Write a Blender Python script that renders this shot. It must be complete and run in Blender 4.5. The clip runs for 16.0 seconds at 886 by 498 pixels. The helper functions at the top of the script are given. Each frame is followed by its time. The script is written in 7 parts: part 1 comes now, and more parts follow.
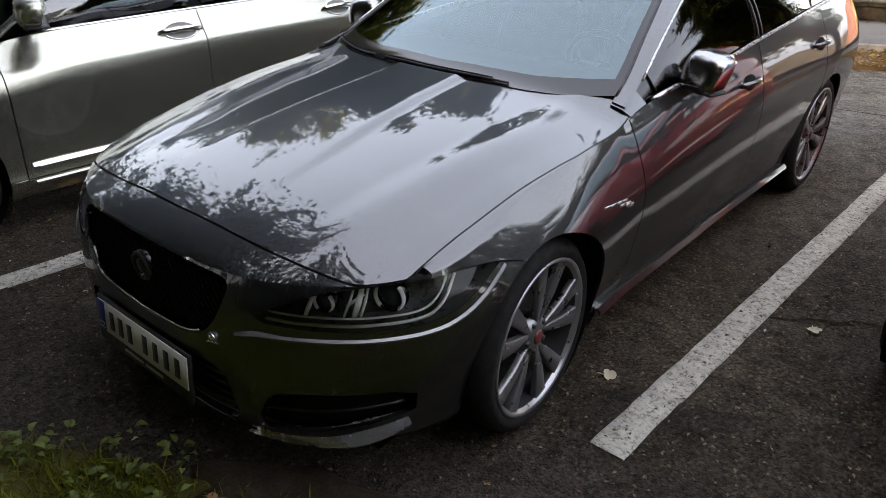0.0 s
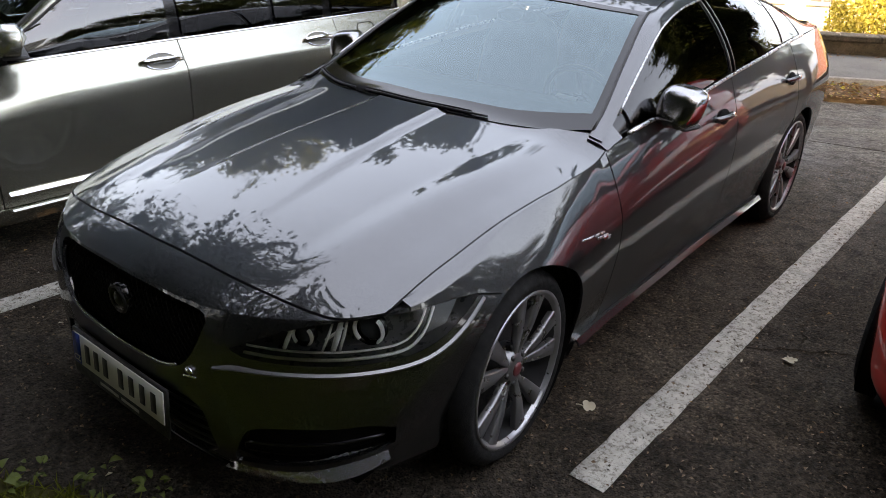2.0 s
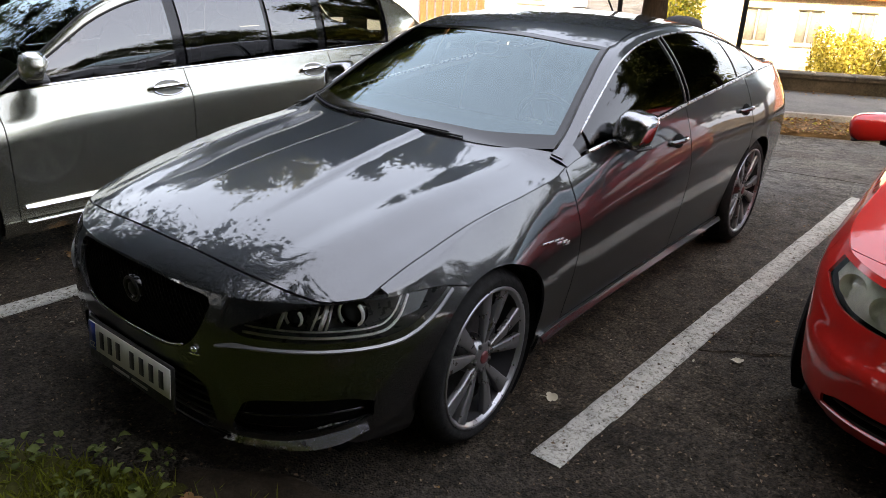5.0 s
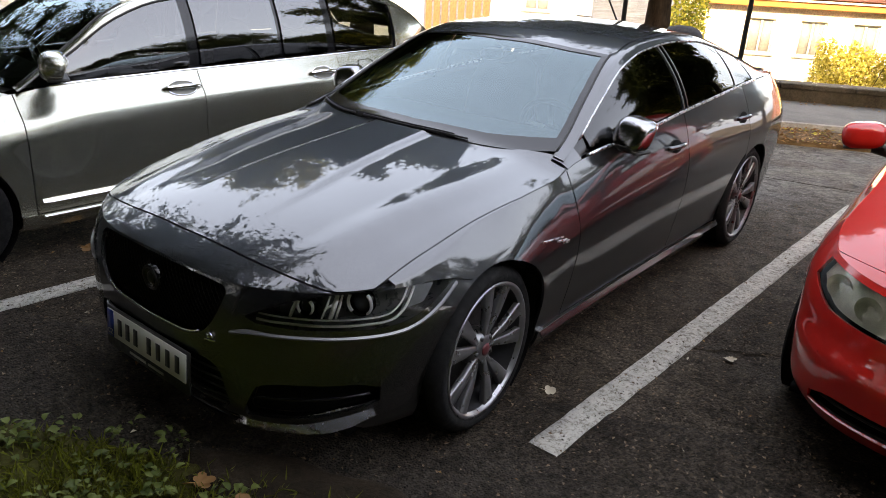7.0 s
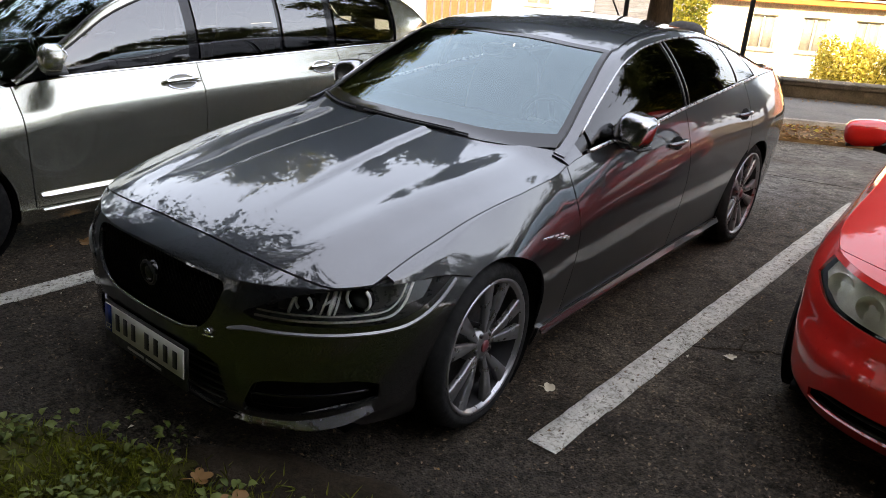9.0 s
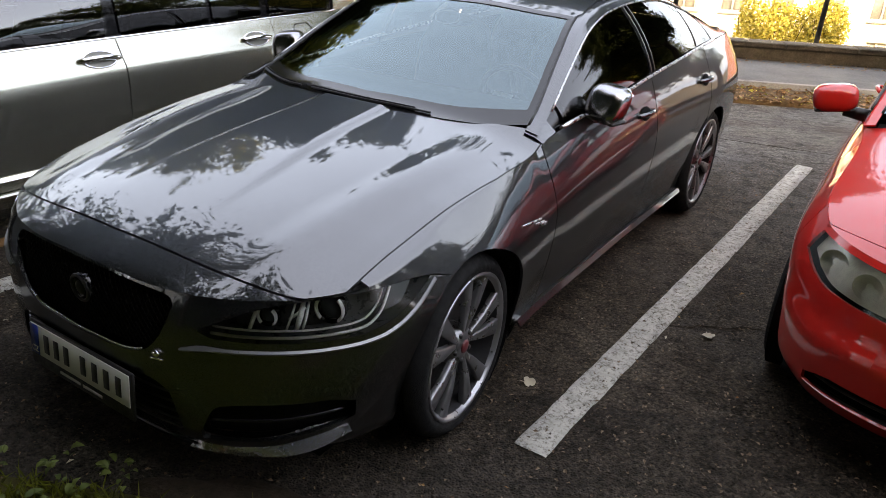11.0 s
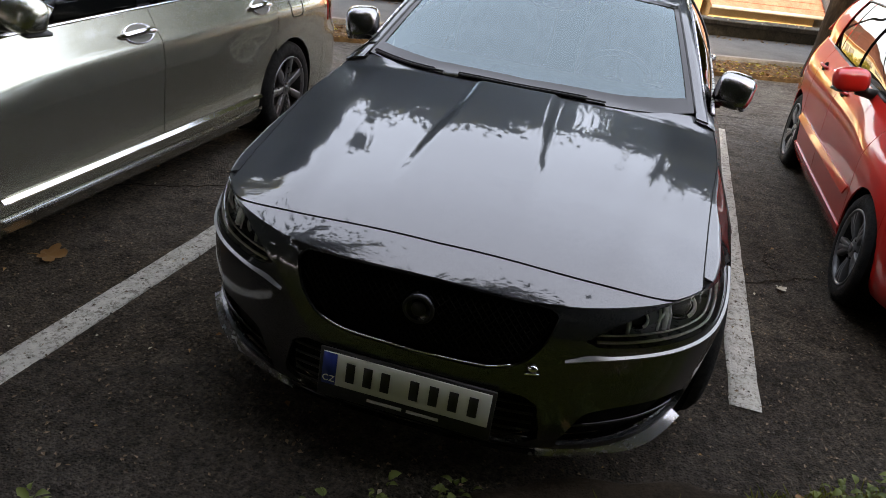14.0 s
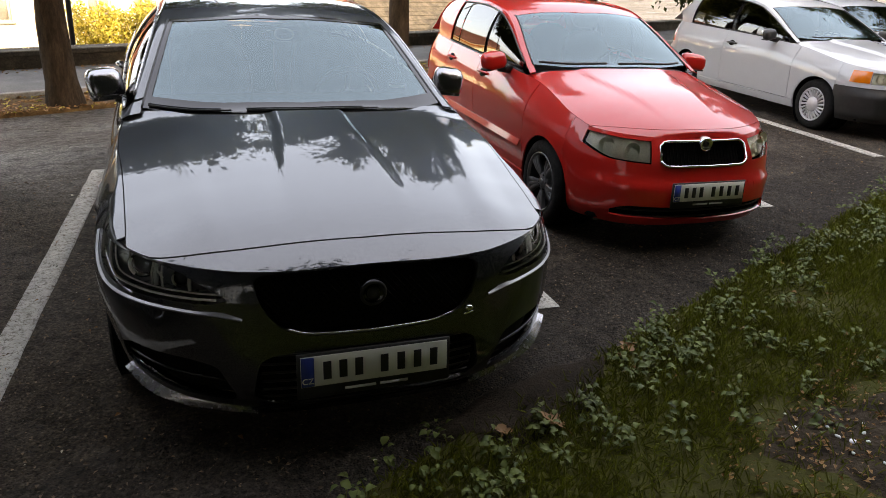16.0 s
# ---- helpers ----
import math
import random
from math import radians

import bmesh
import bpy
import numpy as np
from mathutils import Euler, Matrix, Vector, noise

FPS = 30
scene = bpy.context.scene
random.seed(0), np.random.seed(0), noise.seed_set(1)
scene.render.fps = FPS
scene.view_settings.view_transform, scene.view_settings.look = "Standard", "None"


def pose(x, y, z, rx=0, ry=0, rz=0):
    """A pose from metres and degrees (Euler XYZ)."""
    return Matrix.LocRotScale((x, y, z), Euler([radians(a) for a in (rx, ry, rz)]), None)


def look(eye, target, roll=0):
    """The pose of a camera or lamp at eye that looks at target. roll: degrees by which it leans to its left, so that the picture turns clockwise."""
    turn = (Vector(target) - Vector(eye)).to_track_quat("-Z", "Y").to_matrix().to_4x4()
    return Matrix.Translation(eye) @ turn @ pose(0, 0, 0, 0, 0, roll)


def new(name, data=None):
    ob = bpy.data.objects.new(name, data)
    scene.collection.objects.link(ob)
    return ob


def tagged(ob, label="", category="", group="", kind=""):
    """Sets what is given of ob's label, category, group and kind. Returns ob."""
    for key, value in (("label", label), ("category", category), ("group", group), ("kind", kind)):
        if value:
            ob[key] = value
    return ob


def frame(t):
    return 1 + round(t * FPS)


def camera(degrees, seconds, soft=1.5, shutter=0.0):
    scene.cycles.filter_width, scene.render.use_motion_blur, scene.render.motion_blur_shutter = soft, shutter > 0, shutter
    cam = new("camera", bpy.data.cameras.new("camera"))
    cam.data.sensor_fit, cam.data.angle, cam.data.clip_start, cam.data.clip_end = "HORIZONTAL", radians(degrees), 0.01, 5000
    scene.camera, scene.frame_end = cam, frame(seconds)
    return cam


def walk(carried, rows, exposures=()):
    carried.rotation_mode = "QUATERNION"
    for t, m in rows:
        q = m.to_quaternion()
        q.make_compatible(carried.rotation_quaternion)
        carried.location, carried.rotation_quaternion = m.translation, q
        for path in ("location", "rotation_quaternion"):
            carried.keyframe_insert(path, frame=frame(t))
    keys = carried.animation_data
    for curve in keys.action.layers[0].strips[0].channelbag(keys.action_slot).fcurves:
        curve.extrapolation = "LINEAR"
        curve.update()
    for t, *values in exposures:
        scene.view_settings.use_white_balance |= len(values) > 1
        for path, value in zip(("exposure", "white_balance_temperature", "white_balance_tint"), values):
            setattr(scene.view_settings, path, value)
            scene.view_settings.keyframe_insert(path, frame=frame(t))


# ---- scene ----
cam = camera(61.8, 16.0, 0.55)
PATH = [
    (0, (1.942, -1.736, 1.666), (0.791, -0.376, 0.757), 0.8),
    (0.5, (1.942, -1.740, 1.662), (0.792, -0.379, 0.754), 0.7),
    (1, (1.938, -1.737, 1.669), (0.796, -0.371, 0.757), 1.0),
    (1.5, (1.937, -1.738, 1.677), (0.788, -0.369, 0.780), 1.3),
    (2, (1.947, -1.735, 1.687), (0.814, -0.318, 0.844), 1.5),
    (2.5, (1.948, -1.738, 1.690), (0.826, -0.284, 0.898), 1.6),
    (3, (1.951, -1.742, 1.691), (0.834, -0.278, 0.912), 1.7),
    (3.5, (1.970, -1.752, 1.689), (0.852, -0.301, 0.884), 1.7),
    (6, (2.311, -2.049, 1.724), (1.150, -0.594, 0.992), 2.5),
    (6.5, (2.299, -2.050, 1.720), (1.137, -0.600, 0.982), 2.7),
    (7, (2.278, -2.058, 1.721), (1.125, -0.602, 0.978), 3.0),
    (7.5, (2.291, -2.053, 1.713), (1.130, -0.598, 0.982), 2.8),
    (8, (2.291, -2.045, 1.724), (1.130, -0.598, 0.978), 2.7),
    (8.5, (2.282, -2.048, 1.719), (1.129, -0.593, 0.974), 2.9),
    (9, (2.271, -2.045, 1.721), (1.121, -0.593, 0.965), 3.3),
    (11.3, (1.853, -1.909, 1.691), (0.922, -0.351, 0.850), 4.4),
    (11.5, (1.727, -1.934, 1.679), (0.860, -0.315, 0.887), 7.0),
    (12, (1.407, -2.132, 1.684), (0.658, -0.476, 0.850), 4.5),
    (12.5, (1.166, -2.192, 1.647), (0.422, -0.532, 0.817), 4.4),
    (13, (0.878, -2.189, 1.673), (0.237, -0.553, 0.718), 6.2),
    (13.5, (0.650, -2.394, 1.660), (0.161, -0.676, 0.760), 9.2),
    (14, (0.415, -2.602, 1.710), (0.049, -0.849, 0.819), 8.1),
    (14.5, (0.155, -2.630, 1.689), (-0.101, -0.836, 0.843), 4.3),
    (15, (-0.132, -2.704, 1.677), (0.038, -0.867, 0.906), 4.2),
    (15.5, (-0.389, -2.871, 1.707), (0.040, -1.065, 0.964), 2.4),
    (16, (-0.583, -3.053, 1.679), (0.067, -1.310, 0.945), 2.9),
]
walk(cam, [(t, look(eye, target, roll)) for t, eye, target, roll in PATH], [(0.0, 2.08, 9700, 12.5), (9.0, 2.10, 9700, 12.5), (11.5, 2.10, 9700, 12.5), (14.5, 2.08, 9950, 12.5), (16.0, 1.94, 10400, 13.0)])

import functools

# ---- world, sun and exposure ----
SUN_EL, SUN_AZ = 33.0, 160.0   # degrees; azimuth is the heading of the sun, clockwise from +y
world = bpy.data.worlds.new("world")
scene.world = world
world.use_nodes = True
wn = world.node_tree.nodes
sky = wn.new("ShaderNodeTexSky")
sky.sky_type, sky.sun_disc = "NISHITA", False
sky.sun_elevation, sky.sun_rotation = radians(SUN_EL), radians(SUN_AZ)
sky.air_density, sky.dust_density, sky.ozone_density = 1.0, 4.0, 1.0
wn["Background"].inputs["Strength"].default_value = 0.15
# thin high haze over the whole sky
haze = wn.new("ShaderNodeMix")
haze.data_type, haze.blend_type = "RGBA", "ADD"
haze.inputs[0].default_value, haze.inputs[7].default_value = 1.0, (2.4, 3.05, 4.7, 1)
world.node_tree.links.new(sky.outputs[0], haze.inputs[6])
world.node_tree.links.new(haze.outputs[2], wn["Background"].inputs["Color"])
sun = new("sun", bpy.data.lights.new("sun", "SUN"))
sun.data.energy, sun.data.angle, sun.data.color = 3.2, radians(0.53), (1.0, 0.93, 0.80)
sun_way = Vector((math.sin(radians(SUN_AZ)) * math.cos(radians(SUN_EL)), math.cos(radians(SUN_AZ)) * math.cos(radians(SUN_EL)), math.sin(radians(SUN_EL))))
sun.matrix_world = look(sun_way * 60, (0, 0, 0))

# ---- materials ----
def nodes_of(name):
    m = bpy.data.materials.new(name)
    m.use_nodes = True
    t = m.node_tree
    return m, t, t.nodes["Principled BSDF"]


def noise_tex(t, scale, detail=4.0, rough=0.55, stretch=None):
    co = t.nodes.new("ShaderNodeTexCoord")
    n = t.nodes.new("ShaderNodeTexNoise")
    n.inputs["Scale"].default_value, n.inputs["Detail"].default_value, n.inputs["Roughness"].default_value = scale, detail, rough
    src = co.outputs["Object"]
    if stretch:
        mp = t.nodes.new("ShaderNodeMapping")
        mp.inputs["Scale"].default_value = stretch
        t.links.new(src, mp.inputs["Vector"])
        src = mp.outputs[0]
    t.links.new(src, n.inputs["Vector"])
    return n.outputs["Fac"]


def ramp(t, fac, *stops):
    r = t.nodes.new("ShaderNodeValToRGB")
    el = r.color_ramp.elements
    while len(el) < len(stops):
        el.new(0.5)
    for e, (p, c) in zip(el, stops):
        e.position, e.color = p, (*c, 1) if len(c) == 3 else c
    t.links.new(fac, r.inputs[0])
    return r.outputs[0]


def mix(t, fac, a, b, mode="MIX"):
    n = t.nodes.new("ShaderNodeMix")
    n.data_type, n.blend_type = "RGBA", mode
    for k, v in ((0, fac), (6, a), (7, b)):
        if isinstance(v, (int, float)):
            n.inputs[k].default_value = v
        elif isinstance(v, tuple):
            n.inputs[k].default_value = (*v, 1)
        else:
            t.links.new(v, n.inputs[k])
    return n.outputs[2]


def bump(t, p, height, strength, dist=0.01):
    b = t.nodes.new("ShaderNodeBump")
    b.inputs["Strength"].default_value, b.inputs["Distance"].default_value = strength, dist
    t.links.new(height, b.inputs["Height"])
    t.links.new(b.outputs[0], p.inputs["Normal"])


def g(v):
    return (v, v, v)


def plain(name, col, rough=0.5, metal=0.0, var=0.12, scale=14.0, coat=0.0, bumpy=0.0, grain=120.0):
    """A surface of one colour with slight stains, uneven gloss and fine relief."""
    m, t, p = nodes_of(name)
    n1 = noise_tex(t, scale)
    dark = tuple(c * (1 - var) for c in col)
    light = tuple(min(1, c * (1 + var)) for c in col)
    t.links.new(ramp(t, n1, (0.3, dark), (0.7, light)), p.inputs["Base Color"])
    t.links.new(ramp(t, noise_tex(t, scale * 3.1), (0.3, g(max(0.02, rough * 0.8))), (0.7, g(min(1, rough * 1.2)))), p.inputs["Roughness"])
    p.inputs["Metallic"].default_value = metal
    p.inputs["Coat Weight"].default_value = coat
    p.inputs["Coat Roughness"].default_value = 0.04
    if bumpy:
        bump(t, p, noise_tex(t, grain, 3), bumpy)
    return m


def car_paint(name, col, metal, rough, dust=0.03, flake=0.25, ior=1.6):
    """Lacquered paint: metal flakes under a clear coat with a film of dust and faint orange peel."""
    m, t, p = nodes_of(name)
    v = t.nodes.new("ShaderNodeTexVoronoi")
    v.inputs["Scale"].default_value = 900
    co = t.nodes.new("ShaderNodeTexCoord")
    t.links.new(co.outputs["Object"], v.inputs["Vector"])
    fl = ramp(t, v.outputs["Color"], (0.2, tuple(c * (1 - flake) for c in col)), (0.8, tuple(min(1, c * (1 + flake)) for c in col)))
    grime = ramp(t, noise_tex(t, 7, 6, 0.7), (0.45, g(0.0)), (0.8, g(dust * 4)))
    t.links.new(mix(t, grime, fl, (0.22, 0.20, 0.17)), p.inputs["Base Color"])
    p.inputs["Metallic"].default_value = metal
    p.inputs["Roughness"].default_value = rough
    if not metal:
        p.inputs["Specular IOR Level"].default_value = 0.12
    p.inputs["Coat Weight"].default_value = 1.0
    t.links.new(ramp(t, noise_tex(t, 16, 5, 0.7), (0.4, g(0.015)), (0.85, g(0.015 + dust * 2))), p.inputs["Coat Roughness"])
    p.inputs["Coat IOR"].default_value = ior
    b = t.nodes.new("ShaderNodeBump")
    b.inputs["Strength"].default_value, b.inputs["Distance"].default_value = 0.012, 0.002
    t.links.new(noise_tex(t, 160, 1), b.inputs["Height"])
    t.links.new(b.outputs[0], p.inputs["Coat Normal"])
    return m


def glass(name, tint, rough=0.0, ior=1.85, sheen=(1, 1, 1)):
    """Car window: clear reflecting pane over a tinted see-through body."""
    m, t, p = nodes_of(name)
    t.nodes.remove(p)
    out = t.nodes["Material Output"]
    gl, tr, mx = t.nodes.new("ShaderNodeBsdfGlossy"), t.nodes.new("ShaderNodeBsdfTransparent"), t.nodes.new("ShaderNodeMixShader")
    fr = t.nodes.new("ShaderNodeFresnel")
    fr.inputs["IOR"].default_value = ior
    gl.inputs["Roughness"].default_value = rough
    gl.inputs["Color"].default_value = (*sheen, 1)
    tr.inputs["Color"].default_value = (*tint, 1)
    t.links.new(fr.outputs[0], mx.inputs[0])
    t.links.new(tr.outputs[0], mx.inputs[1])
    t.links.new(gl.outputs[0], mx.inputs[2])
    t.links.new(mx.outputs[0], out.inputs["Surface"])
    return m


PAINT_GREY = car_paint("dark_grey_lacquer", (0.029, 0.0300, 0.0315), 0.9, 0.40, 0.003, 0.25, 1.86)
PAINT_GREY.node_tree.nodes["Principled BSDF"].inputs["Specular Tint"].default_value = (0.86, 0.93, 1.0, 1)
PAINT_SILVER = car_paint("champagne_silver_lacquer", (0.46, 0.46, 0.385), 0.88, 0.24, 0.015, 0.12)
PAINT_RED = car_paint("red_lacquer", (0.58, 0.018, 0.014), 0.0, 0.4, 0.012, 0.05, 1.65)
PAINT_WHITE = car_paint("white_lacquer", (0.46, 0.47, 0.48), 0.0, 0.4, 0.02, 0.03)
PAINT_SILVER2 = car_paint("pale_silver_lacquer", (0.55, 0.56, 0.57), 0.6, 0.4, 0.02, 0.1)
GLASS_WIND = glass("windscreen_glass", (0.34, 0.40, 0.39), 0.0, 2.08, (0.76, 0.95, 1.0))
GLASS_SIDE = glass("tinted_side_glass", (0.06, 0.07, 0.065), 0.0, 1.62)
GLASS_CLEAR = glass("clear_side_glass", (0.13, 0.15, 0.145), 0.0, 2.25)
GLASS_LENS = glass("lamp_lens", (0.98, 0.99, 0.98), 0.0, 1.38)
BLACK = plain("black_plastic", (0.012, 0.012, 0.012), 0.45, var=0.3, bumpy=0.15, grain=500)
GLOSS_BLACK = plain("gloss_black", (0.006, 0.006, 0.007), 0.12, var=0.2)
MESH_BLACK = plain("mesh_black", (0.003, 0.003, 0.003), 0.85, var=0.2)
VOID = plain("dark_underside", (0.006, 0.006, 0.006), 0.9, var=0.3)
for dull in (MESH_BLACK, VOID):
    dull.node_tree.nodes["Principled BSDF"].inputs["Specular IOR Level"].default_value = 0.08
RUBBER = plain("tyre_rubber", (0.008, 0.008, 0.008), 0.85, var=0.35, bumpy=0.3, grain=260)
RUBBER.node_tree.nodes["Principled BSDF"].inputs["Specular IOR Level"].default_value = 0.2
CHROME = plain("chrome", (0.85, 0.85, 0.86), 0.08, 1.0, var=0.04)
SATIN = plain("satin_silver_trim", (0.55, 0.55, 0.56), 0.28, 0.9, var=0.06)
ALLOY = plain("machined_alloy", (0.20, 0.20, 0.205), 0.30, 0.8, var=0.06, scale=6)
RIM_EDGE = plain("bright_rim_edge", (0.30, 0.30, 0.31), 0.32, 0.85, var=0.04)
ALLOY_DARK = plain("dark_painted_alloy", (0.02, 0.02, 0.022), 0.5, 0.2, var=0.2)
ALLOY_GREY = plain("grey_painted_alloy", (0.13, 0.135, 0.14), 0.38, 0.6, var=0.15)
HUBCAP = plain("silver_plastic", (0.50, 0.50, 0.51), 0.38, 0.4, var=0.12)
STEEL = plain("brake_steel", (0.05, 0.048, 0.046), 0.5, 0.8, var=0.25, scale=40)
CABIN = plain("cabin_trim", (0.03, 0.032, 0.034), 0.7, var=0.2, bumpy=0.2, grain=300)
SEAT = plain("seat_cloth", (0.045, 0.046, 0.05), 0.85, var=0.2, bumpy=0.2, grain=400)
PLATE = plain("plate_white", (0.72, 0.72, 0.63), 0.35, var=0.05)
PLATE_BLUE = plain("plate_blue", (0.01, 0.035, 0.22), 0.35)
INK = plain("plate_ink", (0.01, 0.01, 0.01), 0.4)
PALE_INK = plain("pale_print", (0.55, 0.55, 0.55), 0.4)
RED_CAP = plain("red_cap", (0.11, 0.018, 0.022), 0.4)
AMBER = plain("amber_lens", (0.70, 0.16, 0.01), 0.15, coat=1.0)
RED_LENS = plain("red_lens", (0.40, 0.01, 0.01), 0.15, coat=1.0)
LAMP_SILVER = plain("silvered_lamp_bowl", (0.92, 0.90, 0.76), 0.22, 0.1, var=0.10, scale=30)
SATIN_PALE = plain("pale_satin_trim", (0.24, 0.24, 0.24), 0.34, 0.7, var=0.03)
DARK_CHROME = plain("mirror_cap_chrome", (0.36, 0.36, 0.37), 0.20, 1.0, var=0.04)
HANDLE_CUP = plain("silver_handle_cup", (0.16, 0.16, 0.14), 0.4, 0.5, var=0.1)
BLADE = plain("dull_satin_blade", (0.36, 0.36, 0.37), 0.25, 0.8, var=0.03)
LAMP_SHELL = plain("lamp_shell", (0.12, 0.12, 0.125), 0.30, 0.5, var=0.1)
# White for light guides, and painted in for sky glints on bright lamp parts
LAMP_WHITE = plain("lamp_guide_glint_white", (0.93, 0.93, 0.90), 0.25, coat=1.0)
PAPER = plain("pale_paper", (0.75, 0.77, 0.76), 0.6)


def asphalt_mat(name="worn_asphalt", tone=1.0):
    """Dark asphalt in the bays, that grows paler and cooler towards the lane behind them."""
    m, t, p = nodes_of(name)
    big = noise_tex(t, 0.9, 6, 0.62)
    col = ramp(t, big, (0.28, (0.033, 0.0240, 0.0165)), (0.50, (0.060, 0.0465, 0.034)), (0.74, (0.100, 0.081, 0.061)))
    v = t.nodes.new("ShaderNodeTexVoronoi")
    v.inputs["Scale"].default_value = 95
    co = t.nodes.new("ShaderNodeTexCoord")
    t.links.new(co.outputs["Object"], v.inputs["Vector"])
    stone = ramp(t, v.outputs["Color"], (0.15, g(0.50)), (0.6, g(0.97)), (0.93, g(1.65)))
    col = mix(t, 1.0, col, stone, "MULTIPLY")
    fleck = ramp(t, noise_tex(t, 34, 3, 0.7), (0.60, g(0)), (0.68, g(0.7)))
    col = mix(t, fleck, col, (0.13, 0.105, 0.083))
    worn = ramp(t, noise_tex(t, 0.33, 5, 0.7), (0.46, g(0)), (0.62, g(0.55)))
    col = mix(t, worn, col, (0.095, 0.082, 0.070))
    damp = ramp(t, noise_tex(t, 9, 6, 0.75), (0.36, g(0.42)), (0.52, g(1.0)), (0.70, g(1.25)))
    col = mix(t, 1.0, col, damp, "MULTIPLY")
    pits = ramp(t, noise_tex(t, 62, 4, 0.8), (0.38, g(0.40)), (0.50, g(1.0)), (0.66, g(1.5)))
    col = mix(t, 1.0, col, pits, "MULTIPLY")
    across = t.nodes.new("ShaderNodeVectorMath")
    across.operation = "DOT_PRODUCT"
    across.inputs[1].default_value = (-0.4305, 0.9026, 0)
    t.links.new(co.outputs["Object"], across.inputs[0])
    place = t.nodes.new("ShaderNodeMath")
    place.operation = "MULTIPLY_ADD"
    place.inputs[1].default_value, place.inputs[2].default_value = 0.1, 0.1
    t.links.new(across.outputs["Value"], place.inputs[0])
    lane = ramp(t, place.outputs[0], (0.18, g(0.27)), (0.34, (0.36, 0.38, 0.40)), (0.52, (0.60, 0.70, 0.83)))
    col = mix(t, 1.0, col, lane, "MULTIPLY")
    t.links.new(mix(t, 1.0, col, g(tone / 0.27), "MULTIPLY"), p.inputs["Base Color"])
    p.inputs["Specular IOR Level"].default_value = 0.12
    t.links.new(ramp(t, noise_tex(t, 30), (0.3, g(0.72)), (0.7, g(0.95))), p.inputs["Roughness"])
    h = mix(t, 0.5, ramp(t, v.outputs["Distance"], (0.0, g(1)), (0.6, g(0))), ramp(t, noise_tex(t, 42, 5, 0.75), (0.25, g(0)), (0.75, g(1))))
    bump(t, p, h, 1.0, 0.016)
    return m


def line_paint_mat():
    m, t, p = nodes_of("worn_line_paint")
    wear = ramp(t, noise_tex(t, 46, 8, 0.85), (0.42, g(1)), (0.50, g(0)))
    col = mix(t, wear, ramp(t, noise_tex(t, 14, 5, 0.7), (0.3, (0.38, 0.36, 0.31)), (0.7, (0.64, 0.61, 0.54))), (0.17, 0.15, 0.12))
    t.links.new(col, p.inputs["Base Color"])
    p.inputs["Roughness"].default_value = 0.8
    bump(t, p, noise_tex(t, 46, 8, 0.85), 1.0, 0.012)
    return m


def two_tone(name, a, b, c, s1, s2, rough=0.9, bumpy=0.5, grain=60, stretch=None):
    m, t, p = nodes_of(name)
    col = ramp(t, noise_tex(t, s1, 6, 0.65, stretch), (0.3, a), (0.5, b), (0.72, c))
    fine = ramp(t, noise_tex(t, s2, 4, 0.7, stretch), (0.3, g(0.65)), (0.7, g(1.3)))
    t.links.new(mix(t, 1.0, col, fine, "MULTIPLY"), p.inputs["Base Color"])
    p.inputs["Roughness"].default_value = rough
    p.inputs["Specular IOR Level"].default_value = 0.12
    bump(t, p, noise_tex(t, grain, 5, 0.7, stretch), bumpy, 0.02)
    return m


def leaf_mat(name, a, b, through_col=0.35):
    """Leaf colour that varies from leaf to leaf and lets some light through."""
    m, t, p = nodes_of(name)
    geo = t.nodes.new("ShaderNodeNewGeometry")
    col = ramp(t, geo.outputs["Random Per Island"], (0.0, a), (1.0, b))
    t.links.new(col, p.inputs["Base Color"])
    p.inputs["Roughness"].default_value = 0.5
    p.inputs["Specular IOR Level"].default_value = 0.2
    tl, mx = t.nodes.new("ShaderNodeBsdfTranslucent"), t.nodes.new("ShaderNodeMixShader")
    t.links.new(col, tl.inputs[0])
    mx.inputs[0].default_value = through_col
    out = t.nodes["Material Output"]
    t.links.new(p.outputs[0], mx.inputs[1])
    t.links.new(tl.outputs[0], mx.inputs[2])
    t.links.new(mx.outputs[0], out.inputs["Surface"])
    return m


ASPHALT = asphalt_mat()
# Darker copy of the asphalt; shade near the lawn is put into its colour
SHADE_ASPHALT = asphalt_mat("shade_darkened_asphalt", 0.62)
LINE_PAINT = line_paint_mat()
SOIL = two_tone("lawn_soil", (0.040, 0.032, 0.010), (0.054, 0.051, 0.013), (0.070, 0.072, 0.016), 2.2, 50)
VERGE = two_tone("very_dark_earth", (0.016, 0.011, 0.007), (0.028, 0.020, 0.013), (0.050, 0.037, 0.025), 7, 70, bumpy=0.8)
BARE = two_tone("bare_earth", (0.020, 0.014, 0.009), (0.042, 0.030, 0.019), (0.085, 0.062, 0.040), 9, 60, bumpy=1.0, grain=28)
LITTER = two_tone("leaf_litter_soil", (0.06, 0.038, 0.018), (0.11, 0.065, 0.03), (0.19, 0.12, 0.055), 9, 60)
PAVING = two_tone("grey_road", (0.11, 0.105, 0.10), (0.15, 0.145, 0.135), (0.19, 0.18, 0.165), 1.2, 70, bumpy=0.3)
KERB = two_tone("kerb_stone", (0.20, 0.19, 0.17), (0.27, 0.255, 0.23), (0.34, 0.32, 0.29), 4, 50, bumpy=0.3)
PARAPET = two_tone("old_wall_coping", (0.045, 0.038, 0.03), (0.08, 0.068, 0.052), (0.13, 0.11, 0.085), 3, 40)
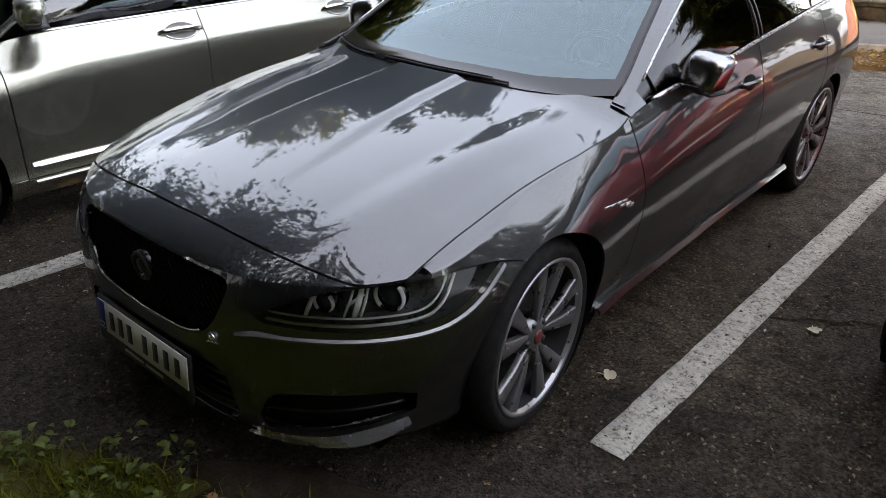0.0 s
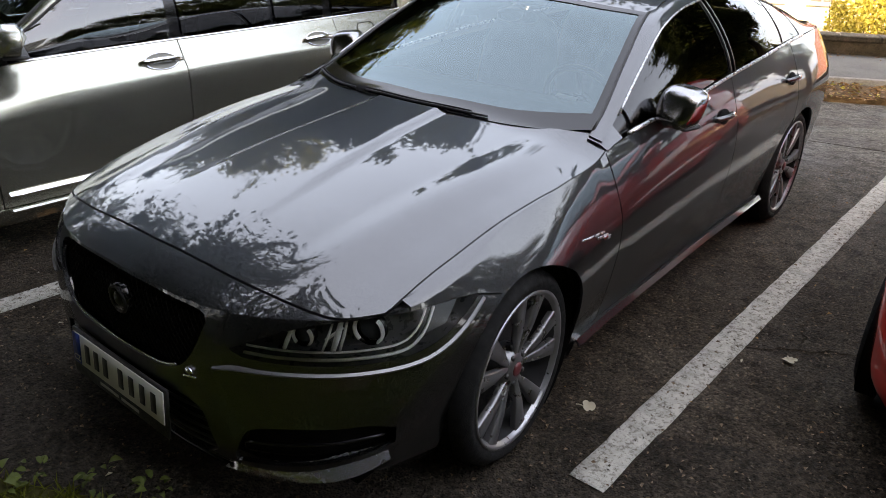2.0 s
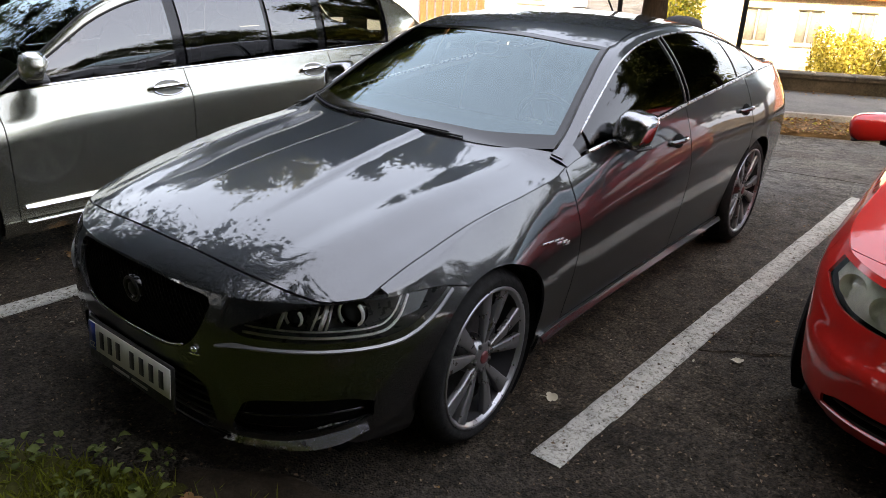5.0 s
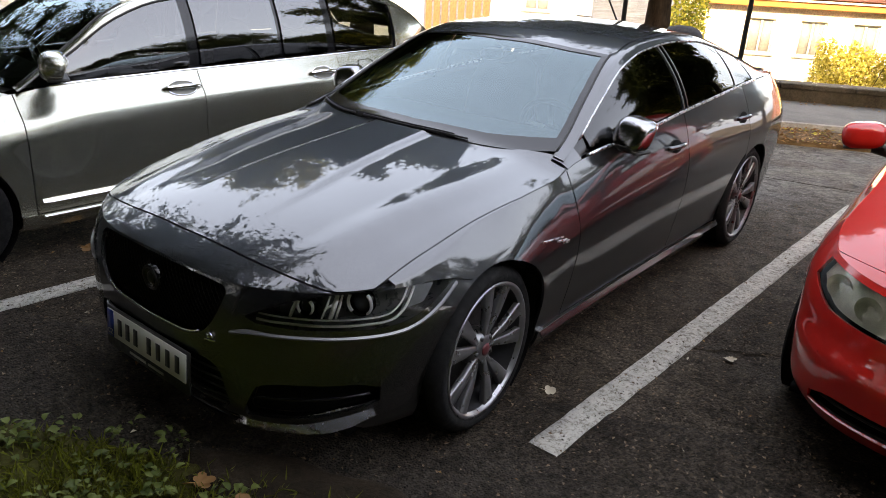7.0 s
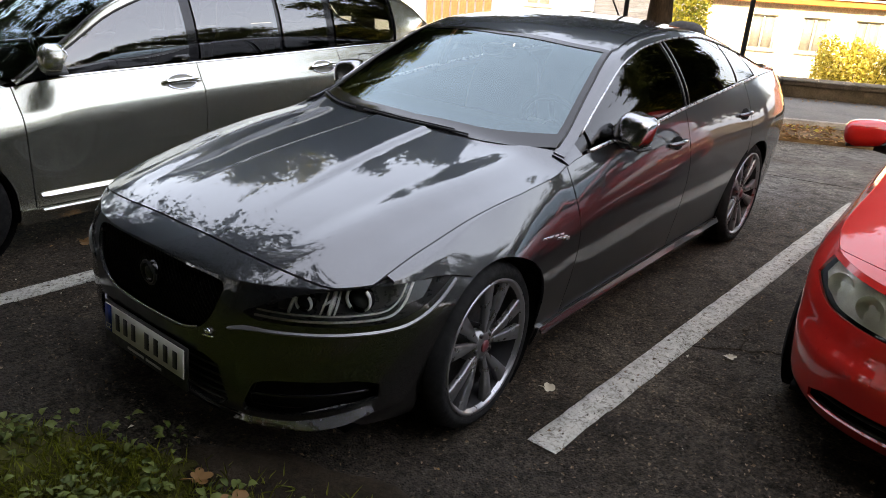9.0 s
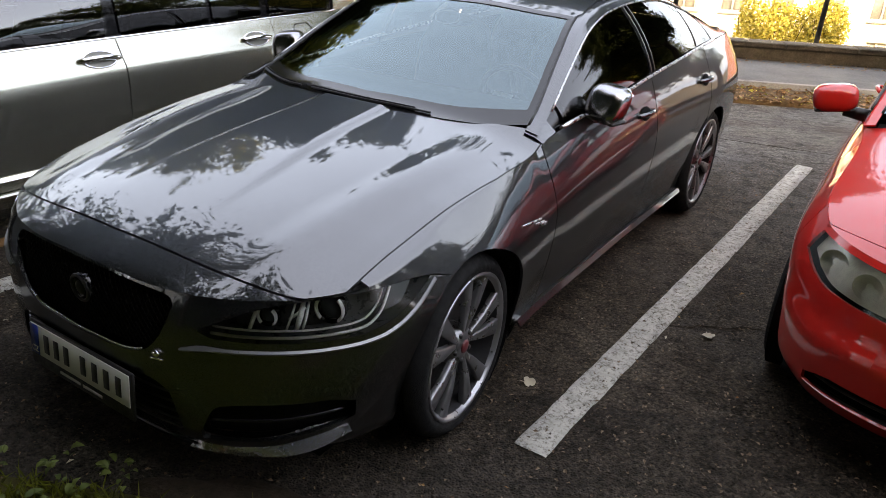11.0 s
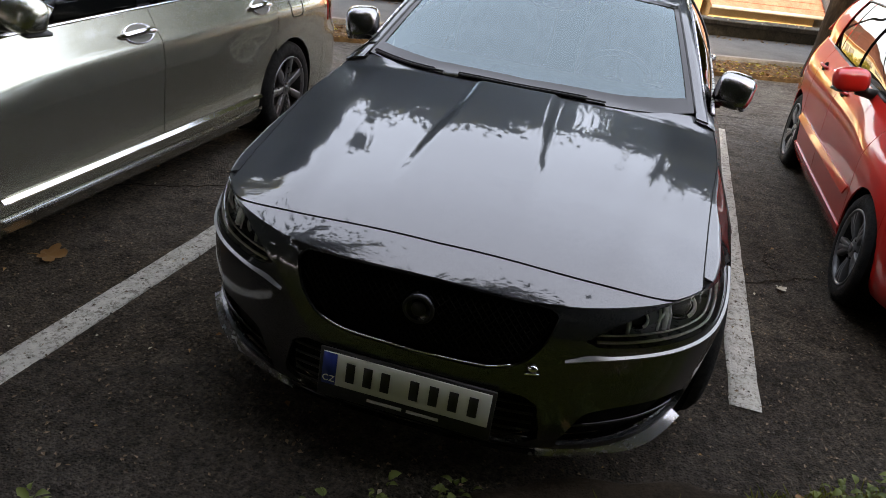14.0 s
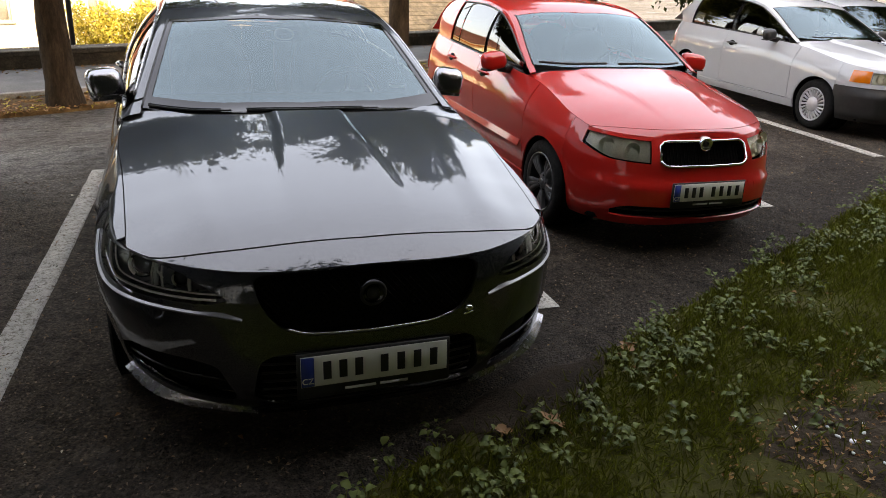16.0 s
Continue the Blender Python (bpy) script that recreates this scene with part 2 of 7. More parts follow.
BARK = two_tone("bark", (0.018, 0.013, 0.009), (0.040, 0.028, 0.019), (0.075, 0.054, 0.037), 9, 40, bumpy=1.0, grain=22, stretch=(1, 1, 0.25))
RENDER_CREAM = two_tone("cream_render", (0.68, 0.59, 0.42), (0.75, 0.67, 0.50), (0.80, 0.73, 0.57), 0.8, 25, bumpy=0.15)
RENDER_WHITE = two_tone("white_render", (0.66, 0.64, 0.60), (0.74, 0.72, 0.68), (0.80, 0.78, 0.74), 0.8, 25, bumpy=0.15)
RENDER_OCHRE = two_tone("ochre_render", (0.36, 0.23, 0.10), (0.43, 0.28, 0.13), (0.48, 0.33, 0.17), 0.8, 25, bumpy=0.15)
RENDER_GREY = two_tone("grey_render", (0.30, 0.28, 0.25), (0.38, 0.36, 0.32), (0.46, 0.43, 0.39), 0.5, 20, bumpy=0.15)
ROOF_TILE = two_tone("red_roof_tile", (0.17, 0.070, 0.050), (0.23, 0.100, 0.075), (0.29, 0.135, 0.105), 3, 30)
EAVE = plain("orange_eave", (0.50, 0.17, 0.04), 0.6)
FRAME_WHITE = plain("window_frame_paint", (0.62, 0.60, 0.55), 0.5)
PANE_DARK = plain("dark_window_pane", (0.05, 0.055, 0.06), 0.08)
FENCE_WOOD = plain("brown_stained_wood", (0.24, 0.085, 0.03), 0.6, var=0.3, bumpy=0.3, grain=60)
LEAF_GREEN = leaf_mat("tree_leaf", (0.012, 0.024, 0.004), (0.042, 0.052, 0.008), 0.2)
LEAF_YELLOW = leaf_mat("yellowing_leaf", (0.22, 0.19, 0.03), (0.62, 0.52, 0.12), 0.3)
LEAF_WEED = leaf_mat("weed_leaf", (0.038, 0.058, 0.010), (0.135, 0.165, 0.042), 0.2)
GRASS_BLADE = leaf_mat("grass_blade", (0.062, 0.070, 0.006), (0.165, 0.180, 0.019), 0.2)
LEAF_BROWN = leaf_mat("dry_leaf", (0.16, 0.070, 0.025), (0.38, 0.22, 0.09), 0.15)
LEAF_PALE = leaf_mat("pale_dry_leaf", (0.40, 0.34, 0.24), (0.62, 0.56, 0.44), 0.15)
LEAF_HEDGE = leaf_mat("hedge_leaf", (0.020, 0.035, 0.008), (0.05, 0.07, 0.016), 0.2)
LEAF_BUSH = leaf_mat("bush_leaf", (0.07, 0.10, 0.015), (0.30, 0.26, 0.04), 0.3)
DEBRIS = leaf_mat("dark_debris", (0.008, 0.006, 0.004), (0.20, 0.135, 0.085), 0.0)
PANE_PALE = plain("curtained_window_pane", (0.26, 0.25, 0.23), 0.12)
METAL_DARK = plain("dark_pole_paint", (0.03, 0.03, 0.03), 0.5, 0.3)

# ---- mesh helpers ----
def curve(*knots):
    """A smooth curve through (x, value) knots that never overshoots."""
    xs, ys = np.array([k[0] for k in knots], float), np.array([k[1] for k in knots], float)
    h, d = np.diff(xs), np.diff(ys) / np.diff(xs)
    m = np.zeros(len(xs))
    m[0], m[-1] = d[0], d[-1]
    for i in range(1, len(xs) - 1):
        if d[i - 1] * d[i] > 0:
            w1, w2 = 2 * h[i] + h[i - 1], h[i] + 2 * h[i - 1]
            m[i] = (w1 + w2) / (w1 / d[i - 1] + w2 / d[i])

    def f(x):
        if x <= xs[0]:
            return float(ys[0])
        if x >= xs[-1]:
            return float(ys[-1])
        i = int(np.searchsorted(xs, x) - 1)
        t = (x - xs[i]) / h[i]
        return float((1 + 2 * t) * (1 - t) ** 2 * ys[i] + t * (1 - t) ** 2 * h[i] * m[i] + t * t * (3 - 2 * t) * ys[i + 1] + t * t * (t - 1) * h[i] * m[i + 1])
    return f


def smooth(a, b, x):
    t = min(1.0, max(0.0, (x - a) / (b - a)))
    return t * t * (3 - 2 * t)


def finish(name, bm, material):
    me = bpy.data.meshes.new(name)
    bm.to_mesh(me)
    bm.free()
    for m in material if isinstance(material, (list, tuple)) else (material,):
        me.materials.append(m)
    return me


def part(name, bm, material, parent=None, label="", flat=False):
    """Link a bmesh as one mesh object under a thing or a part."""
    for f in bm.faces:
        f.smooth = not flat
    ob = new(name, finish(name, bm, material))
    if parent:
        ob.parent = parent
    return tagged(ob, label)


def thing(name, label, category, m=None, group="", kind=""):
    ob = tagged(new(name), label, category, group, kind)
    ob.empty_display_size = 0.1
    if m is not None:
        ob.matrix_basis = m
    return ob


def solid(name, bm, material, label, category, m=None, group="", kind="", flat=False):
    ob = tagged(part(name, bm, material, None, label, flat), "", category, group, kind)
    if m is not None:
        ob.matrix_basis = m
    return ob


def add_grid(bm, rows):
    """Quads over rows of points; points that fall together are joined later."""
    vs = [[bm.verts.new(p) for p in r] for r in rows]
    for a, b in zip(vs, vs[1:]):
        for i in range(len(a) - 1):
            bm.faces.new((a[i], b[i], b[i + 1], a[i + 1]))


def weld(bm, d=0.0006):
    bmesh.ops.remove_doubles(bm, verts=bm.verts, dist=d)
    bmesh.ops.dissolve_degenerate(bm, edges=bm.edges, dist=d / 2)
    bm.normal_update()


def add_rim(bm, depth):
    """Turn the open border of a panel inwards, so that it shows thickness."""
    bm.normal_update()
    border = [e for e in bm.edges if e.is_boundary]
    inner = {}
    for e in border:
        for v in e.verts:
            if v not in inner:
                inner[v] = v.co - v.normal * depth
    inner = {v: bm.verts.new(c) for v, c in inner.items()}
    for e in border:
        lp = e.link_loops[0]
        a, b = lp.vert, lp.link_loop_next.vert
        bm.faces.new((b, a, inner[a], inner[b]))
        e.smooth = False


def patch(fn, na, nb, rim=0.0, bm=None):
    bm = bm or bmesh.new()
    add_grid(bm, [[fn(i / na, j / nb) for j in range(nb + 1)] for i in range(na + 1)])
    weld(bm)
    if rim:
        add_rim(bm, rim)
    return bm


def add_box(bm, size, m=Matrix(), bevel=0.0, seg=1):
    made = bmesh.ops.create_cube(bm, size=1.0, matrix=m @ Matrix.Diagonal((*size, 1)))
    if bevel:
        es = list({e for v in made["verts"] for e in v.link_edges})
        bmesh.ops.bevel(bm, geom=es, offset=bevel, segments=seg, affect="EDGES", profile=0.6)


def box(size, m=Matrix(), bevel=0.0, seg=1):
    bm = bmesh.new()
    add_box(bm, size, m, bevel, seg)
    return bm


def add_lathe(bm, profile, n=32, m=Matrix(), closed=False, a0=0.0, a1=360.0):
    """Turn (radius, height) points round z; m places the result."""
    full = a1 - a0 >= 359.9
    cols = n if full else n + 1
    rows = []
    for r, h in profile:
        rows.append([bm.verts.new(m @ Vector((r * math.cos(radians(a0 + (a1 - a0) * i / n)), r * math.sin(radians(a0 + (a1 - a0) * i / n)), h))) for i in range(cols)])
    pairs = list(zip(rows, rows[1:])) + ([(rows[-1], rows[0])] if closed else [])
    for a, b in pairs:
        for i in range(n):
            j = (i + 1) % cols
            bm.faces.new((a[i], a[j], b[j], b[i]))


def lathe(profile, n=32, m=Matrix(), closed=False):
    bm = bmesh.new()
    add_lathe(bm, profile, n, m, closed)
    weld(bm, 0.0002)
    bmesh.ops.recalc_face_normals(bm, faces=bm.faces)
    return bm


def add_tube(bm, pts, radius, n=8, caps=True):
    """A round bar along points; radius is a number or one for each point."""
    pts = [Vector(p) for p in pts]
    rad = [float(v) for v in (radius if isinstance(radius, (list, tuple)) else [radius] * len(pts))]
    rows, up = [], Vector((0, 0, 1))
    for i, p in enumerate(pts):
        d = (pts[min(i + 1, len(pts) - 1)] - pts[max(i - 1, 0)]).normalized()
        ref = up if abs(d.dot(up)) < 0.93 else Vector((1, 0, 0))
        a = d.cross(ref).normalized()
        b = d.cross(a)
        rows.append([bm.verts.new(p + rad[i] * (math.cos(2 * math.pi * k / n) * a + math.sin(2 * math.pi * k / n) * b)) for k in range(n)])
    for r, q in zip(rows, rows[1:]):
        for k in range(n):
            bm.faces.new((r[k], r[(k + 1) % n], q[(k + 1) % n], q[k]))
    if caps:
        bm.faces.new(rows[0][::-1])
        bm.faces.new(rows[-1])


def tube(pts, radius, n=8):
    bm = bmesh.new()
    add_tube(bm, pts, radius, n)
    bmesh.ops.recalc_face_normals(bm, faces=bm.faces)
    return bm


def add_shape(bm, outline, depth, m=Matrix()):
    """A flat outline (x, y) with thickness along z."""
    top = [bm.verts.new(m @ Vector((x, y, depth))) for x, y in outline]
    low = [bm.verts.new(m @ Vector((x, y, 0))) for x, y in outline]
    bm.faces.new(top)
    bm.faces.new(low[::-1])
    n = len(top)
    for i in range(n):
        bm.faces.new((low[i], low[(i + 1) % n], top[(i + 1) % n], top[i]))


def blob(size, n=12, power=2.6, m=Matrix()):
    """A rounded, boxy lump."""
    bm = bmesh.new()
    bmesh.ops.create_uvsphere(bm, u_segments=n * 2, v_segments=n, radius=1)
    for v in bm.verts:
        c = v.co
        k = (abs(c.x) ** power + abs(c.y) ** power + abs(c.z) ** power) ** (-1 / power)
        v.co = m @ Vector((c.x * k * size[0], c.y * k * size[1], c.z * k * size[2]))
    return bm

# ---- car bodies ----
class Body:
    """The skin of a car. x to its left, y backwards from the front axle, z up. A signed distance s runs round the plan
    from the nose (0) to the tail: left side positive."""

    def __init__(self, plan, top, tuck, front, rear, crown, rail, low, side, corner):
        self.tuck_power = 1.7
        xs, ys = [p[0] for p in plan], [p[1] for p in plan]
        d = np.r_[0, np.cumsum(np.hypot(np.diff(xs), np.diff(ys)))]
        fx, fy = curve(*zip(d, xs)), curve(*zip(d, ys))
        self.t = np.linspace(0, d[-1], 700)
        self.x, self.y = np.array([fx(t) for t in self.t]), np.array([fy(t) for t in self.t])
        for _ in range(12):
            self.x[1:-1] = (self.x[:-2] + 2 * self.x[1:-1] + self.x[2:]) / 4
            self.y[1:-1] = (self.y[:-2] + 2 * self.y[1:-1] + self.y[2:]) / 4
        self.end, self.wide = float(d[-1]), int(np.argmax(self.x))
        self.turn = np.arctan2(np.gradient(self.y), np.gradient(self.x))
        self.top = curve(*[(self.at(k), v) for k, v in top])
        self.tuck = curve(*[(self.at(k), v) for k, v in tuck])
        self.front, self.rear, self.side = curve(*front), curve(*rear), curve(*side)
        self.crown = curve(*crown)
        self.rail_x, self.rail_z = curve(*[(y, x) for y, x, z in rail]), curve(*[(y, z) for y, x, z in rail])
        self.low = low
        self.f0, self.f1, self.r0, self.r1 = [self.at(k) for k in corner]

    def at(self, key):
        """'x0.4': s on the nose where x is 0.4; 'X0.4': on the tail; a number: s where y is that."""
        if isinstance(key, str):
            v = float(key[1:])
            if key[0] == "x":
                return float(np.interp(v, self.x[: self.wide], self.t[: self.wide]))
            return float(np.interp(-v, -self.x[self.wide:], self.t[self.wide:]))
        return float(np.interp(key, self.y, self.t))

    def line(self, *knots):
        return curve(*[(self.at(k), v) for k, v in knots])

    def skin(self, s, z, out=0.0):
        """A point of the lower body."""
        a = abs(s)
        x, y, w = np.interp(a, self.t, self.x), np.interp(a, self.t, self.y), np.interp(a, self.t, self.turn)
        zt = self.top(a)
        t = (z - self.low) / (zt - self.low)
        wf, wr = 1 - smooth(self.f0, self.f1, a), smooth(self.r0, self.r1, a)
        inset = wf * self.front(t) + wr * self.rear(t) + (1 - wf - wr) * self.side(t) + self.tuck(a) * max(0.0, (t - 0.66) / 0.34) ** (self.tuck_power + (1.7 - self.tuck_power) * smooth(0.35, 0.95, y)) - out
        nx, ny = math.sin(w), -math.cos(w)
        return Vector((math.copysign(x - nx * inset, s) if a > 1e-6 else 0.0, y - ny * inset, z))

    def shoulder(self, y):
        """The upper edge of the lower body at y."""
        lo, hi = 0.0, self.end
        for _ in range(30):
            mid = (lo + hi) / 2
            if self.skin(mid, self.top(mid)).y < y:
                lo = mid
            else:
                hi = mid
        return self.skin(lo, self.top(lo))

    def lid(self, x, y, power=2.3):
        """A point on bonnet or boot."""
        e = self.shoulder(y)
        k = min(1.0, abs(x) / max(e.x, 0.05))
        return Vector((x, y, e.z + (self.crown(y) - e.z) * (1 - k ** power)))

    def dome(self, a, y, power=2.2, edge=0.0):
        """A point on windscreen, roof or rear window; a from -1 to 1 between the rails."""
        x = a * (self.rail_x(y) - edge)
        k = abs(x) / self.rail_x(y)
        zr = self.rail_z(y)
        return Vector((x, y, zr + (self.crown(y) - zr) * (1 - k ** power)))

    def flank(self, y, v, side=1, out=0.0):
        """A point of the side windows; v from the belt (0) to the rail (1)."""
        b = self.shoulder(y)
        b = Vector((b.x - 0.012, y, b.z))
        r = Vector((self.rail_x(y), y, self.rail_z(y)))
        p = b.lerp(r, v)
        p.x += 0.035 * 4 * v * (1 - v) * min(1, (r.z - b.z) / 0.3) + out
        p.x *= side
        return p

    def ring(self, s0, s1, lo, hi, holes=(), step=0.03, rows=0.035, out=0.0, rim=0.012, bm=None):
        """Skin between two s, from height lo(s) to hi(s), with holes (s0, s1, lo, hi); |s| counts in the holes' curves."""
        cuts = {s0, s1}
        both = []
        for a, b, l, h in holes:
            both += [(a, b, l, h)] if a <= -1e-6 and b > 0 else [(a, b, l, h), (-b, -a, l, h)]
        for a, b, _, _ in both:
            cuts |= {c for c in (a, b) if s0 < c < s1}
        cuts = sorted(cuts)
        bm = bm or bmesh.new()
        for c0, c1 in zip(cuts, cuts[1:]):
            if c1 - c0 < 1e-5:
                continue
            mid = (c0 + c1) / 2
            live = sorted([(l, h) for a, b, l, h in both if a < mid < b], key=lambda q: q[0](abs(mid)))
            n = max(2, round((c1 - c0) / step))
            edges = [lo] + [e for q in live for e in q] + [hi]
            for l, h in zip(edges[::2], edges[1::2]):
                tall = max(h(abs(c0 + (c1 - c0) * i / n)) - l(abs(c0 + (c1 - c0) * i / n)) for i in range(n + 1))
                if tall < 0.003:
                    continue
                m = max(1, round(tall / rows))
                grid = []
                for i in range(n + 1):
                    k = i / n
                    k = k - math.sin(2 * math.pi * k) / (2 * math.pi) * 0.75 if live else k
                    s = c0 + (c1 - c0) * k
                    z0, z1 = l(abs(s)), h(abs(s))
                    z1 = max(z0, z1)
                    grid.append([self.skin(s, z0 + (z1 - z0) * j / m, out) for j in range(m + 1)])
                add_grid(bm, grid)
        weld(bm, 0.0012)
        if rim:
            add_rim(bm, rim)
        return bm

    def arch(self, y, radius, hub):
        """A wheel opening as a hole for ring()."""
        low = self.low - 0.02
        return (self.at(y - radius), self.at(y + radius), lambda s: low,
                lambda s: hub + math.sqrt(max(0.0, radius ** 2 - (np.interp(s, self.t, self.y) - y) ** 2)) if True else 0)


def wheel(parent, m, radius, rim_r, width, style, name="wheel"):
    """A wheel at m, its outer face along local +z: tyre, rim, spokes, cap, brake disc."""
    hub = new(name)
    hub.parent, hub.matrix_basis = parent, m
    w = width
    sw = [(rim_r, -w * 0.98), (rim_r + 0.012, -w), (radius - 0.03, -w), (radius - 0.008, -w * 0.9), (radius, -w * 0.72), (radius, -w * 0.64), (radius - 0.009, -w * 0.63), (radius - 0.009, -w * 0.59), (radius, -w * 0.58),
          (radius, -w * 0.46), (radius - 0.009, -w * 0.45), (radius - 0.009, -w * 0.41), (radius, -w * 0.40), (radius, -w * 0.25),
          (radius - 0.008, -w * 0.08), (radius - 0.03, 0.004), (rim_r + 0.03, 0.008), (rim_r + 0.008, 0.002), (rim_r, -0.006)]
    part("tyre", lathe(sw, 64), RUBBER, hub)
    face = {"twin": ALLOY, "slab": ALLOY, "triple": ALLOY_GREY, "cover": HUBCAP}[style]
    part("rim", lathe([(rim_r + 0.004, -0.004), (rim_r + 0.006, 0.004), (rim_r - 0.003, 0.006), (rim_r - 0.008, -0.001), (rim_r - 0.017, -0.012)], 64), {"twin": RIM_EDGE}.get(style, face), hub)
    part("barrel", lathe([(rim_r - 0.0165, -0.011), (rim_r - 0.021, -0.03), (rim_r - 0.037, -w * 0.92), (0.05, -w * 0.92)], 48), ALLOY_DARK, hub)
    part("brake_disc", lathe([(0.06, -0.085), (rim_r * 0.74, -0.085), (rim_r * 0.74, -0.11), (0.06, -0.11)], 40), STEEL, hub)
    part("brake_caliper", box((0.07, 0.15, 0.05), Matrix.Translation((rim_r * 0.62, 0.03, -0.075)), 0.012), BLACK, hub)
    bm = bmesh.new()
    R = rim_r - 0.008

    def spoke(a, r0, r1, w0, w1, z0, z1, lean=0.0, thick=0.022):
        ca, sa = math.cos(a), math.sin(a)
        cb, sb = math.cos(a + lean), math.sin(a + lean)
        ra, rb = Vector((ca, sa, 0)) * r0, Vector((cb, sb, 0)) * r1
        side = (rb - ra).normalized().cross(Vector((0, 0, 1)))
        pts = []
        for c, hw, z in ((ra, w0, z0), (ra.lerp(rb, 0.5), (w0 + w1) / 2, (z0 + z1) / 2 + 0.006), (rb, w1, z1)):
            pts.append([c + side * hw + Vector((0, 0, z - thick)), c + side * hw + Vector((0, 0, z - 0.004)), c + side * (hw - 0.003) + Vector((0, 0, z)),
                        c - side * (hw - 0.003) + Vector((0, 0, z)), c - side * hw + Vector((0, 0, z - 0.004)), c - side * hw + Vector((0, 0, z - thick))])
        add_grid(bm, pts)

    if style == "twin":
        for k in range(5):
            a = 2 * math.pi * k / 5 + 0.28
            spoke(a - 0.10, 0.045, R, 0.009, 0.033, -0.022, -0.006, -0.15)
            spoke(a + 0.10, 0.045, R, 0.009, 0.033, -0.022, -0.006, 0.15)
    elif style == "slab":
        for k in range(7):
            a = 2 * math.pi * k / 7 + 0.2
            spoke(a, 0.04, R, 0.020, 0.026, -0.018, -0.006, 0.0, 0.03)
    elif style == "triple":
        for k in range(5):
            a = 2 * math.pi * k / 5 + 0.5
            for o in (-0.19, 0.0, 0.19):
                spoke(a + o * 0.6, 0.06, R, 0.013, 0.015, -0.016, -0.004, o * 0.5, 0.03)
    else:
        for k in range(22):
            a = 2 * math.pi * k / 22
            spoke(a, 0.08, R, 0.007, 0.012, -0.004, -0.004, 0.1, 0.02)
        add_lathe(bm, [(0.0, 0.012), (0.06, 0.010), (0.085, -0.004), (0.085, -0.02)], 32)
    bmesh.ops.recalc_face_normals(bm, faces=bm.faces)
    part("spokes", bm, face, hub)
    part("hub", lathe([(0.0, -0.012), (0.035, -0.014), (0.066, -0.026), (0.075, -0.05), (0.075, -0.085)], 32), face, hub)
    part("hub_cap", lathe([(0.0, -0.006), (0.020, -0.007), (0.025, -0.011), (0.025, -0.02)], 28), {"twin": RED_CAP}.get(style, face), hub)
    for k in range(5):
        a = 2 * math.pi * (k + 0.5) / 5 + 0.28
        part("wheel_bolt", lathe([(0.0, -0.014), (0.008, -0.014), (0.009, -0.03)], 8, Matrix.Translation((0.052 * math.cos(a), 0.052 * math.sin(a), 0))), ALLOY_DARK, hub)
    return hub


def plate(parent, m, bend=0.0, bracket=True):
    """A number plate, its face along local -y: white field, blue strip, dark bars for the writing."""
    p = part("number_plate", box((0.52, 0.004, 0.11), m, 0.001), PLATE, parent, "white number plate in a black holder")
    bm = box((0.545, 0.010, 0.165), m @ Matrix.Translation((0, 0.0075, -0.018)), 0.003)
    part("plate_holder", bm, BLACK, p)
    part("blue_strip", box((0.044, 0.002, 0.106), m @ Matrix.Translation((-0.237, -0.0030, 0))), PLATE_BLUE, p)
    for x in (-0.170, -0.115, -0.060, 0.030, 0.090, 0.150, 0.210):
        part("plate_bar", box((0.028, 0.002, 0.066), m @ Matrix.Translation((x, -0.0032, 0)), 0.0008), INK, p)
    cu = bpy.data.curves.new("country_letters", "FONT")
    cu.body, cu.size, cu.align_x, cu.extrude = "CZ", 0.030, "CENTER", 0.0004
    tx = new("country_letters_curve", cu)
    bpy.context.view_layer.update()
    me = bpy.data.meshes.new_from_object(tx.evaluated_get(bpy.context.evaluated_depsgraph_get()))
    bpy.data.objects.remove(tx)
    me.materials.clear()
    me.materials.append(PLATE)
    ob = new("country_letters", me)
    ob.parent, ob.matrix_basis = p, m @ Matrix.Translation((-0.237, -0.0044, -0.043)) @ pose(0, 0, 0, 90, 0, 0)
    for x, w in ((-0.055, 0.11), (0.065, 0.10)):
        part("holder_bar", box((w, 0.002, 0.010), m @ Matrix.Translation((x, 0.0020, -0.078))), PALE_INK, p)
    return p


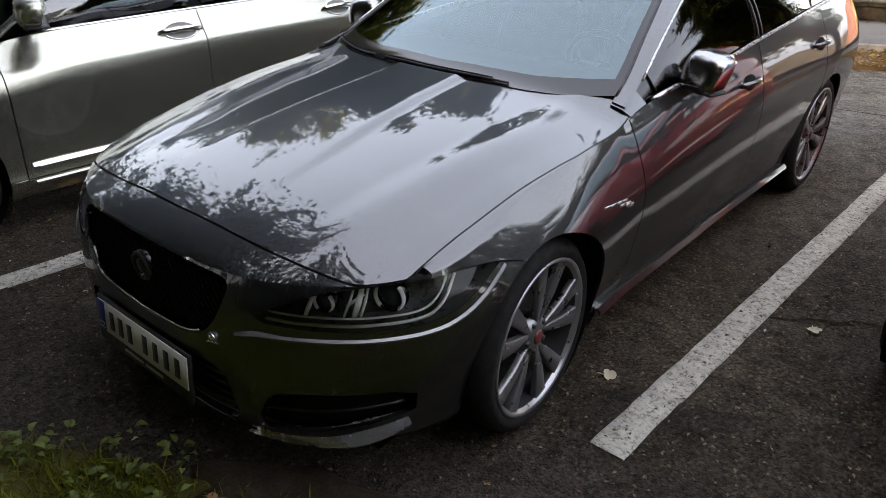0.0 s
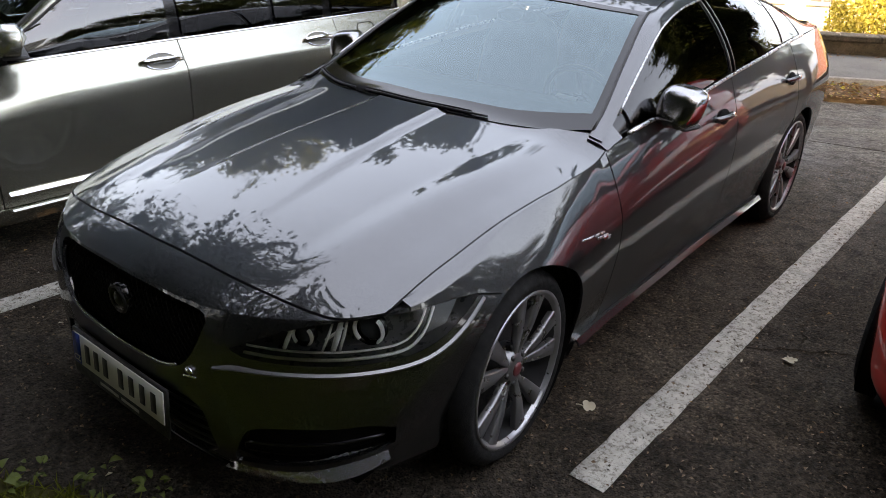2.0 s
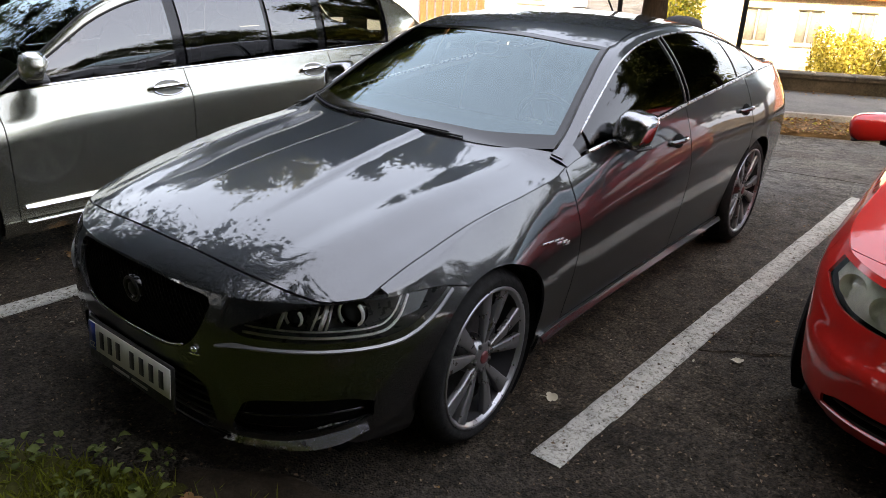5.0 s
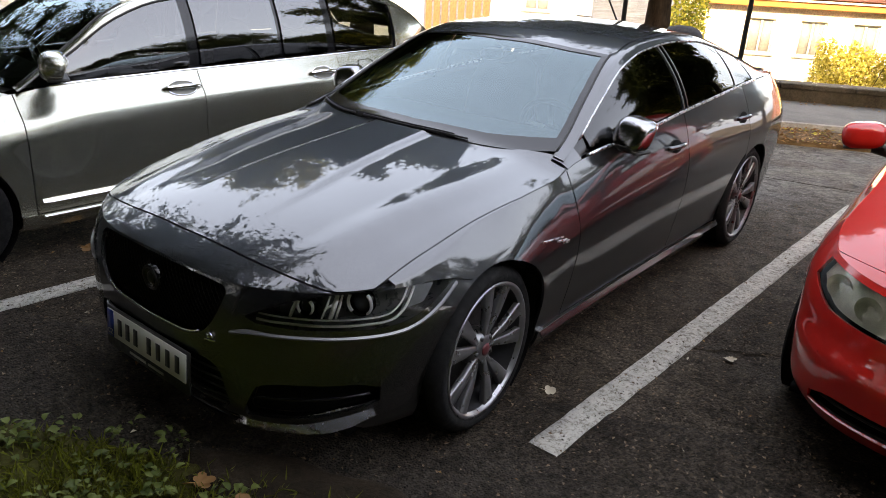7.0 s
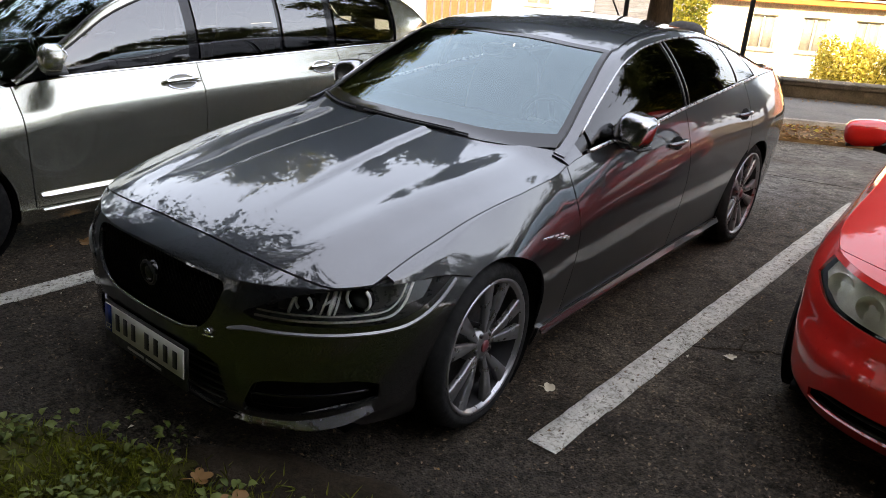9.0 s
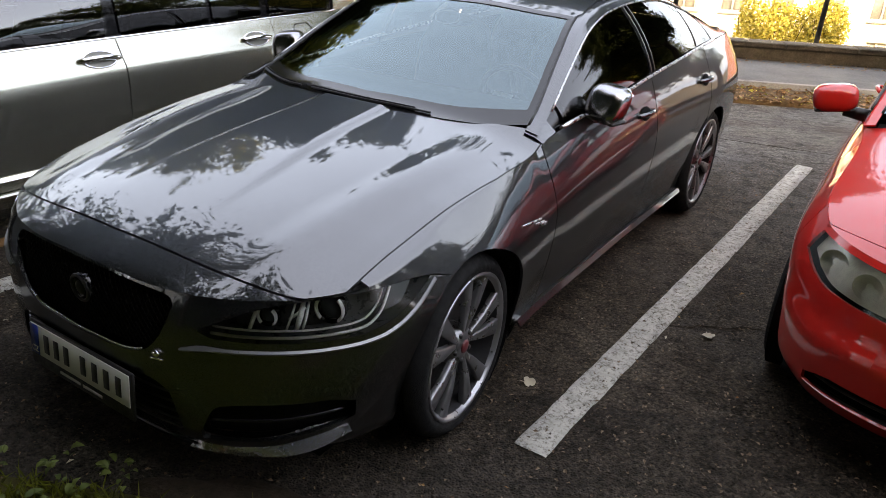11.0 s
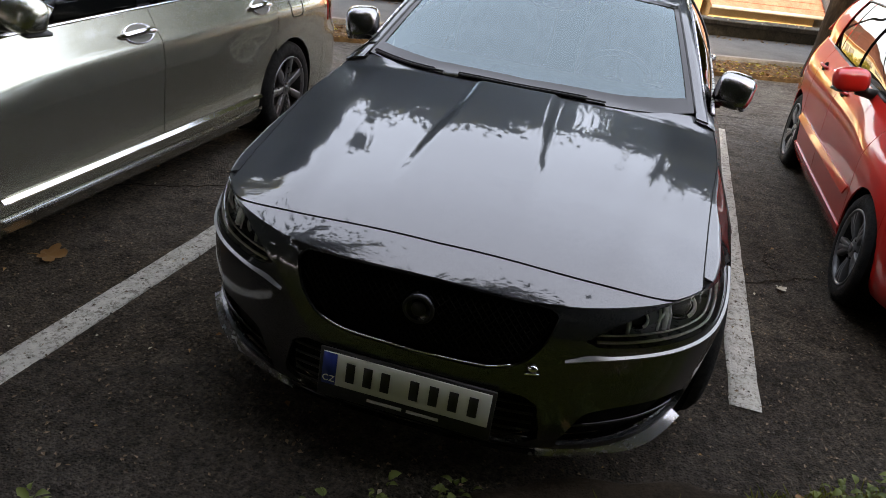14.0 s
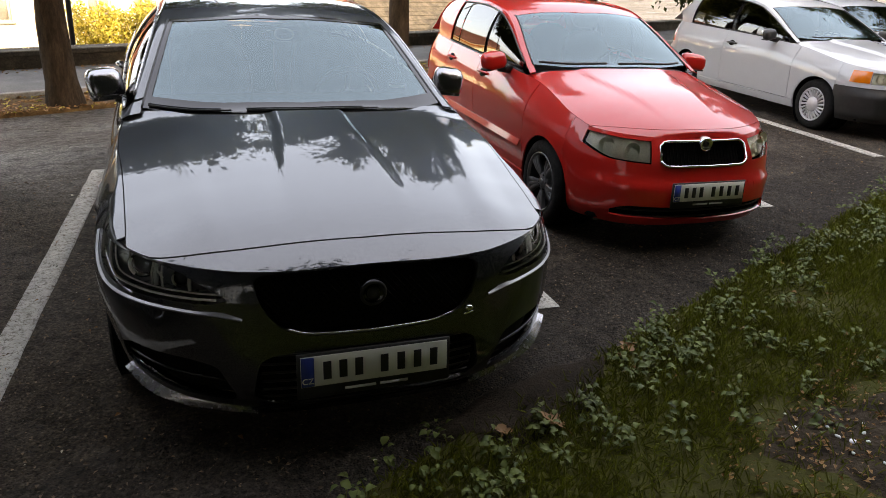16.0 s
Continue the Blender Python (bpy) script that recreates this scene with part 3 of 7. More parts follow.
def cabin(b, car, y0, y1, dash_y, seats, wheel_x=0.36, roof_z=1.3, floor=0.30, half=0.66):
    """Dashboard, steering wheel, seats and lining behind the windows."""
    z = b.crown(dash_y) - 0.125
    part("cabin_floor", box((half * 2, y1 - y0, 0.04), Matrix.Translation((0, (y0 + y1) / 2, floor))), CABIN, car)
    bm = bmesh.new()
    rows = []
    for i in range(13):
        a = -1 + i / 6
        rows.append([Vector((a * half, dash_y + dy + 0.10 * a * a, z + dz - 0.02 * a * a)) for dy, dz in ((-0.16, -0.02), (0.05, 0.0), (0.28, -0.015), (0.36, -0.06), (0.38, -0.16), (0.34, -0.5))])
    add_grid(bm, rows)
    bmesh.ops.recalc_face_normals(bm, faces=bm.faces)
    part("dashboard", bm, CABIN, car)
    sw = Matrix.Translation((wheel_x, dash_y + 0.48, z - 0.08)) @ pose(0, 0, 0, -68)
    bm = bmesh.new()
    add_lathe(bm, [(0.185 + 0.015 * math.cos(k * math.pi / 4), 0.015 * math.sin(k * math.pi / 4)) for k in range(8)], 36, sw, True)
    add_lathe(bm, [(0.0, 0.02), (0.05, 0.018), (0.06, -0.02)], 20, sw)
    for k in (0, 180, 270):
        add_box(bm, (0.14, 0.028, 0.016), sw @ pose(0, 0, 0, 0, 0, k) @ Matrix.Translation((0.115, 0, 0)), 0.004)
    part("steering_wheel", bm, BLACK, car)
    for y in seats:
        for x in (-0.36, 0.36):
            s = part("seat", blob((0.25, 0.26, 0.10), 8, 3.0, Matrix.Translation((x, y - 0.05, floor + 0.22))), SEAT, car)
            part("backrest", blob((0.24, 0.08, 0.33), 8, 3.0, Matrix.Translation((x, y + 0.26, floor + 0.56)) @ pose(0, 0, 0, -16)), SEAT, s)
            part("headrest", blob((0.13, 0.05, 0.085), 8, 2.8, Matrix.Translation((x, y + 0.36, floor + 0.98)) @ pose(0, 0, 0, -10)), SEAT, s)


def wing_mirror(car, side, p, paint, size=(0.115, 0.075, 0.075), lean=8, slope=0.2, power=3.4):
    """Mirror housing on an arm; p is its middle, on the left side."""
    c = Vector((p[0] * side, p[1], p[2]))
    m = Matrix.Translation(c) @ pose(0, 0, 0, 0, lean * side, -14 * side)
    bm = blob(size, 12, power)
    for v in bm.verts:
        if v.co.y > size[1] * 0.35:
            v.co.y = size[1] * 0.35 + (v.co.y - size[1] * 0.35) * 0.12
        v.co.y += slope * v.co.z
        v.co = m @ v.co
    housing = part("wing_mirror", bm, paint, car)
    bm = box((size[0] * 1.7, 0.004, size[2] * 1.55), m @ Matrix.Translation((0, size[1] * 0.46, 0)) @ pose(0, 0, 0, -26), 0.0015)
    part("mirror_glass", bm, CHROME, housing)
    bm = box((size[0] * 1.8, size[1] * 1.5, size[2] * 0.28), m @ Matrix.Translation((0, -0.002, -size[2] * 0.86)), 0.014, 2)
    part("lower_cover", bm, BLACK, housing)
    foot = Vector((c.x - side * (size[0] + 0.075), c.y + 0.02, c.z - size[2] * 1.1))
    part("arm", tube([c + Vector((-side * size[0] * 0.5, 0.01, -size[2] * 0.9)), foot], [0.026, 0.034], 10), BLACK, housing)
    return housing


def door_handle(car, b, side, y, z, mat, wide=0.20):
    """Pull handle in front of a cup, in the door's skin."""
    s = b.at(y) * side
    p, q = b.skin(s - side * wide / 2, z), b.skin(s + side * wide / 2, z)
    n = (q - p).cross(b.skin(s, z + 0.03) - b.skin(s, z - 0.03)).normalized()
    n = n if n.x * side > 0 else -n
    bm = bmesh.new()
    pts = [p.lerp(q, k / 8) + n * (0.004 + 0.030 * math.sin(math.pi * min(1, max(0, (k / 8) * 1.06 - 0.03)))) for k in range(9)]
    k = wide / 0.20
    add_tube(bm, pts, [0.010 * k] + [0.0125 * k] * 7 + [0.010 * k], 10)
    bmesh.ops.recalc_face_normals(bm, faces=bm.faces)
    h = part("door_handle", bm, mat, car)
    c = p.lerp(q, 0.5)
    turn = Matrix.Translation(c - n * 0.002) @ n.to_track_quat("Z", "Y").to_matrix().to_4x4()
    turn = Matrix.Translation(n * 0.004) @ turn
    if k > 1.1:
        part("handle_bezel", lathe([(0.86, 0.004), (0.92, 0.009), (1.0, 0.006), (1.02, -0.006)], 28, turn @ Matrix.Diagonal((wide * 0.42, 0.040 * k, 1, 1))), CHROME, h)
    part("handle_cup", lathe([(0.0, 0.0045), (0.85, 0.004), (1.0, 0.0025)], 28, turn @ Matrix.Diagonal((wide * (0.30 if k < 1.1 else 0.42), 0.034 * k, 1, 1))), HANDLE_CUP if k > 1.1 else VOID, h)
    return h


def strip(b, s0, s1, lo, hi, out=0.004, step=0.03, rim=0.006):
    return b.ring(s0, s1, lo, hi, (), step, 0.02, out, rim)


def greenhouse(b, car, paint, k):
    """Windscreen, roof, rear window, pillars and side windows. k: the numbers of the car."""
    bm = patch(lambda i, j: b.dome(2 * i - 1, k["ws"](abs(2 * i - 1)) + (k["wt"](abs(2 * i - 1)) - k["ws"](abs(2 * i - 1))) * j, 2.2, 0.045), 28, 20)
    ws = part("windscreen", bm, GLASS_WIND, car, "large tinted windscreen reflecting sky and leaves")
    # black border printed inside the screen
    bm = bmesh.new()
    for a0, a1, j0, j1 in ((-1, 1, 0, k.get("frit", 0.10)), (-1, 1, 0.955, 1), (-1, -k.get("side_frit", 0.965), 0.0, 1), (k.get("side_frit", 0.965), 1, 0.0, 1)):
        n = 24 if a1 - a0 > 1 else 2
        add_grid(bm, [[b.dome(a0 + (a1 - a0) * i / n, k["ws"](abs(a0 + (a1 - a0) * i / n)) + (k["wt"](abs(a0 + (a1 - a0) * i / n)) - k["ws"](abs(a0 + (a1 - a0) * i / n))) * (j0 + (j1 - j0) * j / 10), 2.2, 0.045) - Vector((0, -0.004, 0.005)) * k.get("border_side", 1) for j in range(11)] for i in range(n + 1)])
    part("screen_border", bm, GLOSS_BLACK, ws)
    y1, y2, y3 = k["roof"]
    part("roof", patch(lambda i, j: b.dome(2 * i - 1, k["wt"](abs(2 * i - 1)) + 0.008 + (y2 - k["wt"](abs(2 * i - 1)) - 0.008) * j, 2.2, 0.028), 28, 24, 0.01), paint, car)
    part("rear_window", patch(lambda i, j: b.dome(2 * i - 1, y2 + 0.008 + (y3 - y2 - 0.016) * j, 2.2, 0.05), 20, 10), GLASS_SIDE, car)
    for side in (1, -1):
        # the pillar and roof rail, one painted band from cowl to tail
        def band(i, j, side=side):
            y = k["band"][0] + (k["band"][1] - k["band"][0]) * i
            e = 0.047 if y < k["wt"](1) else 0.03
            if j <= 0.5:
                a = 1 - e / b.rail_x(y) * (1 - j * 2)
                p = b.dome(a, y)
            else:
                p = b.flank(y, 1 - (j - 0.5) * 2 * k.get("rail_drop", 0.10), 1)
            return Vector((p.x * side, p.y, p.z))
        bm = patch(band, 60, 6, 0.008)
        if side < 0:
            bmesh.ops.reverse_faces(bm, faces=bm.faces)
        part("roof_rail", bm, paint, car)
        # dark seal between screen and pillar
        bm = tube([Vector((side * (b.dome(1, y, 2.2, 0.046).x), y, b.dome(1, y, 2.2, 0.046).z + 0.002)) for y in np.linspace(k["ws"](1), k["wt"](1), 14)], 0.006, 6)
        part("screen_seal", bm, BLACK, car)
        # black pillars behind the panes
        bm = patch(lambda i, j: b.flank(k["pillars"][0] + (k["pillars"][1] - k["pillars"][0]) * i, 0.0 + 0.93 * j, side, -0.012), 30, 5)
        for f in list(bm.faces):
            c = f.calc_center_median()
            if any(p0 + 0.03 < c.y < p1 - 0.03 for p0, p1, _, _ in k["panes"]) and k["panes"]:
                bm.faces.remove(f)
        part("window_pillar", bm, GLOSS_BLACK, car)
        for y0, y1p, v0, v1 in k["panes"]:
            def pane(i, j, y0=y0, y1p=y1p, v0=v0, v1=v1):
                y = y0 + (y1p - y0) * i
                return b.flank(y, 0.04 + (0.90 - 0.04) * j, side)
            bm = patch(pane, 16, 6)
            if side < 0:
                bmesh.ops.reverse_faces(bm, faces=bm.faces)
            part("side_window", bm, k["pane_glass"], car)
        for y0, y1p in k.get("quarter", ()):
            bm = patch(lambda i, j: b.flank(y0 + (y1p - y0) * i, 1.0 * j * k["qv"](y0 + (y1p - y0) * i), side, 0.002), 20, 6, 0.008)
            if side < 0:
                bmesh.ops.reverse_faces(bm, faces=bm.faces)
            part("rear_pillar", bm, paint, car)
        if k.get("belt_trim"):
            y0, y1p = k["belt"]
            bm = tube([b.flank(y0 + (y1p - y0) * i / 24, 0.0, side, 0.006) for i in range(25)], 0.009, 8)
            part("belt_trim", bm, k["belt_trim"], car)
            bm = tube([b.flank(y0 + (y1p - y0) * i / 30, 0.91, side, 0.004) for i in range(31)], k.get("surround_r", 0.007), 6)
            part("window_surround", bm, k.get("surround", BLACK), car)


def underside(b, car, openings, y0, y1, half):
    """Dark inner shell, wheel housings and floor, that close the body behind gaps and openings."""
    part("inner_shell", b.ring(-b.end, b.end, lambda s: b.low - 0.0, lambda s: b.top(s) - 0.035, openings, 0.06, 0.08, -0.045, 0), VOID, car)
    part("floor_pan", box((half * 2 - 0.1, y1 - y0, 0.03), Matrix.Translation((0, (y0 + y1) / 2, b.low + 0.03))), VOID, car)


def housings(car, ys, hub, r, x0, x1):
    for y in ys:
        for side in (1, -1):
            bm = bmesh.new()
            add_lathe(bm, [(r, 0), (r, x1 - x0), (0.0, x1 - x0)], 28, Matrix.Translation((side * x1, y, hub)) @ pose(0, 0, 0, 0, -90 * side, 0), False, 0, 360)
            bm.faces.ensure_lookup_table()
            for f in list(bm.faces):
                if f.calc_center_median().z < hub - r * 0.75:
                    bm.faces.remove(f)
            part("wheel_housing", bm, VOID, car)


def front_edge(b, gap):
    """Where the bonnet begins, for a share of its half width: the shut line y = gap(x)."""
    @functools.lru_cache(None)
    def f(q):
        y = gap(0.4)
        for _ in range(40):
            y += 0.4 * (gap(q * (b.shoulder(y).x - 0.003)) - y)
        return y
    return f


def ledge(b, s0, s1, lo, hi, out_lo, out_hi, n=30, rim=0.008):
    """A band on the skin whose lower edge stands out, so that it faces upwards."""
    return patch(lambda i, j: b.skin(s0 + (s1 - s0) * i, lo(abs(s0 + (s1 - s0) * i)) * (1 - j) + hi(abs(s0 + (s1 - s0) * i)) * j, out_lo * (1 - j) + out_hi * j), n, 3, rim)


def sedan():
    """The dark grey saloon."""
    car = thing("sedan_car", "dark grey metallic saloon car with black grille, parked between painted lines", "car")
    HUB, R = 0.335, 0.335
    b = Body([(0, -0.862), (0.22, -0.857), (0.42, -0.828), (0.59, -0.757), (0.742, -0.645), (0.848, -0.49), (0.912, -0.28), (0.940, -0.05), (0.942, 0.1), (0.928, 0.4), (0.918, 0.65), (0.915, 1.4),
              (0.925, 2.4), (0.935, 2.85), (0.915, 3.25), (0.84, 3.58), (0.63, 3.76), (0.3, 3.83), (0, 3.84)],
             [("x0", 0.706), ("x0.38", 0.697), ("x0.60", 0.699), (-0.50, 0.716), (-0.3, 0.762), (0.0, 0.832), (0.3, 0.872), (0.49, 0.890), (0.66, 0.928), (0.85, 0.950), (1.3, 0.980),
              (1.77, 1.020), (2.6, 1.062), (3.0, 1.075), (3.5, 1.065), ("X0", 1.05)],
             [("x0", 0.0), ("x0.5", 0.005), (-0.5, 0.022), (-0.22, 0.088), (0.0, 0.119), (0.25, 0.104), (0.49, 0.090), (0.67, 0.094), (0.9, 0.085), (1.3, 0.070), (2.0, 0.075), (2.8, 0.11), (3.4, 0.12), ("X0", 0.05)],
             [(0, 0.075), (0.1, 0.025), (0.3, 0.003), (0.5, 0.0), (0.66, 0.004), (0.8, 0.011), (0.91, 0.026), (1.0, 0.052)],
             [(0, 0.08), (0.15, 0.02), (0.4, 0.0), (0.6, 0.01), (0.8, 0.03), (1, 0.06)],
             [(-0.82, 0.701), (-0.69, 0.757), (-0.5, 0.814), (-0.2, 0.870), (0.1, 0.916), (0.42, 0.958), (0.50, 0.972), (0.75, 1.100), (1.0, 1.232), (1.22, 1.335),
              (1.45, 1.380), (1.85, 1.403), (2.3, 1.388), (2.75, 1.31), (3.2, 1.165), (3.45, 1.10), (3.7, 1.075), (3.85, 1.05)],
             [(0.55, 0.790, 0.915), (0.70, 0.765, 0.977), (1.0, 0.695, 1.142), (1.31, 0.628, 1.290), (1.55, 0.605, 1.343), (1.9, 0.595, 1.364), (2.2, 0.595, 1.352),
              (2.6, 0.61, 1.282), (2.95, 0.645, 1.185), (3.3, 0.69, 1.085), (3.5, 0.70, 1.072)],
             0.165,
             [(0, 0.088), (0.08, 0.064), (0.2, 0.046), (0.33, 0.026), (0.46, 0.010), (0.57, 0.001), (0.66, 0.0), (0.80, 0.003), (1.0, 0.006)],
             ("x0.60", -0.22, 3.2, "X0.62"))
    b.tuck_power = 1.4
    paint = PAINT_GREY
    arches = [b.arch(0, 0.358, HUB), b.arch(2.79, 0.358, HUB)]
    low = lambda s: b.low
    grille = (-b.at("x0.40"), b.at("x0.40"), b.line(("x0", 0.474), ("x0.2", 0.480), ("x0.3", 0.507), ("x0.36", 0.565), ("x0.388", 0.625), ("x0.40", 0.662)),
              b.line(("x0", 0.697), ("x0.3", 0.690), ("x0.36", 0.686), ("x0.388", 0.679), ("x0.40", 0.664)))
    lamp = (b.at("x0.485"), b.at(-0.235), b.line(("x0.485", 0.610), ("x0.53", 0.594), ("x0.66", 0.590), (-0.52, 0.592), (-0.46, 0.598), (-0.40, 0.612), (-0.33, 0.642), (-0.235, 0.690)),
            b.line(("x0.485", 0.613), ("x0.575", 0.655), ("x0.69", 0.690), (-0.51, 0.708), (-0.36, 0.707), (-0.235, 0.694)))
    intake = (-b.at("x0.41"), b.at("x0.41"), b.line(("x0", 0.212), ("x0.34", 0.215), ("x0.41", 0.255)), b.line(("x0", 0.425), ("x0.3", 0.42), ("x0.38", 0.39), ("x0.41", 0.28)))
    vent = (b.at("x0.47"), b.at(-0.52), b.line(("x0.47", 0.235), ("x0.6", 0.245), (-0.52, 0.31)), b.line(("x0.47", 0.262), ("x0.53", 0.37), ("x0.66", 0.392), (-0.60, 0.395), (-0.52, 0.37)))
    holes = [grille, lamp, intake, vent]
    def hood(x, y):
        """The upper skin from grille to windscreen, with its ridges."""
        p = b.lid(x, y, 2.5)
        xi = 0.165 + 0.055 * smooth(0.4, -0.5, y)
        p.z += 0.014 * smooth(-0.60, 0.05, y) * (1 - smooth(xi - 0.012, xi + 0.020, abs(x)))
        xo = 0.50 + 0.10 * smooth(-0.7, 0.5, y)
        p.z += 0.010 * smooth(-0.05, 0.06, abs(x) - xo + 0.03) * (1 - smooth(0.03, 0.17, abs(x) - xo)) * smooth(-0.74, -0.45, y) * (1 - 0.6 * smooth(0.1, 0.6, y))
        return p
    # bumper cover with the fixed nose above the grille
    gap_y = curve((0, -0.692), (0.3, -0.684), (0.5, -0.662), (0.67, -0.618), (0.76, -0.56))
    sc, st, sa = b.at(-0.47), b.at(-0.235), b.at(-0.148)   # where bonnet, wing and lamp meet; the lamp's tip; the seam at the arch
    seam = b.line((-0.235, 0.690), (-0.148, 0.668))
    bm = b.ring(-sc, sc, low, b.top, holes + arches, 0.022, 0.03, 0, 0)
    for s0, s1 in ((sc, st), (-st, -sc)):
        b.ring(s0, s1, low, lamp[2], [vent] + arches, 0.022, 0.03, 0, 0, bm)
    for s0, s1 in ((st, sa), (-sa, -st)):
        b.ring(s0, s1, low, seam, arches, 0.022, 0.03, 0, 0, bm)
    half = b.at("x0.735")

    def nose(i, j):
        s = (2 * i - 1) * half
        e = b.skin(s, b.top(abs(s)))
        gy = max(gap_y(abs(e.x)) - 0.005, e.y)
        return e if j == 0 else hood(e.x, e.y + (gy - e.y) * j)
    add_grid(bm, [[nose(i / 56, j / 6) for j in range(7)] for i in range(57)])
    weld(bm, 0.002)
    add_rim(bm, 0.014)
    part("front_bumper", bm, paint, car)
    # bonnet with two power ridges and two outer creases
    cowl_y = lambda a: 0.443 + 0.25 * min(a, 0.88) ** 2.4
    front_row = front_edge(b, gap_y)
    side_line = curve((-0.62, 0.80), (-0.47, 0.784), (-0.22, 0.792), (0.0, 0.804), (0.15, 0.817), (0.30, 0.830), (0.42, 0.832), (0.7, 0.80))
    bonnet_edge = lambda y: min(b.shoulder(y).x, side_line(y))

    def bonnet(i, j):
        a = 2 * i - 1
        q = abs(a)
        y0 = front_row(q) + 0.002
        y1 = cowl_y(q)
        y = y0 + (y1 - y0) * j
        x = a * (bonnet_edge(y) - 0.0045)
        return hood(x, y)
    part("bonnet", patch(bonnet, 96, 56, 0.016), paint, car, "glossy dark grey bonnet reflecting sky and leaves")
    for side in (1, -1):
        def rng(y0, y1):
            return (b.at(y0), b.at(y1)) if side > 0 else (-b.at(y1), -b.at(y0))
        bm = b.ring(*rng(-0.467, -0.235), lamp[3], b.top, (), 0.022, 0.03, 0, 0)
        b.ring(*rng(-0.235, -0.148), lambda s: seam(s) + 0.004, b.top, (), 0.022, 0.03, 0, 0, bm)
        rows = []
        knots = []
        for y0, y1, bend in ((-0.467, -0.235, 0), (-0.235, -0.148, 0), (-0.148, 0.358, 0.75), (0.358, 0.575, 0)):
            n = max(2, round((b.at(y1) - b.at(y0)) / 0.022))
            knots += [b.at(y0) + (b.at(y1) - b.at(y0)) * (i / n - bend * math.sin(2 * math.pi * i / n) / (2 * math.pi)) for i in range(n)]
        for s in knots + [b.at(0.575), b.at(0.600)]:   # the wing's upper face, between the bonnet and the shoulder
            e = b.skin(s, b.top(s))
            y, x0 = e.y, bonnet_edge(e.y)
            row = [hood(x0 + (e.x - x0) * j / 4, y) if j < 4 else e for j in range(5)]
            rows.append([Vector((p.x * side, p.y, p.z)) for p in row[::-side]])
        add_grid(bm, rows)
        part("front_fender", b.ring(*rng(-0.148, 0.575), lambda s: 0.205, b.top, arches, 0.022, 0.03, 0, 0.012, bm), paint, car)
        d1 = part("front_door", b.ring(*rng(0.581, 1.700), lambda s: 0.262, b.top, arches, 0.04, 0.03), paint, car)
        rear_edge = 2.60
        d2 = part("rear_door", b.ring(*rng(1.706, rear_edge), lambda s: 0.262, b.top, [(b.at(2.79 - 0.385), b.at(2.79 + 0.385), lambda s: 0.15, lambda s: HUB + math.sqrt(max(0, 0.385 ** 2 - (np.interp(s, b.t, b.y) - 2.79) ** 2)))], 0.03, 0.03), paint, car)
        part("rear_quarter", b.ring(*rng(rear_edge + 0.006, 3.30), lambda s: 0.205, b.top, arches, 0.03, 0.03), paint, car)
        part("side_sill", b.ring(*rng(0.38, 2.46), low, lambda s: 0.256, arches, 0.05, 0.03, 0.012), paint, car)
        door_handle(d1, b, side, 1.55, 0.868, paint)
        door_handle(d2, b, side, 2.50, 0.895, paint)
        # Black tube laid in the bonnet gap, standing for the shade inside it
        gap_line = []
        for i in range(49):
            y = -0.485 + (0.600 + 0.485) * i / 48
            p = hood(bonnet_edge(y) - 0.0022, y)
            gap_line.append(Vector((p.x * side, y, p.z - 0.0030)))
        part("bonnet_gap_line", tube(gap_line, 0.0030, 6), RUBBER, car)
        # bright blade under the side vent, and the strip below the lamp
        s0, s1 = b.at("x0.40"), b.at(-0.54)
        lo = b.line(("x0.40", 0.168), ("x0.6", 0.186), (-0.62, 0.228), (-0.54, 0.278))
        hi = b.line(("x0.40", 0.180), ("x0.48", 0.218), ("x0.66", 0.253), (-0.62, 0.288), (-0.54, 0.294))
        part("bumper_blade", ledge(b, *((s0, s1) if side > 0 else (-s1, -s0)), lo, hi, 0.030, -0.022), BLADE, car, "dull satin silver blade")
        part("sill_ledge", ledge(b, *rng(0.40, 2.44), lambda s: 0.226, lambda s: 0.258, 0.032, 0.004), paint, car)
        s0, s1 = b.at("x0.435"), b.at(-0.222)
        lo = b.line(("x0.435", 0.550), ("x0.52", 0.560), ("x0.66", 0.565), (-0.52, 0.568), (-0.45, 0.573), (-0.40, 0.586), (-0.32, 0.622), (-0.222, 0.682))
        hi = b.line(("x0.435", 0.553), ("x0.50", 0.578), ("x0.53", 0.576), ("x0.57", 0.571), ("x0.66", 0.573), (-0.52, 0.576), (-0.45, 0.581), (-0.40, 0.594), (-0.32, 0.630), (-0.222, 0.687))
        part("lamp_trim", ledge(b, *((s0, s1) if side > 0 else (-s1, -s0)), lo, lambda s: lo(s) + 0.6 * (hi(s) - lo(s)), 0.010, 0.002), SATIN_PALE, car)
        # headlamp
        hl = part("headlight", b.ring(*((lamp[0], lamp[1]) if side > 0 else (-lamp[1], -lamp[0])), lamp[2], lamp[3], (), 0.02, 0.02, -0.100, 0), LAMP_SHELL, car, "slim headlight with projector lenses behind clear cover")
        part("lamp_cover", b.ring(*((lamp[0], lamp[1]) if side > 0 else (-lamp[1], -lamp[0])), lambda s: lamp[2](s) + 0.002, lambda s: lamp[3](s) - 0.002, (), 0.02, 0.02, -0.001, 0), GLASS_LENS, hl)
        bm = bmesh.new()
        for f in (lamp[2], lamp[3]):
            add_grid(bm, [[b.skin(side * (lamp[0] + (lamp[1] - lamp[0]) * i / 30), f(lamp[0] + (lamp[1] - lamp[0]) * i / 30), o) for o in (-0.002, -0.100)] for i in range(31)])
        part("lamp_wall", bm, LAMP_SHELL, hl)
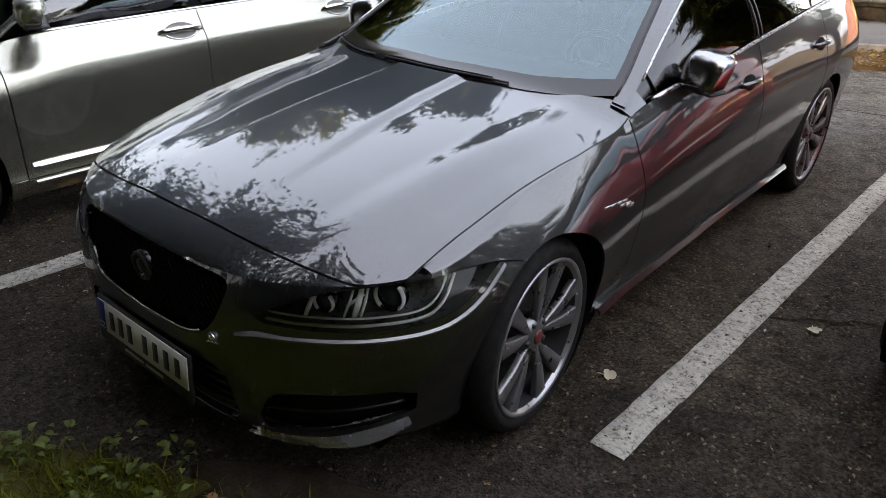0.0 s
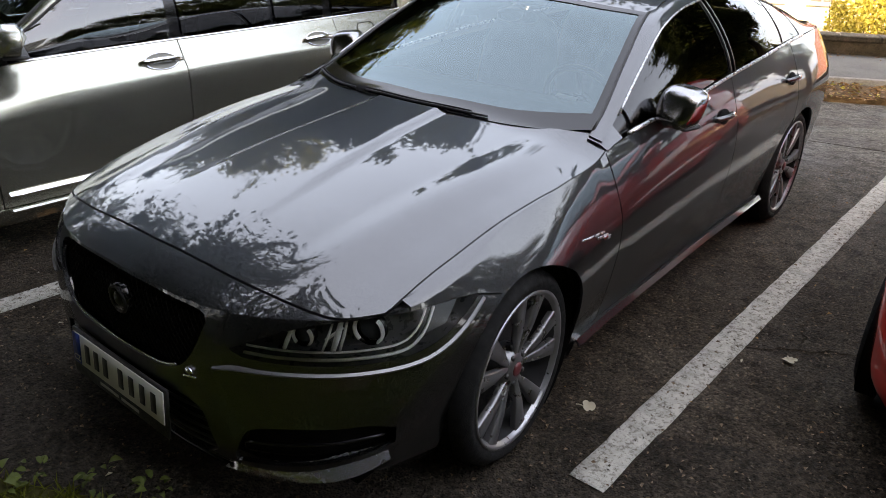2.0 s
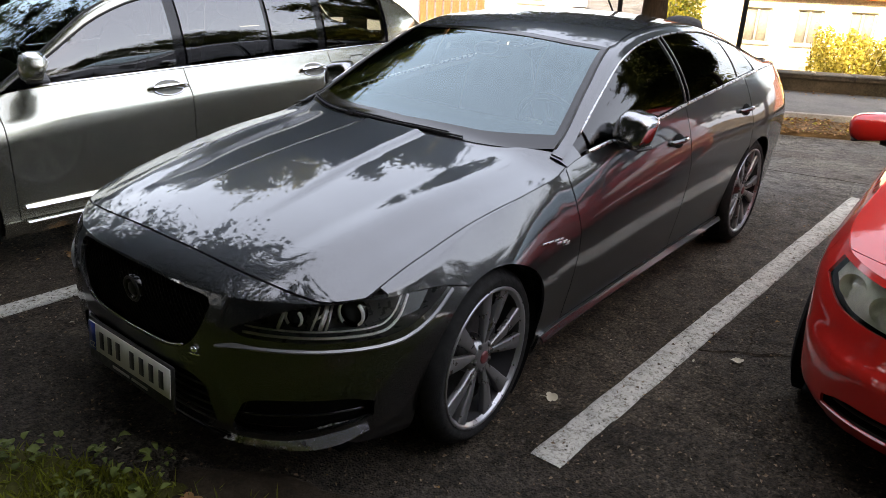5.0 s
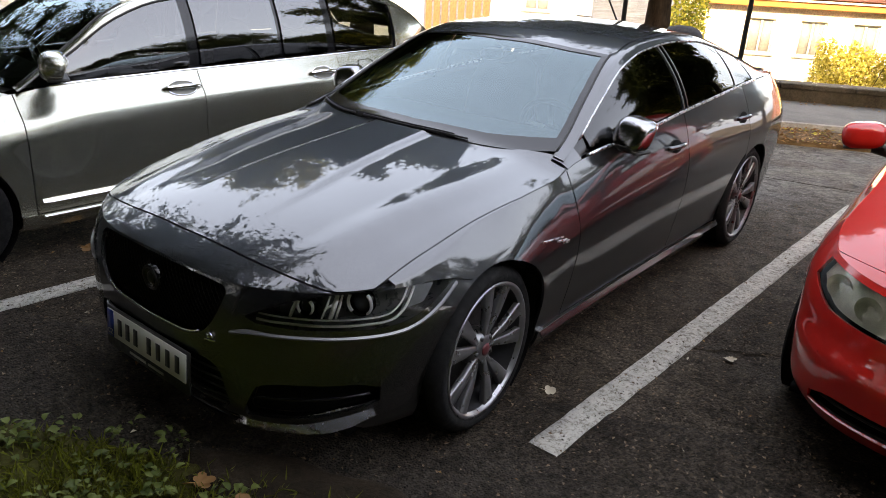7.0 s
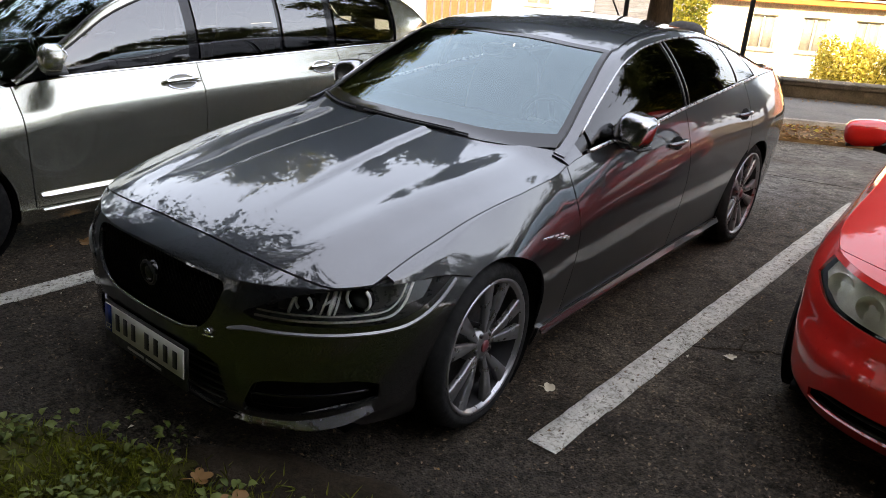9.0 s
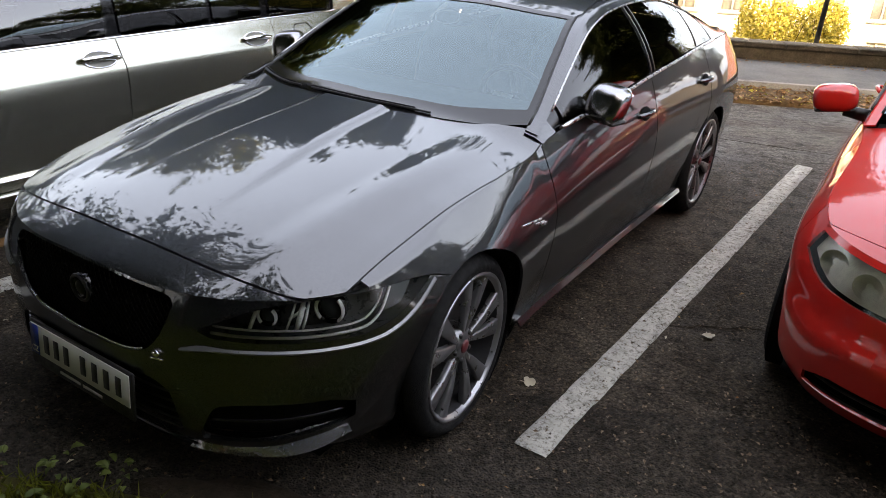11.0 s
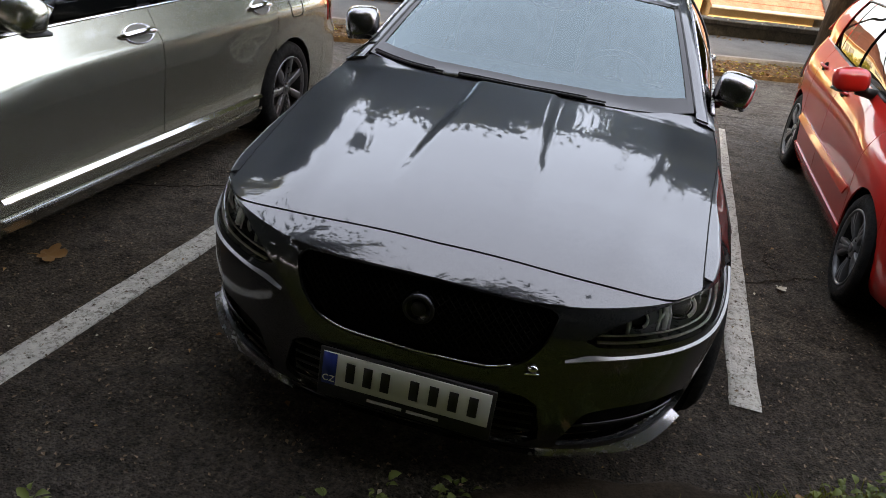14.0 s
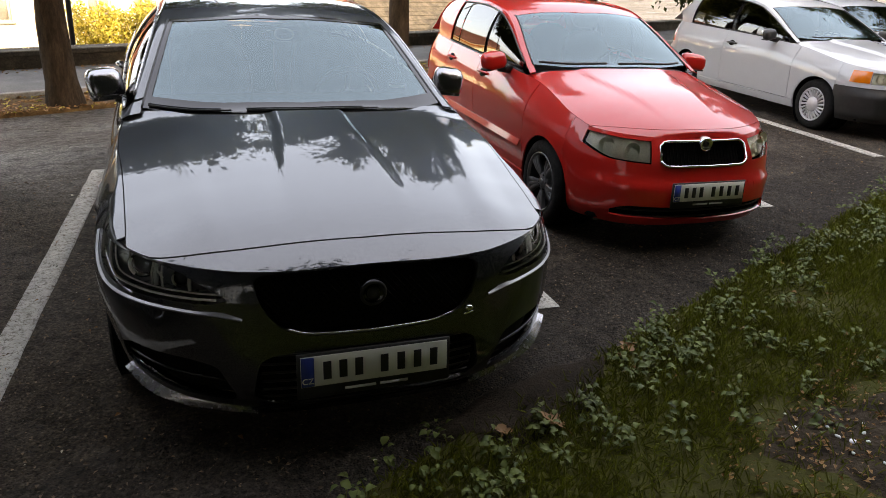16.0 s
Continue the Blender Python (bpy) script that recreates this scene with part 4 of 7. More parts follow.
        for key, z, r in (("x0.660", 0.640, 0.029), ("x0.806", 0.652, 0.043)):
            s = b.at(key) * side
            c = b.skin(s, z, -0.066)
            aim = Matrix.Translation(c) @ Vector((0.30 * side, -1, 0.05)).to_track_quat("Z", "Y").to_matrix().to_4x4()
            part("projector_bezel", lathe([(r * 0.84, 0.002), (r * 0.92, 0.014), (r * 1.04, 0.016), (r * 1.08, -0.012)], 32, aim), GLOSS_BLACK, hl)
            part("projector_lens", lathe([(0, 0.020), (r * 0.4, 0.018), (r * 0.7, 0.010), (r * 0.84, 0.0)], 24, aim), PANE_DARK, hl)
            for a0, a1 in ((-48, 52), (140, 232)):   # white crescents on both flanks, the sky's glint put into colour
                bm = bmesh.new()
                add_lathe(bm, [(r * 0.86, 0.012), (r * 0.94, 0.022), (r * 1.05, 0.021), (r * 1.09, 0.010)], 14, aim, False, a0, a1)
                part("projector_crescent", bm, LAMP_WHITE, hl)
        # slanted blades, white for their glint, and the long lower light guide strip
        for key, lean, r in (("x0.615", 0.016, 0.0075), ("x0.706", 0.034, 0.0045), ("x0.729", 0.030, 0.0100), ("x0.743", 0.030, 0.0050)):
            s = b.at(key) * side
            z0, z1 = lamp[2](abs(s)) + 0.022, lamp[3](abs(s)) - 0.010
            bm = tube([b.skin(s, z0, -0.036), b.skin(s + side * lean * 0.5, (z0 + z1) / 2, -0.040), b.skin(s + side * lean, z1, -0.050)], [r * 0.8, r, r * 0.7], 6)
            part("light_blade", bm, LAMP_WHITE, hl)
        p, q = b.at("x0.712") * side, b.at("x0.752") * side
        part("light_rung", tube([b.skin(p, 0.638, -0.040), b.skin(q, 0.668, -0.044)], 0.0045, 6), LAMP_WHITE, hl)
        guide = b.line(("x0.52", 0.604), ("x0.60", 0.601), ("x0.70", 0.601), (-0.53, 0.603), (-0.485, 0.608), (-0.44, 0.634), (-0.392, 0.700))
        for lift, r in ((0.0, 0.0050), (0.013, 0.0036)):
            s0, s1 = b.at("x0.52"), b.at(-0.392) - lift
            pts = [b.skin(side * (s0 + (s1 - s0) * i / 34), min(guide(s0 + (s1 - s0) * i / 34 + lift * 0.5) + lift, 0.704), -0.012 - lift) for i in range(35)]
            part("light_strip", tube(pts, r, 6), LAMP_WHITE, hl)
        def marker(i, j):
            y = (-0.455 + 0.095 * i) * (1 - j) + (-0.395 + 0.090 * i) * j
            return b.skin(side * b.at(y), (0.630 + 0.012 * i) * (1 - j) + (0.697 - 0.004 * i) * j, -0.018)
        bm = patch(marker, 6, 6)
        part("marker_lamp", bm, ALLOY_GREY, hl)
        # fender badge bar
        bm = bmesh.new()
        for i, (w, h, z) in enumerate(((0.155, 0.007, 0.690), (0.075, 0.010, 0.671), (0.05, 0.014, 0.659))):
            y = (0.36, 0.42, 0.45)[i]
            p = b.skin(b.at(y) * side, z, 0.003)
            add_box(bm, (0.004, w, h), Matrix.Translation(p) @ pose(0, 0, 0, -6), 0.001)
        part("fender_badge", bm, SATIN, car)
        wing_mirror(car, side, (0.905, 1.0, 1.015), DARK_CHROME, (0.084, 0.070, 0.074), 6, 0.34, 3.8)
        # rear lamp
        part("tail_lamp", b.ring(*((b.at(3.52), b.at("X0.45")) if side > 0 else (-b.at("X0.45"), -b.at(3.52))), lambda s: 0.90, lambda s: 1.02, (), 0.03, 0.03, 0.004, 0.006), RED_LENS, car)
    part("rear_bumper", b.ring(b.at(3.306), b.end, low, b.top, (), 0.05, 0.04, 0, 0.012, b.ring(-b.end, -b.at(3.306), low, b.top, (), 0.05, 0.04, 0, 0)), paint, car)
    for side in (1, -1):   # painted foot of the windscreen pillar
        def foot(i, j, side=side):
            y = 0.588 + 0.115 * i
            e, r = b.shoulder(y), Vector((b.rail_x(y), y, b.rail_z(y)))
            p = e.lerp(r, j * 2) if j <= 0.5 else r.lerp(b.dome(1 - 0.047 / r.x, y), j * 2 - 1)
            return Vector((p.x * side, p.y, p.z + 0.003))
        bm = patch(foot, 8, 8, 0.006)
        if side < 0:
            bmesh.ops.reverse_faces(bm, faces=bm.faces)
        part("pillar_foot", bm, paint, car)
        for y in (1.722, 1.768):
            part("pane_seal", tube([b.flank(y + 0.02 * (0.5 - v), v, side, 0.004) for v in np.linspace(0.03, 0.90, 8)], 0.004, 6), ALLOY_GREY, car)
    part("boot_lid", patch(lambda i, j: b.lid((2 * i - 1) * (b.shoulder(3.36 + 0.42 * j).x - 0.004), 3.36 + 0.42 * j, 3.0), 24, 12, 0.012), paint, car)
    # grille: net of small cells, badge, lower lip and chrome strip
    bm = b.ring(grille[0], grille[1], lambda s: grille[2](s) + 0.002, lambda s: grille[3](s) - 0.002, (), 0.02, 0.02, -0.05, 0)
    gr = part("grille", bm, VOID, car, "wide black mesh grille with a round badge")
    bm = bmesh.new()
    for k in range(-34, 35):
        for sg in (1, -1):
            pts = []
            for i in range(15):
                z = 0.476 + 0.22 * i / 14
                s = k * 0.0235 + sg * (z - 0.585) * 0.9
                if abs(s) < grille[1] - 0.004 and grille[2](abs(s)) < z < grille[3](abs(s)):
                    pts.append(b.skin(s, z, -0.022))
            if len(pts) > 1:
                add_tube(bm, pts, 0.0028, 4, False)
    part("grille_mesh", bm, MESH_BLACK, gr)
    bd = Matrix.Translation(b.skin(0, 0.606, -0.020)) @ pose(0, 0, 0, 92, 0, 0)
    badge = part("grille_badge", lathe([(0.0, 0.006), (0.034, 0.004), (0.036, 0.008), (0.044, 0.010), (0.048, 0.006), (0.048, -0.03)], 36, bd), GLOSS_BLACK, gr)
    part("badge_ring", lathe([(0.036, 0.009), (0.040, 0.0125), (0.045, 0.011), (0.048, 0.006)], 36, bd), ALLOY_DARK, badge)
    part("badge_relief", blob((0.022, 0.024, 0.009), 8, 2.2, bd @ Matrix.Translation((0, 0, 0.004))), ALLOY_DARK, badge)
    n, g1 = 30, b.at("x0.29")
    part("grille_strip", tube([b.skin(-g1 + 2 * g1 * i / n, grille[2](abs(-g1 + 2 * g1 * i / n)) + 0.004, -0.006) for i in range(n + 1)], 0.0036, 8), CHROME, gr)
    bm = blob((0.016, 0.010, 0.012), 8, 2.0, Matrix.Translation(b.skin(b.at("x0.352"), 0.512, 0.004)))
    part("small_badge", bm, CHROME, gr)
    part("small_badge_bar", box((0.042, 0.006, 0.006), Matrix.Translation(b.skin(b.at("x0.352"), 0.494, 0.003)) @ pose(0, 0, 0, 0, 0, 18), 0.001), CHROME, gr)
    lg = part("lower_grille", b.ring(intake[0], intake[1], intake[2], intake[3], (), 0.03, 0.03, -0.05, 0), VOID, car)
    for k in range(6):
        z = 0.235 + 0.034 * k
        h = b.at("x0.385")
        part("grille_bar", tube([b.skin(-h + 2 * h * i / 18, z, -0.02) for i in range(19)], 0.005, 4), BLACK, lg)
    part("front_splitter", strip(b, -b.at("x0.62"), b.at("x0.62"), lambda s: 0.152, lambda s: 0.178, 0.014), GLOSS_BLACK, car)
    for side in (1, -1):
        v = (vent[0], vent[1]) if side > 0 else (-vent[1], -vent[0])
        sv = part("side_vent", b.ring(*v, vent[2], vent[3], (), 0.03, 0.03, -0.05, 0), VOID, car)
        part("vent_fin", tube([b.skin(side * (b.at("x0.50") + (b.at(-0.55) - b.at("x0.50")) * i / 10), 0.315 + 0.03 * i / 10, -0.012) for i in range(11)], 0.006, 6), GLOSS_BLACK, sv)
    plate(car, Matrix.Translation((0.0, -0.884, 0.359)) @ pose(0, 0, 0, -5, 0, 0))
    # greenhouse
    ws = curve((0, 0.452), (0.5, 0.483), (0.8, 0.557), (1, 0.638))
    wt = curve((0, 1.215), (0.6, 1.24), (1, 1.30))
    greenhouse(b, car, paint, dict(ws=ws, wt=wt, roof=(1.31, 2.72, 3.34), band=(0.60, 3.40), pillars=(0.70, 2.86), pane_glass=GLASS_SIDE, frit=0.13, side_frit=0.952, surround=SATIN, border_side=-0.5, surround_r=0.0045,
               panes=((0.80, 1.72, 0, 0), (1.77, 2.50, 0, 0), (2.53, 2.82, 0, 0)), quarter=((2.84, 3.42),), qv=lambda y: 1.0,
               belt=(0.76, 2.86), belt_trim=SATIN))
    part("cowl", patch(lambda i, j: b.lid((2 * i - 1) * 0.70, cowl_y(abs(2 * i - 1)) + 0.002 + 0.040 * j, 2.5) - Vector((0, 0, 0.012)), 24, 3), BLACK, car)
    for x0, y0, x1, y1 in ((-0.272, 0.505, 0.36, 0.475), (-0.70, 0.63, -0.34, 0.505)):
        pts = []
        for i in range(9):
            x = x0 + (x1 - x0) * i / 8
            y = ws(min(1.0, abs(x) / 0.74)) + 0.022
            pts.append(b.dome(x / b.rail_x(y), y, 2.2) + Vector((0, -0.006, 0.008)))
        w = part("wiper", tube(pts, 0.0048, 6), BLACK, car)
        part("wiper_blade", tube([p + Vector((0, 0.012, 0.004)) for p in pts[:8]], 0.004, 5), RUBBER, w)
    # paper slip, camera box behind the screen
    part("paper_slip", box((0.085, 0.022, 0.003), Matrix.Translation((0.535, 0.765, b.dome(0.7, 0.765).z - 0.035)) @ pose(0, 0, 0, 24, 4, 6)), PAPER, car, "small pale paper slip behind the screen")
    part("rear_view_mirror", blob((0.11, 0.02, 0.032), 8, 2.6, Matrix.Translation((0, 1.20, 1.235))), BLACK, car)
    part("camera_box", blob((0.05, 0.07, 0.03), 8, 2.6, Matrix.Translation((0, 1.14, 1.25))), BLACK, car)
    cabin(b, car, 0.6, 3.0, 0.74, (1.50, 2.35))
    underside(b, car, holes + arches, -0.6, 3.6, 0.80)
    housings(car, (0, 2.79), HUB, 0.352, 0.60, 0.875)
    for y in (-0.012, 2.79):
        for side in (1, -1):
            steer = 0 if y > 1 else 4
            wheel(car, Matrix.Translation((side * 0.902, y, HUB)) @ pose(0, 0, 0, 0, 0, steer) @ pose(0, 0, 0, 0, 90 * side, 0) @ pose(0, 0, 0, 0, 0, 20 * y + 8), R, 0.266, 0.225, "twin")
    return car


def simple_car(name, label, paint, k):
    """A car of the second rank: the same skin, with its own numbers."""
    car = thing(name, label, "car")
    b = Body(k["plan"], k["top"], k["tuck"], k["front"], k["rear"], k["crown"], k["rail"], k["low"], k["side"], k["corner"])
    HUB, R, base = k["hub"], k["tyre"], k["base"]
    ar = k["arch"]
    fy = k.get("front_axle", 0.0)
    arches = [b.arch(fy, ar, HUB), b.arch(base, ar, HUB)]
    low = lambda s: b.low
    holes = []
    grille, lamp, intake = k.get("grille"), k["lamp"], k.get("intake")
    line = lambda q: b.line(*q)
    if grille:
        grille = (-b.at(grille[0]), b.at(grille[0]), line(grille[1]), line(grille[2]))
        holes.append(grille)
    lamp = (b.at(lamp[0]), b.at(lamp[1]), line(lamp[2]), line(lamp[3]))
    holes.append(lamp)
    if intake:
        intake = (-b.at(intake[0]), b.at(intake[0]), line(intake[1]), line(intake[2]))
        holes.append(intake)
    sb = b.at(fy - ar * 0.8)
    gap = k["gap"]
    if "bumper_paint" in k:
        part("front_bumper", b.ring(-sb, sb, low, lambda s: 0.555, arches, 0.028, 0.035, 0.016, 0.012), k["bumper_paint"], car)
        part("front_panel", b.ring(-sb, sb, lambda s: 0.560, b.top, holes, 0.028, 0.035, 0, 0.012), paint, car)
    else:
        part("front_bumper", b.ring(-sb, sb, low, b.top, holes + arches, 0.028, 0.035, 0, 0.012), paint, car)
    cowl = k["cowl"]
    gx = b.shoulder(gap(1)).x
    row = front_edge(b, lambda x: gap(min(1.0, max(0.0, x / gx))))

    def hood(x, y):
        p = b.lid(x, y, 2.6)
        xi = k["ridge"] * (0.55 + 0.45 * smooth(-0.7, 0.5, y))
        p.z += k.get("ridge_h", 0.018) * smooth(-0.65, -0.1, y) * (1 - smooth(xi - 0.018, xi + 0.022, abs(p.x)))
        return p

    s_end = max((s for s in np.linspace(0, sb, 400) if b.skin(s, b.top(s)).y < gap(1) - 0.004), default=sb)

    def nose(i, j):
        s = (2 * i - 1) * s_end
        e = b.skin(s, b.top(abs(s)))
        gy = max(gap(min(1, abs(e.x) / gx)) - 0.004, e.y + 0.001)
        return e + Vector((0, 0, 0.001)) if j == 0 else hood(e.x, e.y + (gy - e.y) * j)
    part("bonnet_nose", patch(nose, 48, 5, 0.012), paint, car)

    def bonnet(i, j):
        a = 2 * i - 1
        q = abs(a)
        y0, y1 = row(q), cowl(q)
        y = y0 + (y1 - y0) * j
        e = b.shoulder(y)
        return hood(a * (e.x - 0.003), y)
    part("bonnet", patch(bonnet, 56, 36, 0.014), paint, car)
    g0, g1, g2, g3 = k["doors"]
    for side in (1, -1):
        def rng(y0, y1):
            return (b.at(y0), b.at(y1)) if side > 0 else (-b.at(y1), -b.at(y0))
        fender_low = lambda s: b.low + 0.04
        part("front_fender", b.ring(*rng(fy - ar * 0.8 + 0.003, g0), fender_low, b.top, [lamp] + arches, 0.028, 0.035), paint, car)
        big = [(b.at(base - ar - 0.03), b.at(base + ar + 0.03), lambda s: 0.1, lambda s: HUB + math.sqrt(max(0, (ar + 0.03) ** 2 - (np.interp(s, b.t, b.y) - base) ** 2)))]
        doors = [part("front_door", b.ring(*rng(g0 + 0.006, g1), lambda s: b.low + 0.10, b.top, arches, 0.04, 0.03), paint, car)]
        if g2 > g1:
            doors.append(part("rear_door", b.ring(*rng(g1 + 0.006, g2), lambda s: b.low + 0.10, b.top, big, 0.04, 0.03), paint, car))
        part("rear_quarter", b.ring(*rng(g2 + 0.006, g3), lambda s: b.low + 0.04, b.top, arches, 0.04, 0.03), paint, car)
        part("side_sill", b.ring(*rng(fy + ar, base - ar), low, lambda s: b.low + 0.094, arches, 0.05, 0.03, 0.008), k.get("sill_paint", paint), car)
        for d, (y, z) in zip(doors, k["handles"]):
            door_handle(d, b, side, y, z, k["handle_mat"], k.get("handle_w", 0.20))
        for z0, z1, y0, y1, mat, nm in k.get("mouldings", ()):
            part(nm, ledge(b, *rng(y0, y1), lambda s: z0, lambda s: z1, 0.026, 0.008), mat, car)
        L = (lamp[0], lamp[1]) if side > 0 else (-lamp[1], -lamp[0])
        hl = part("headlight", b.ring(*L, lamp[2], lamp[3], (), 0.03, 0.03, -0.035, 0), LAMP_SILVER, car, "clear headlight with pale silvered bowls")
        part("lamp_cover", b.ring(*L, lamp[2], lamp[3], (), 0.025, 0.025, -0.001, 0), GLASS_LENS, hl)
        for f in (0.3, 0.7):
            s = side * (lamp[0] + (lamp[1] - lamp[0]) * f)
            z = (lamp[2](abs(s)) + lamp[3](abs(s))) / 2
            aim = Matrix.Translation(b.skin(s, z, -0.034)) @ Vector((0.25 * side, -1, 0)).to_track_quat("Z", "Y").to_matrix().to_4x4()
            part("bulb_bowl", lathe([(0.012, 0.002), (0.03, 0.006), (0.045, 0.018), (0.05, 0.022)], 20, aim), LAMP_SILVER, hl)
        if k.get("indicator"):
            s0, s1, z0, z1 = k["indicator"]
            I = (b.at(s0), b.at(s1)) if side > 0 else (-b.at(s1), -b.at(s0))
            part("indicator", b.ring(*I, lambda s: z0, lambda s: z1, (), 0.03, 0.03, 0.004, 0.006), AMBER, car)
        if side > 0 and k.get("fuel_flap"):
            y, z = k["fuel_flap"]
            loop = []
            for i in range(29):
                a = 2 * math.pi * i / 28
                c, s = math.cos(a), math.sin(a)
                m = (abs(c) ** 5 + abs(s) ** 5) ** -0.2
                loop.append(b.skin(b.at(y + 0.085 * c * m), z + 0.085 * s * m, 0.0015))
            part("fuel_flap_seam", tube(loop, 0.0028, 5), VOID, car)
        t0, t1, z0, z1 = k["tail"]
        T = (b.at(t0), b.at(t1)) if side > 0 else (-b.at(t1), -b.at(t0))
        part("tail_lamp", b.ring(*T, lambda s: z0, lambda s: z1, (), 0.03, 0.03, 0.005, 0.006), RED_LENS, car)
        wing_mirror(car, side, k["mirror"], k.get("mirror_paint", paint), k.get("mirror_size", (0.10, 0.075, 0.07)))
    part("rear_bumper", b.ring(b.at(g3 + 0.006), b.end, low, b.top, (), 0.05, 0.05, 0, 0.012, b.ring(-b.end, -b.at(g3 + 0.006), low, b.top, (), 0.05, 0.05, 0, 0)), paint, car)
    if grille:
        gr = part("grille", b.ring(grille[0], grille[1], grille[2], grille[3], (), 0.03, 0.03, -0.04, 0), VOID, car)
        n = 24
        loop = [b.skin(grille[0] + (grille[1] - grille[0]) * i / n, grille[2](abs(grille[0] + (grille[1] - grille[0]) * i / n)), 0.003) for i in range(n + 1)]
        loop += [b.skin(grille[1] - (grille[1] - grille[0]) * i / n, grille[3](abs(grille[1] - (grille[1] - grille[0]) * i / n)), 0.003) for i in range(n + 1)]
        part("grille_frame", tube(loop + loop[:1], k.get("frame_w", 0.011), 8), CHROME, gr)
        bm = bmesh.new()
        count = k.get("grille_ribs", 20)
        for i in range(1, count):
            s = grille[0] + (grille[1] - grille[0]) * i / count
            add_tube(bm, [b.skin(s, grille[2](abs(s)), -0.015), b.skin(s, grille[3](abs(s)), -0.015)], 0.005, 4)
        part("grille_ribs", bm, MESH_BLACK, gr)
        bd = Matrix.Translation(b.skin(0, k["badge_z"], 0.006)) @ pose(0, 0, 0, 95, 0, 0)
        bg = part("grille_badge", lathe([(0, 0.008), (0.03, 0.006), (0.036, 0.012), (0.043, 0.011), (0.046, 0), (0.046, -0.03)], 28, bd), CHROME, gr)
        part("badge_relief", blob((0.02, 0.02, 0.006), 6, 2, bd @ Matrix.Translation((0, 0, 0.008))), STEEL, bg)
    if intake:
        it = part("lower_grille", b.ring(intake[0], intake[1], intake[2], intake[3], (), 0.03, 0.03, -0.05, 0), VOID, car)
        for i in range(3):
            z = k["intake_z"] + 0.04 * i
            part("grille_bar", tube([b.skin(intake[0] * 0.93 + 1.86 * intake[1] * j / 16, z, -0.02) for j in range(17)], 0.006, 4), BLACK, it)
    if k.get("plate"):
        plate(car, Matrix.Translation((0, *k["plate"])) @ pose(0, 0, 0, -3))
    greenhouse(b, car, paint, k["house"])
    part("cowl", patch(lambda i, j: b.lid((2 * i - 1) * 0.66, cowl(abs(2 * i - 1)) + 0.004 + 0.05 * j, 2.5) - Vector((0, 0, 0.012)), 24, 3), BLACK, car)
    for x0, x1 in k.get("wipers", ()):
        pts = []
        for i in range(7):
            x = x0 + (x1 - x0) * i / 6
            y = k["house"]["ws"](abs(x) / 0.7) + 0.02
            pts.append(b.dome(x / b.rail_x(y), y) + Vector((0, -0.01, 0.018)))
        part("wiper", tube(pts, 0.009, 6), BLACK, car)
    cabin(b, car, *k["cabin"])
    underside(b, car, holes + arches, k["plan"][0][1] + 0.25, k["plan"][-1][1] - 0.25, k["half"] - 0.1)
    housings(car, (fy, base), HUB, ar - 0.006, k["half"] - 0.33, k["half"] - 0.05)
    for y in (fy, base):
        for side in (1, -1):
            wheel(car, Matrix.Translation((side * (k["half"] - 0.035), y, HUB)) @ pose(0, 0, 0, 0, 90 * side, 0) @ pose(0, 0, 0, 0, 0, 33 * y + 10), R, k["rim"], 0.20, k["wheel"])
    return car


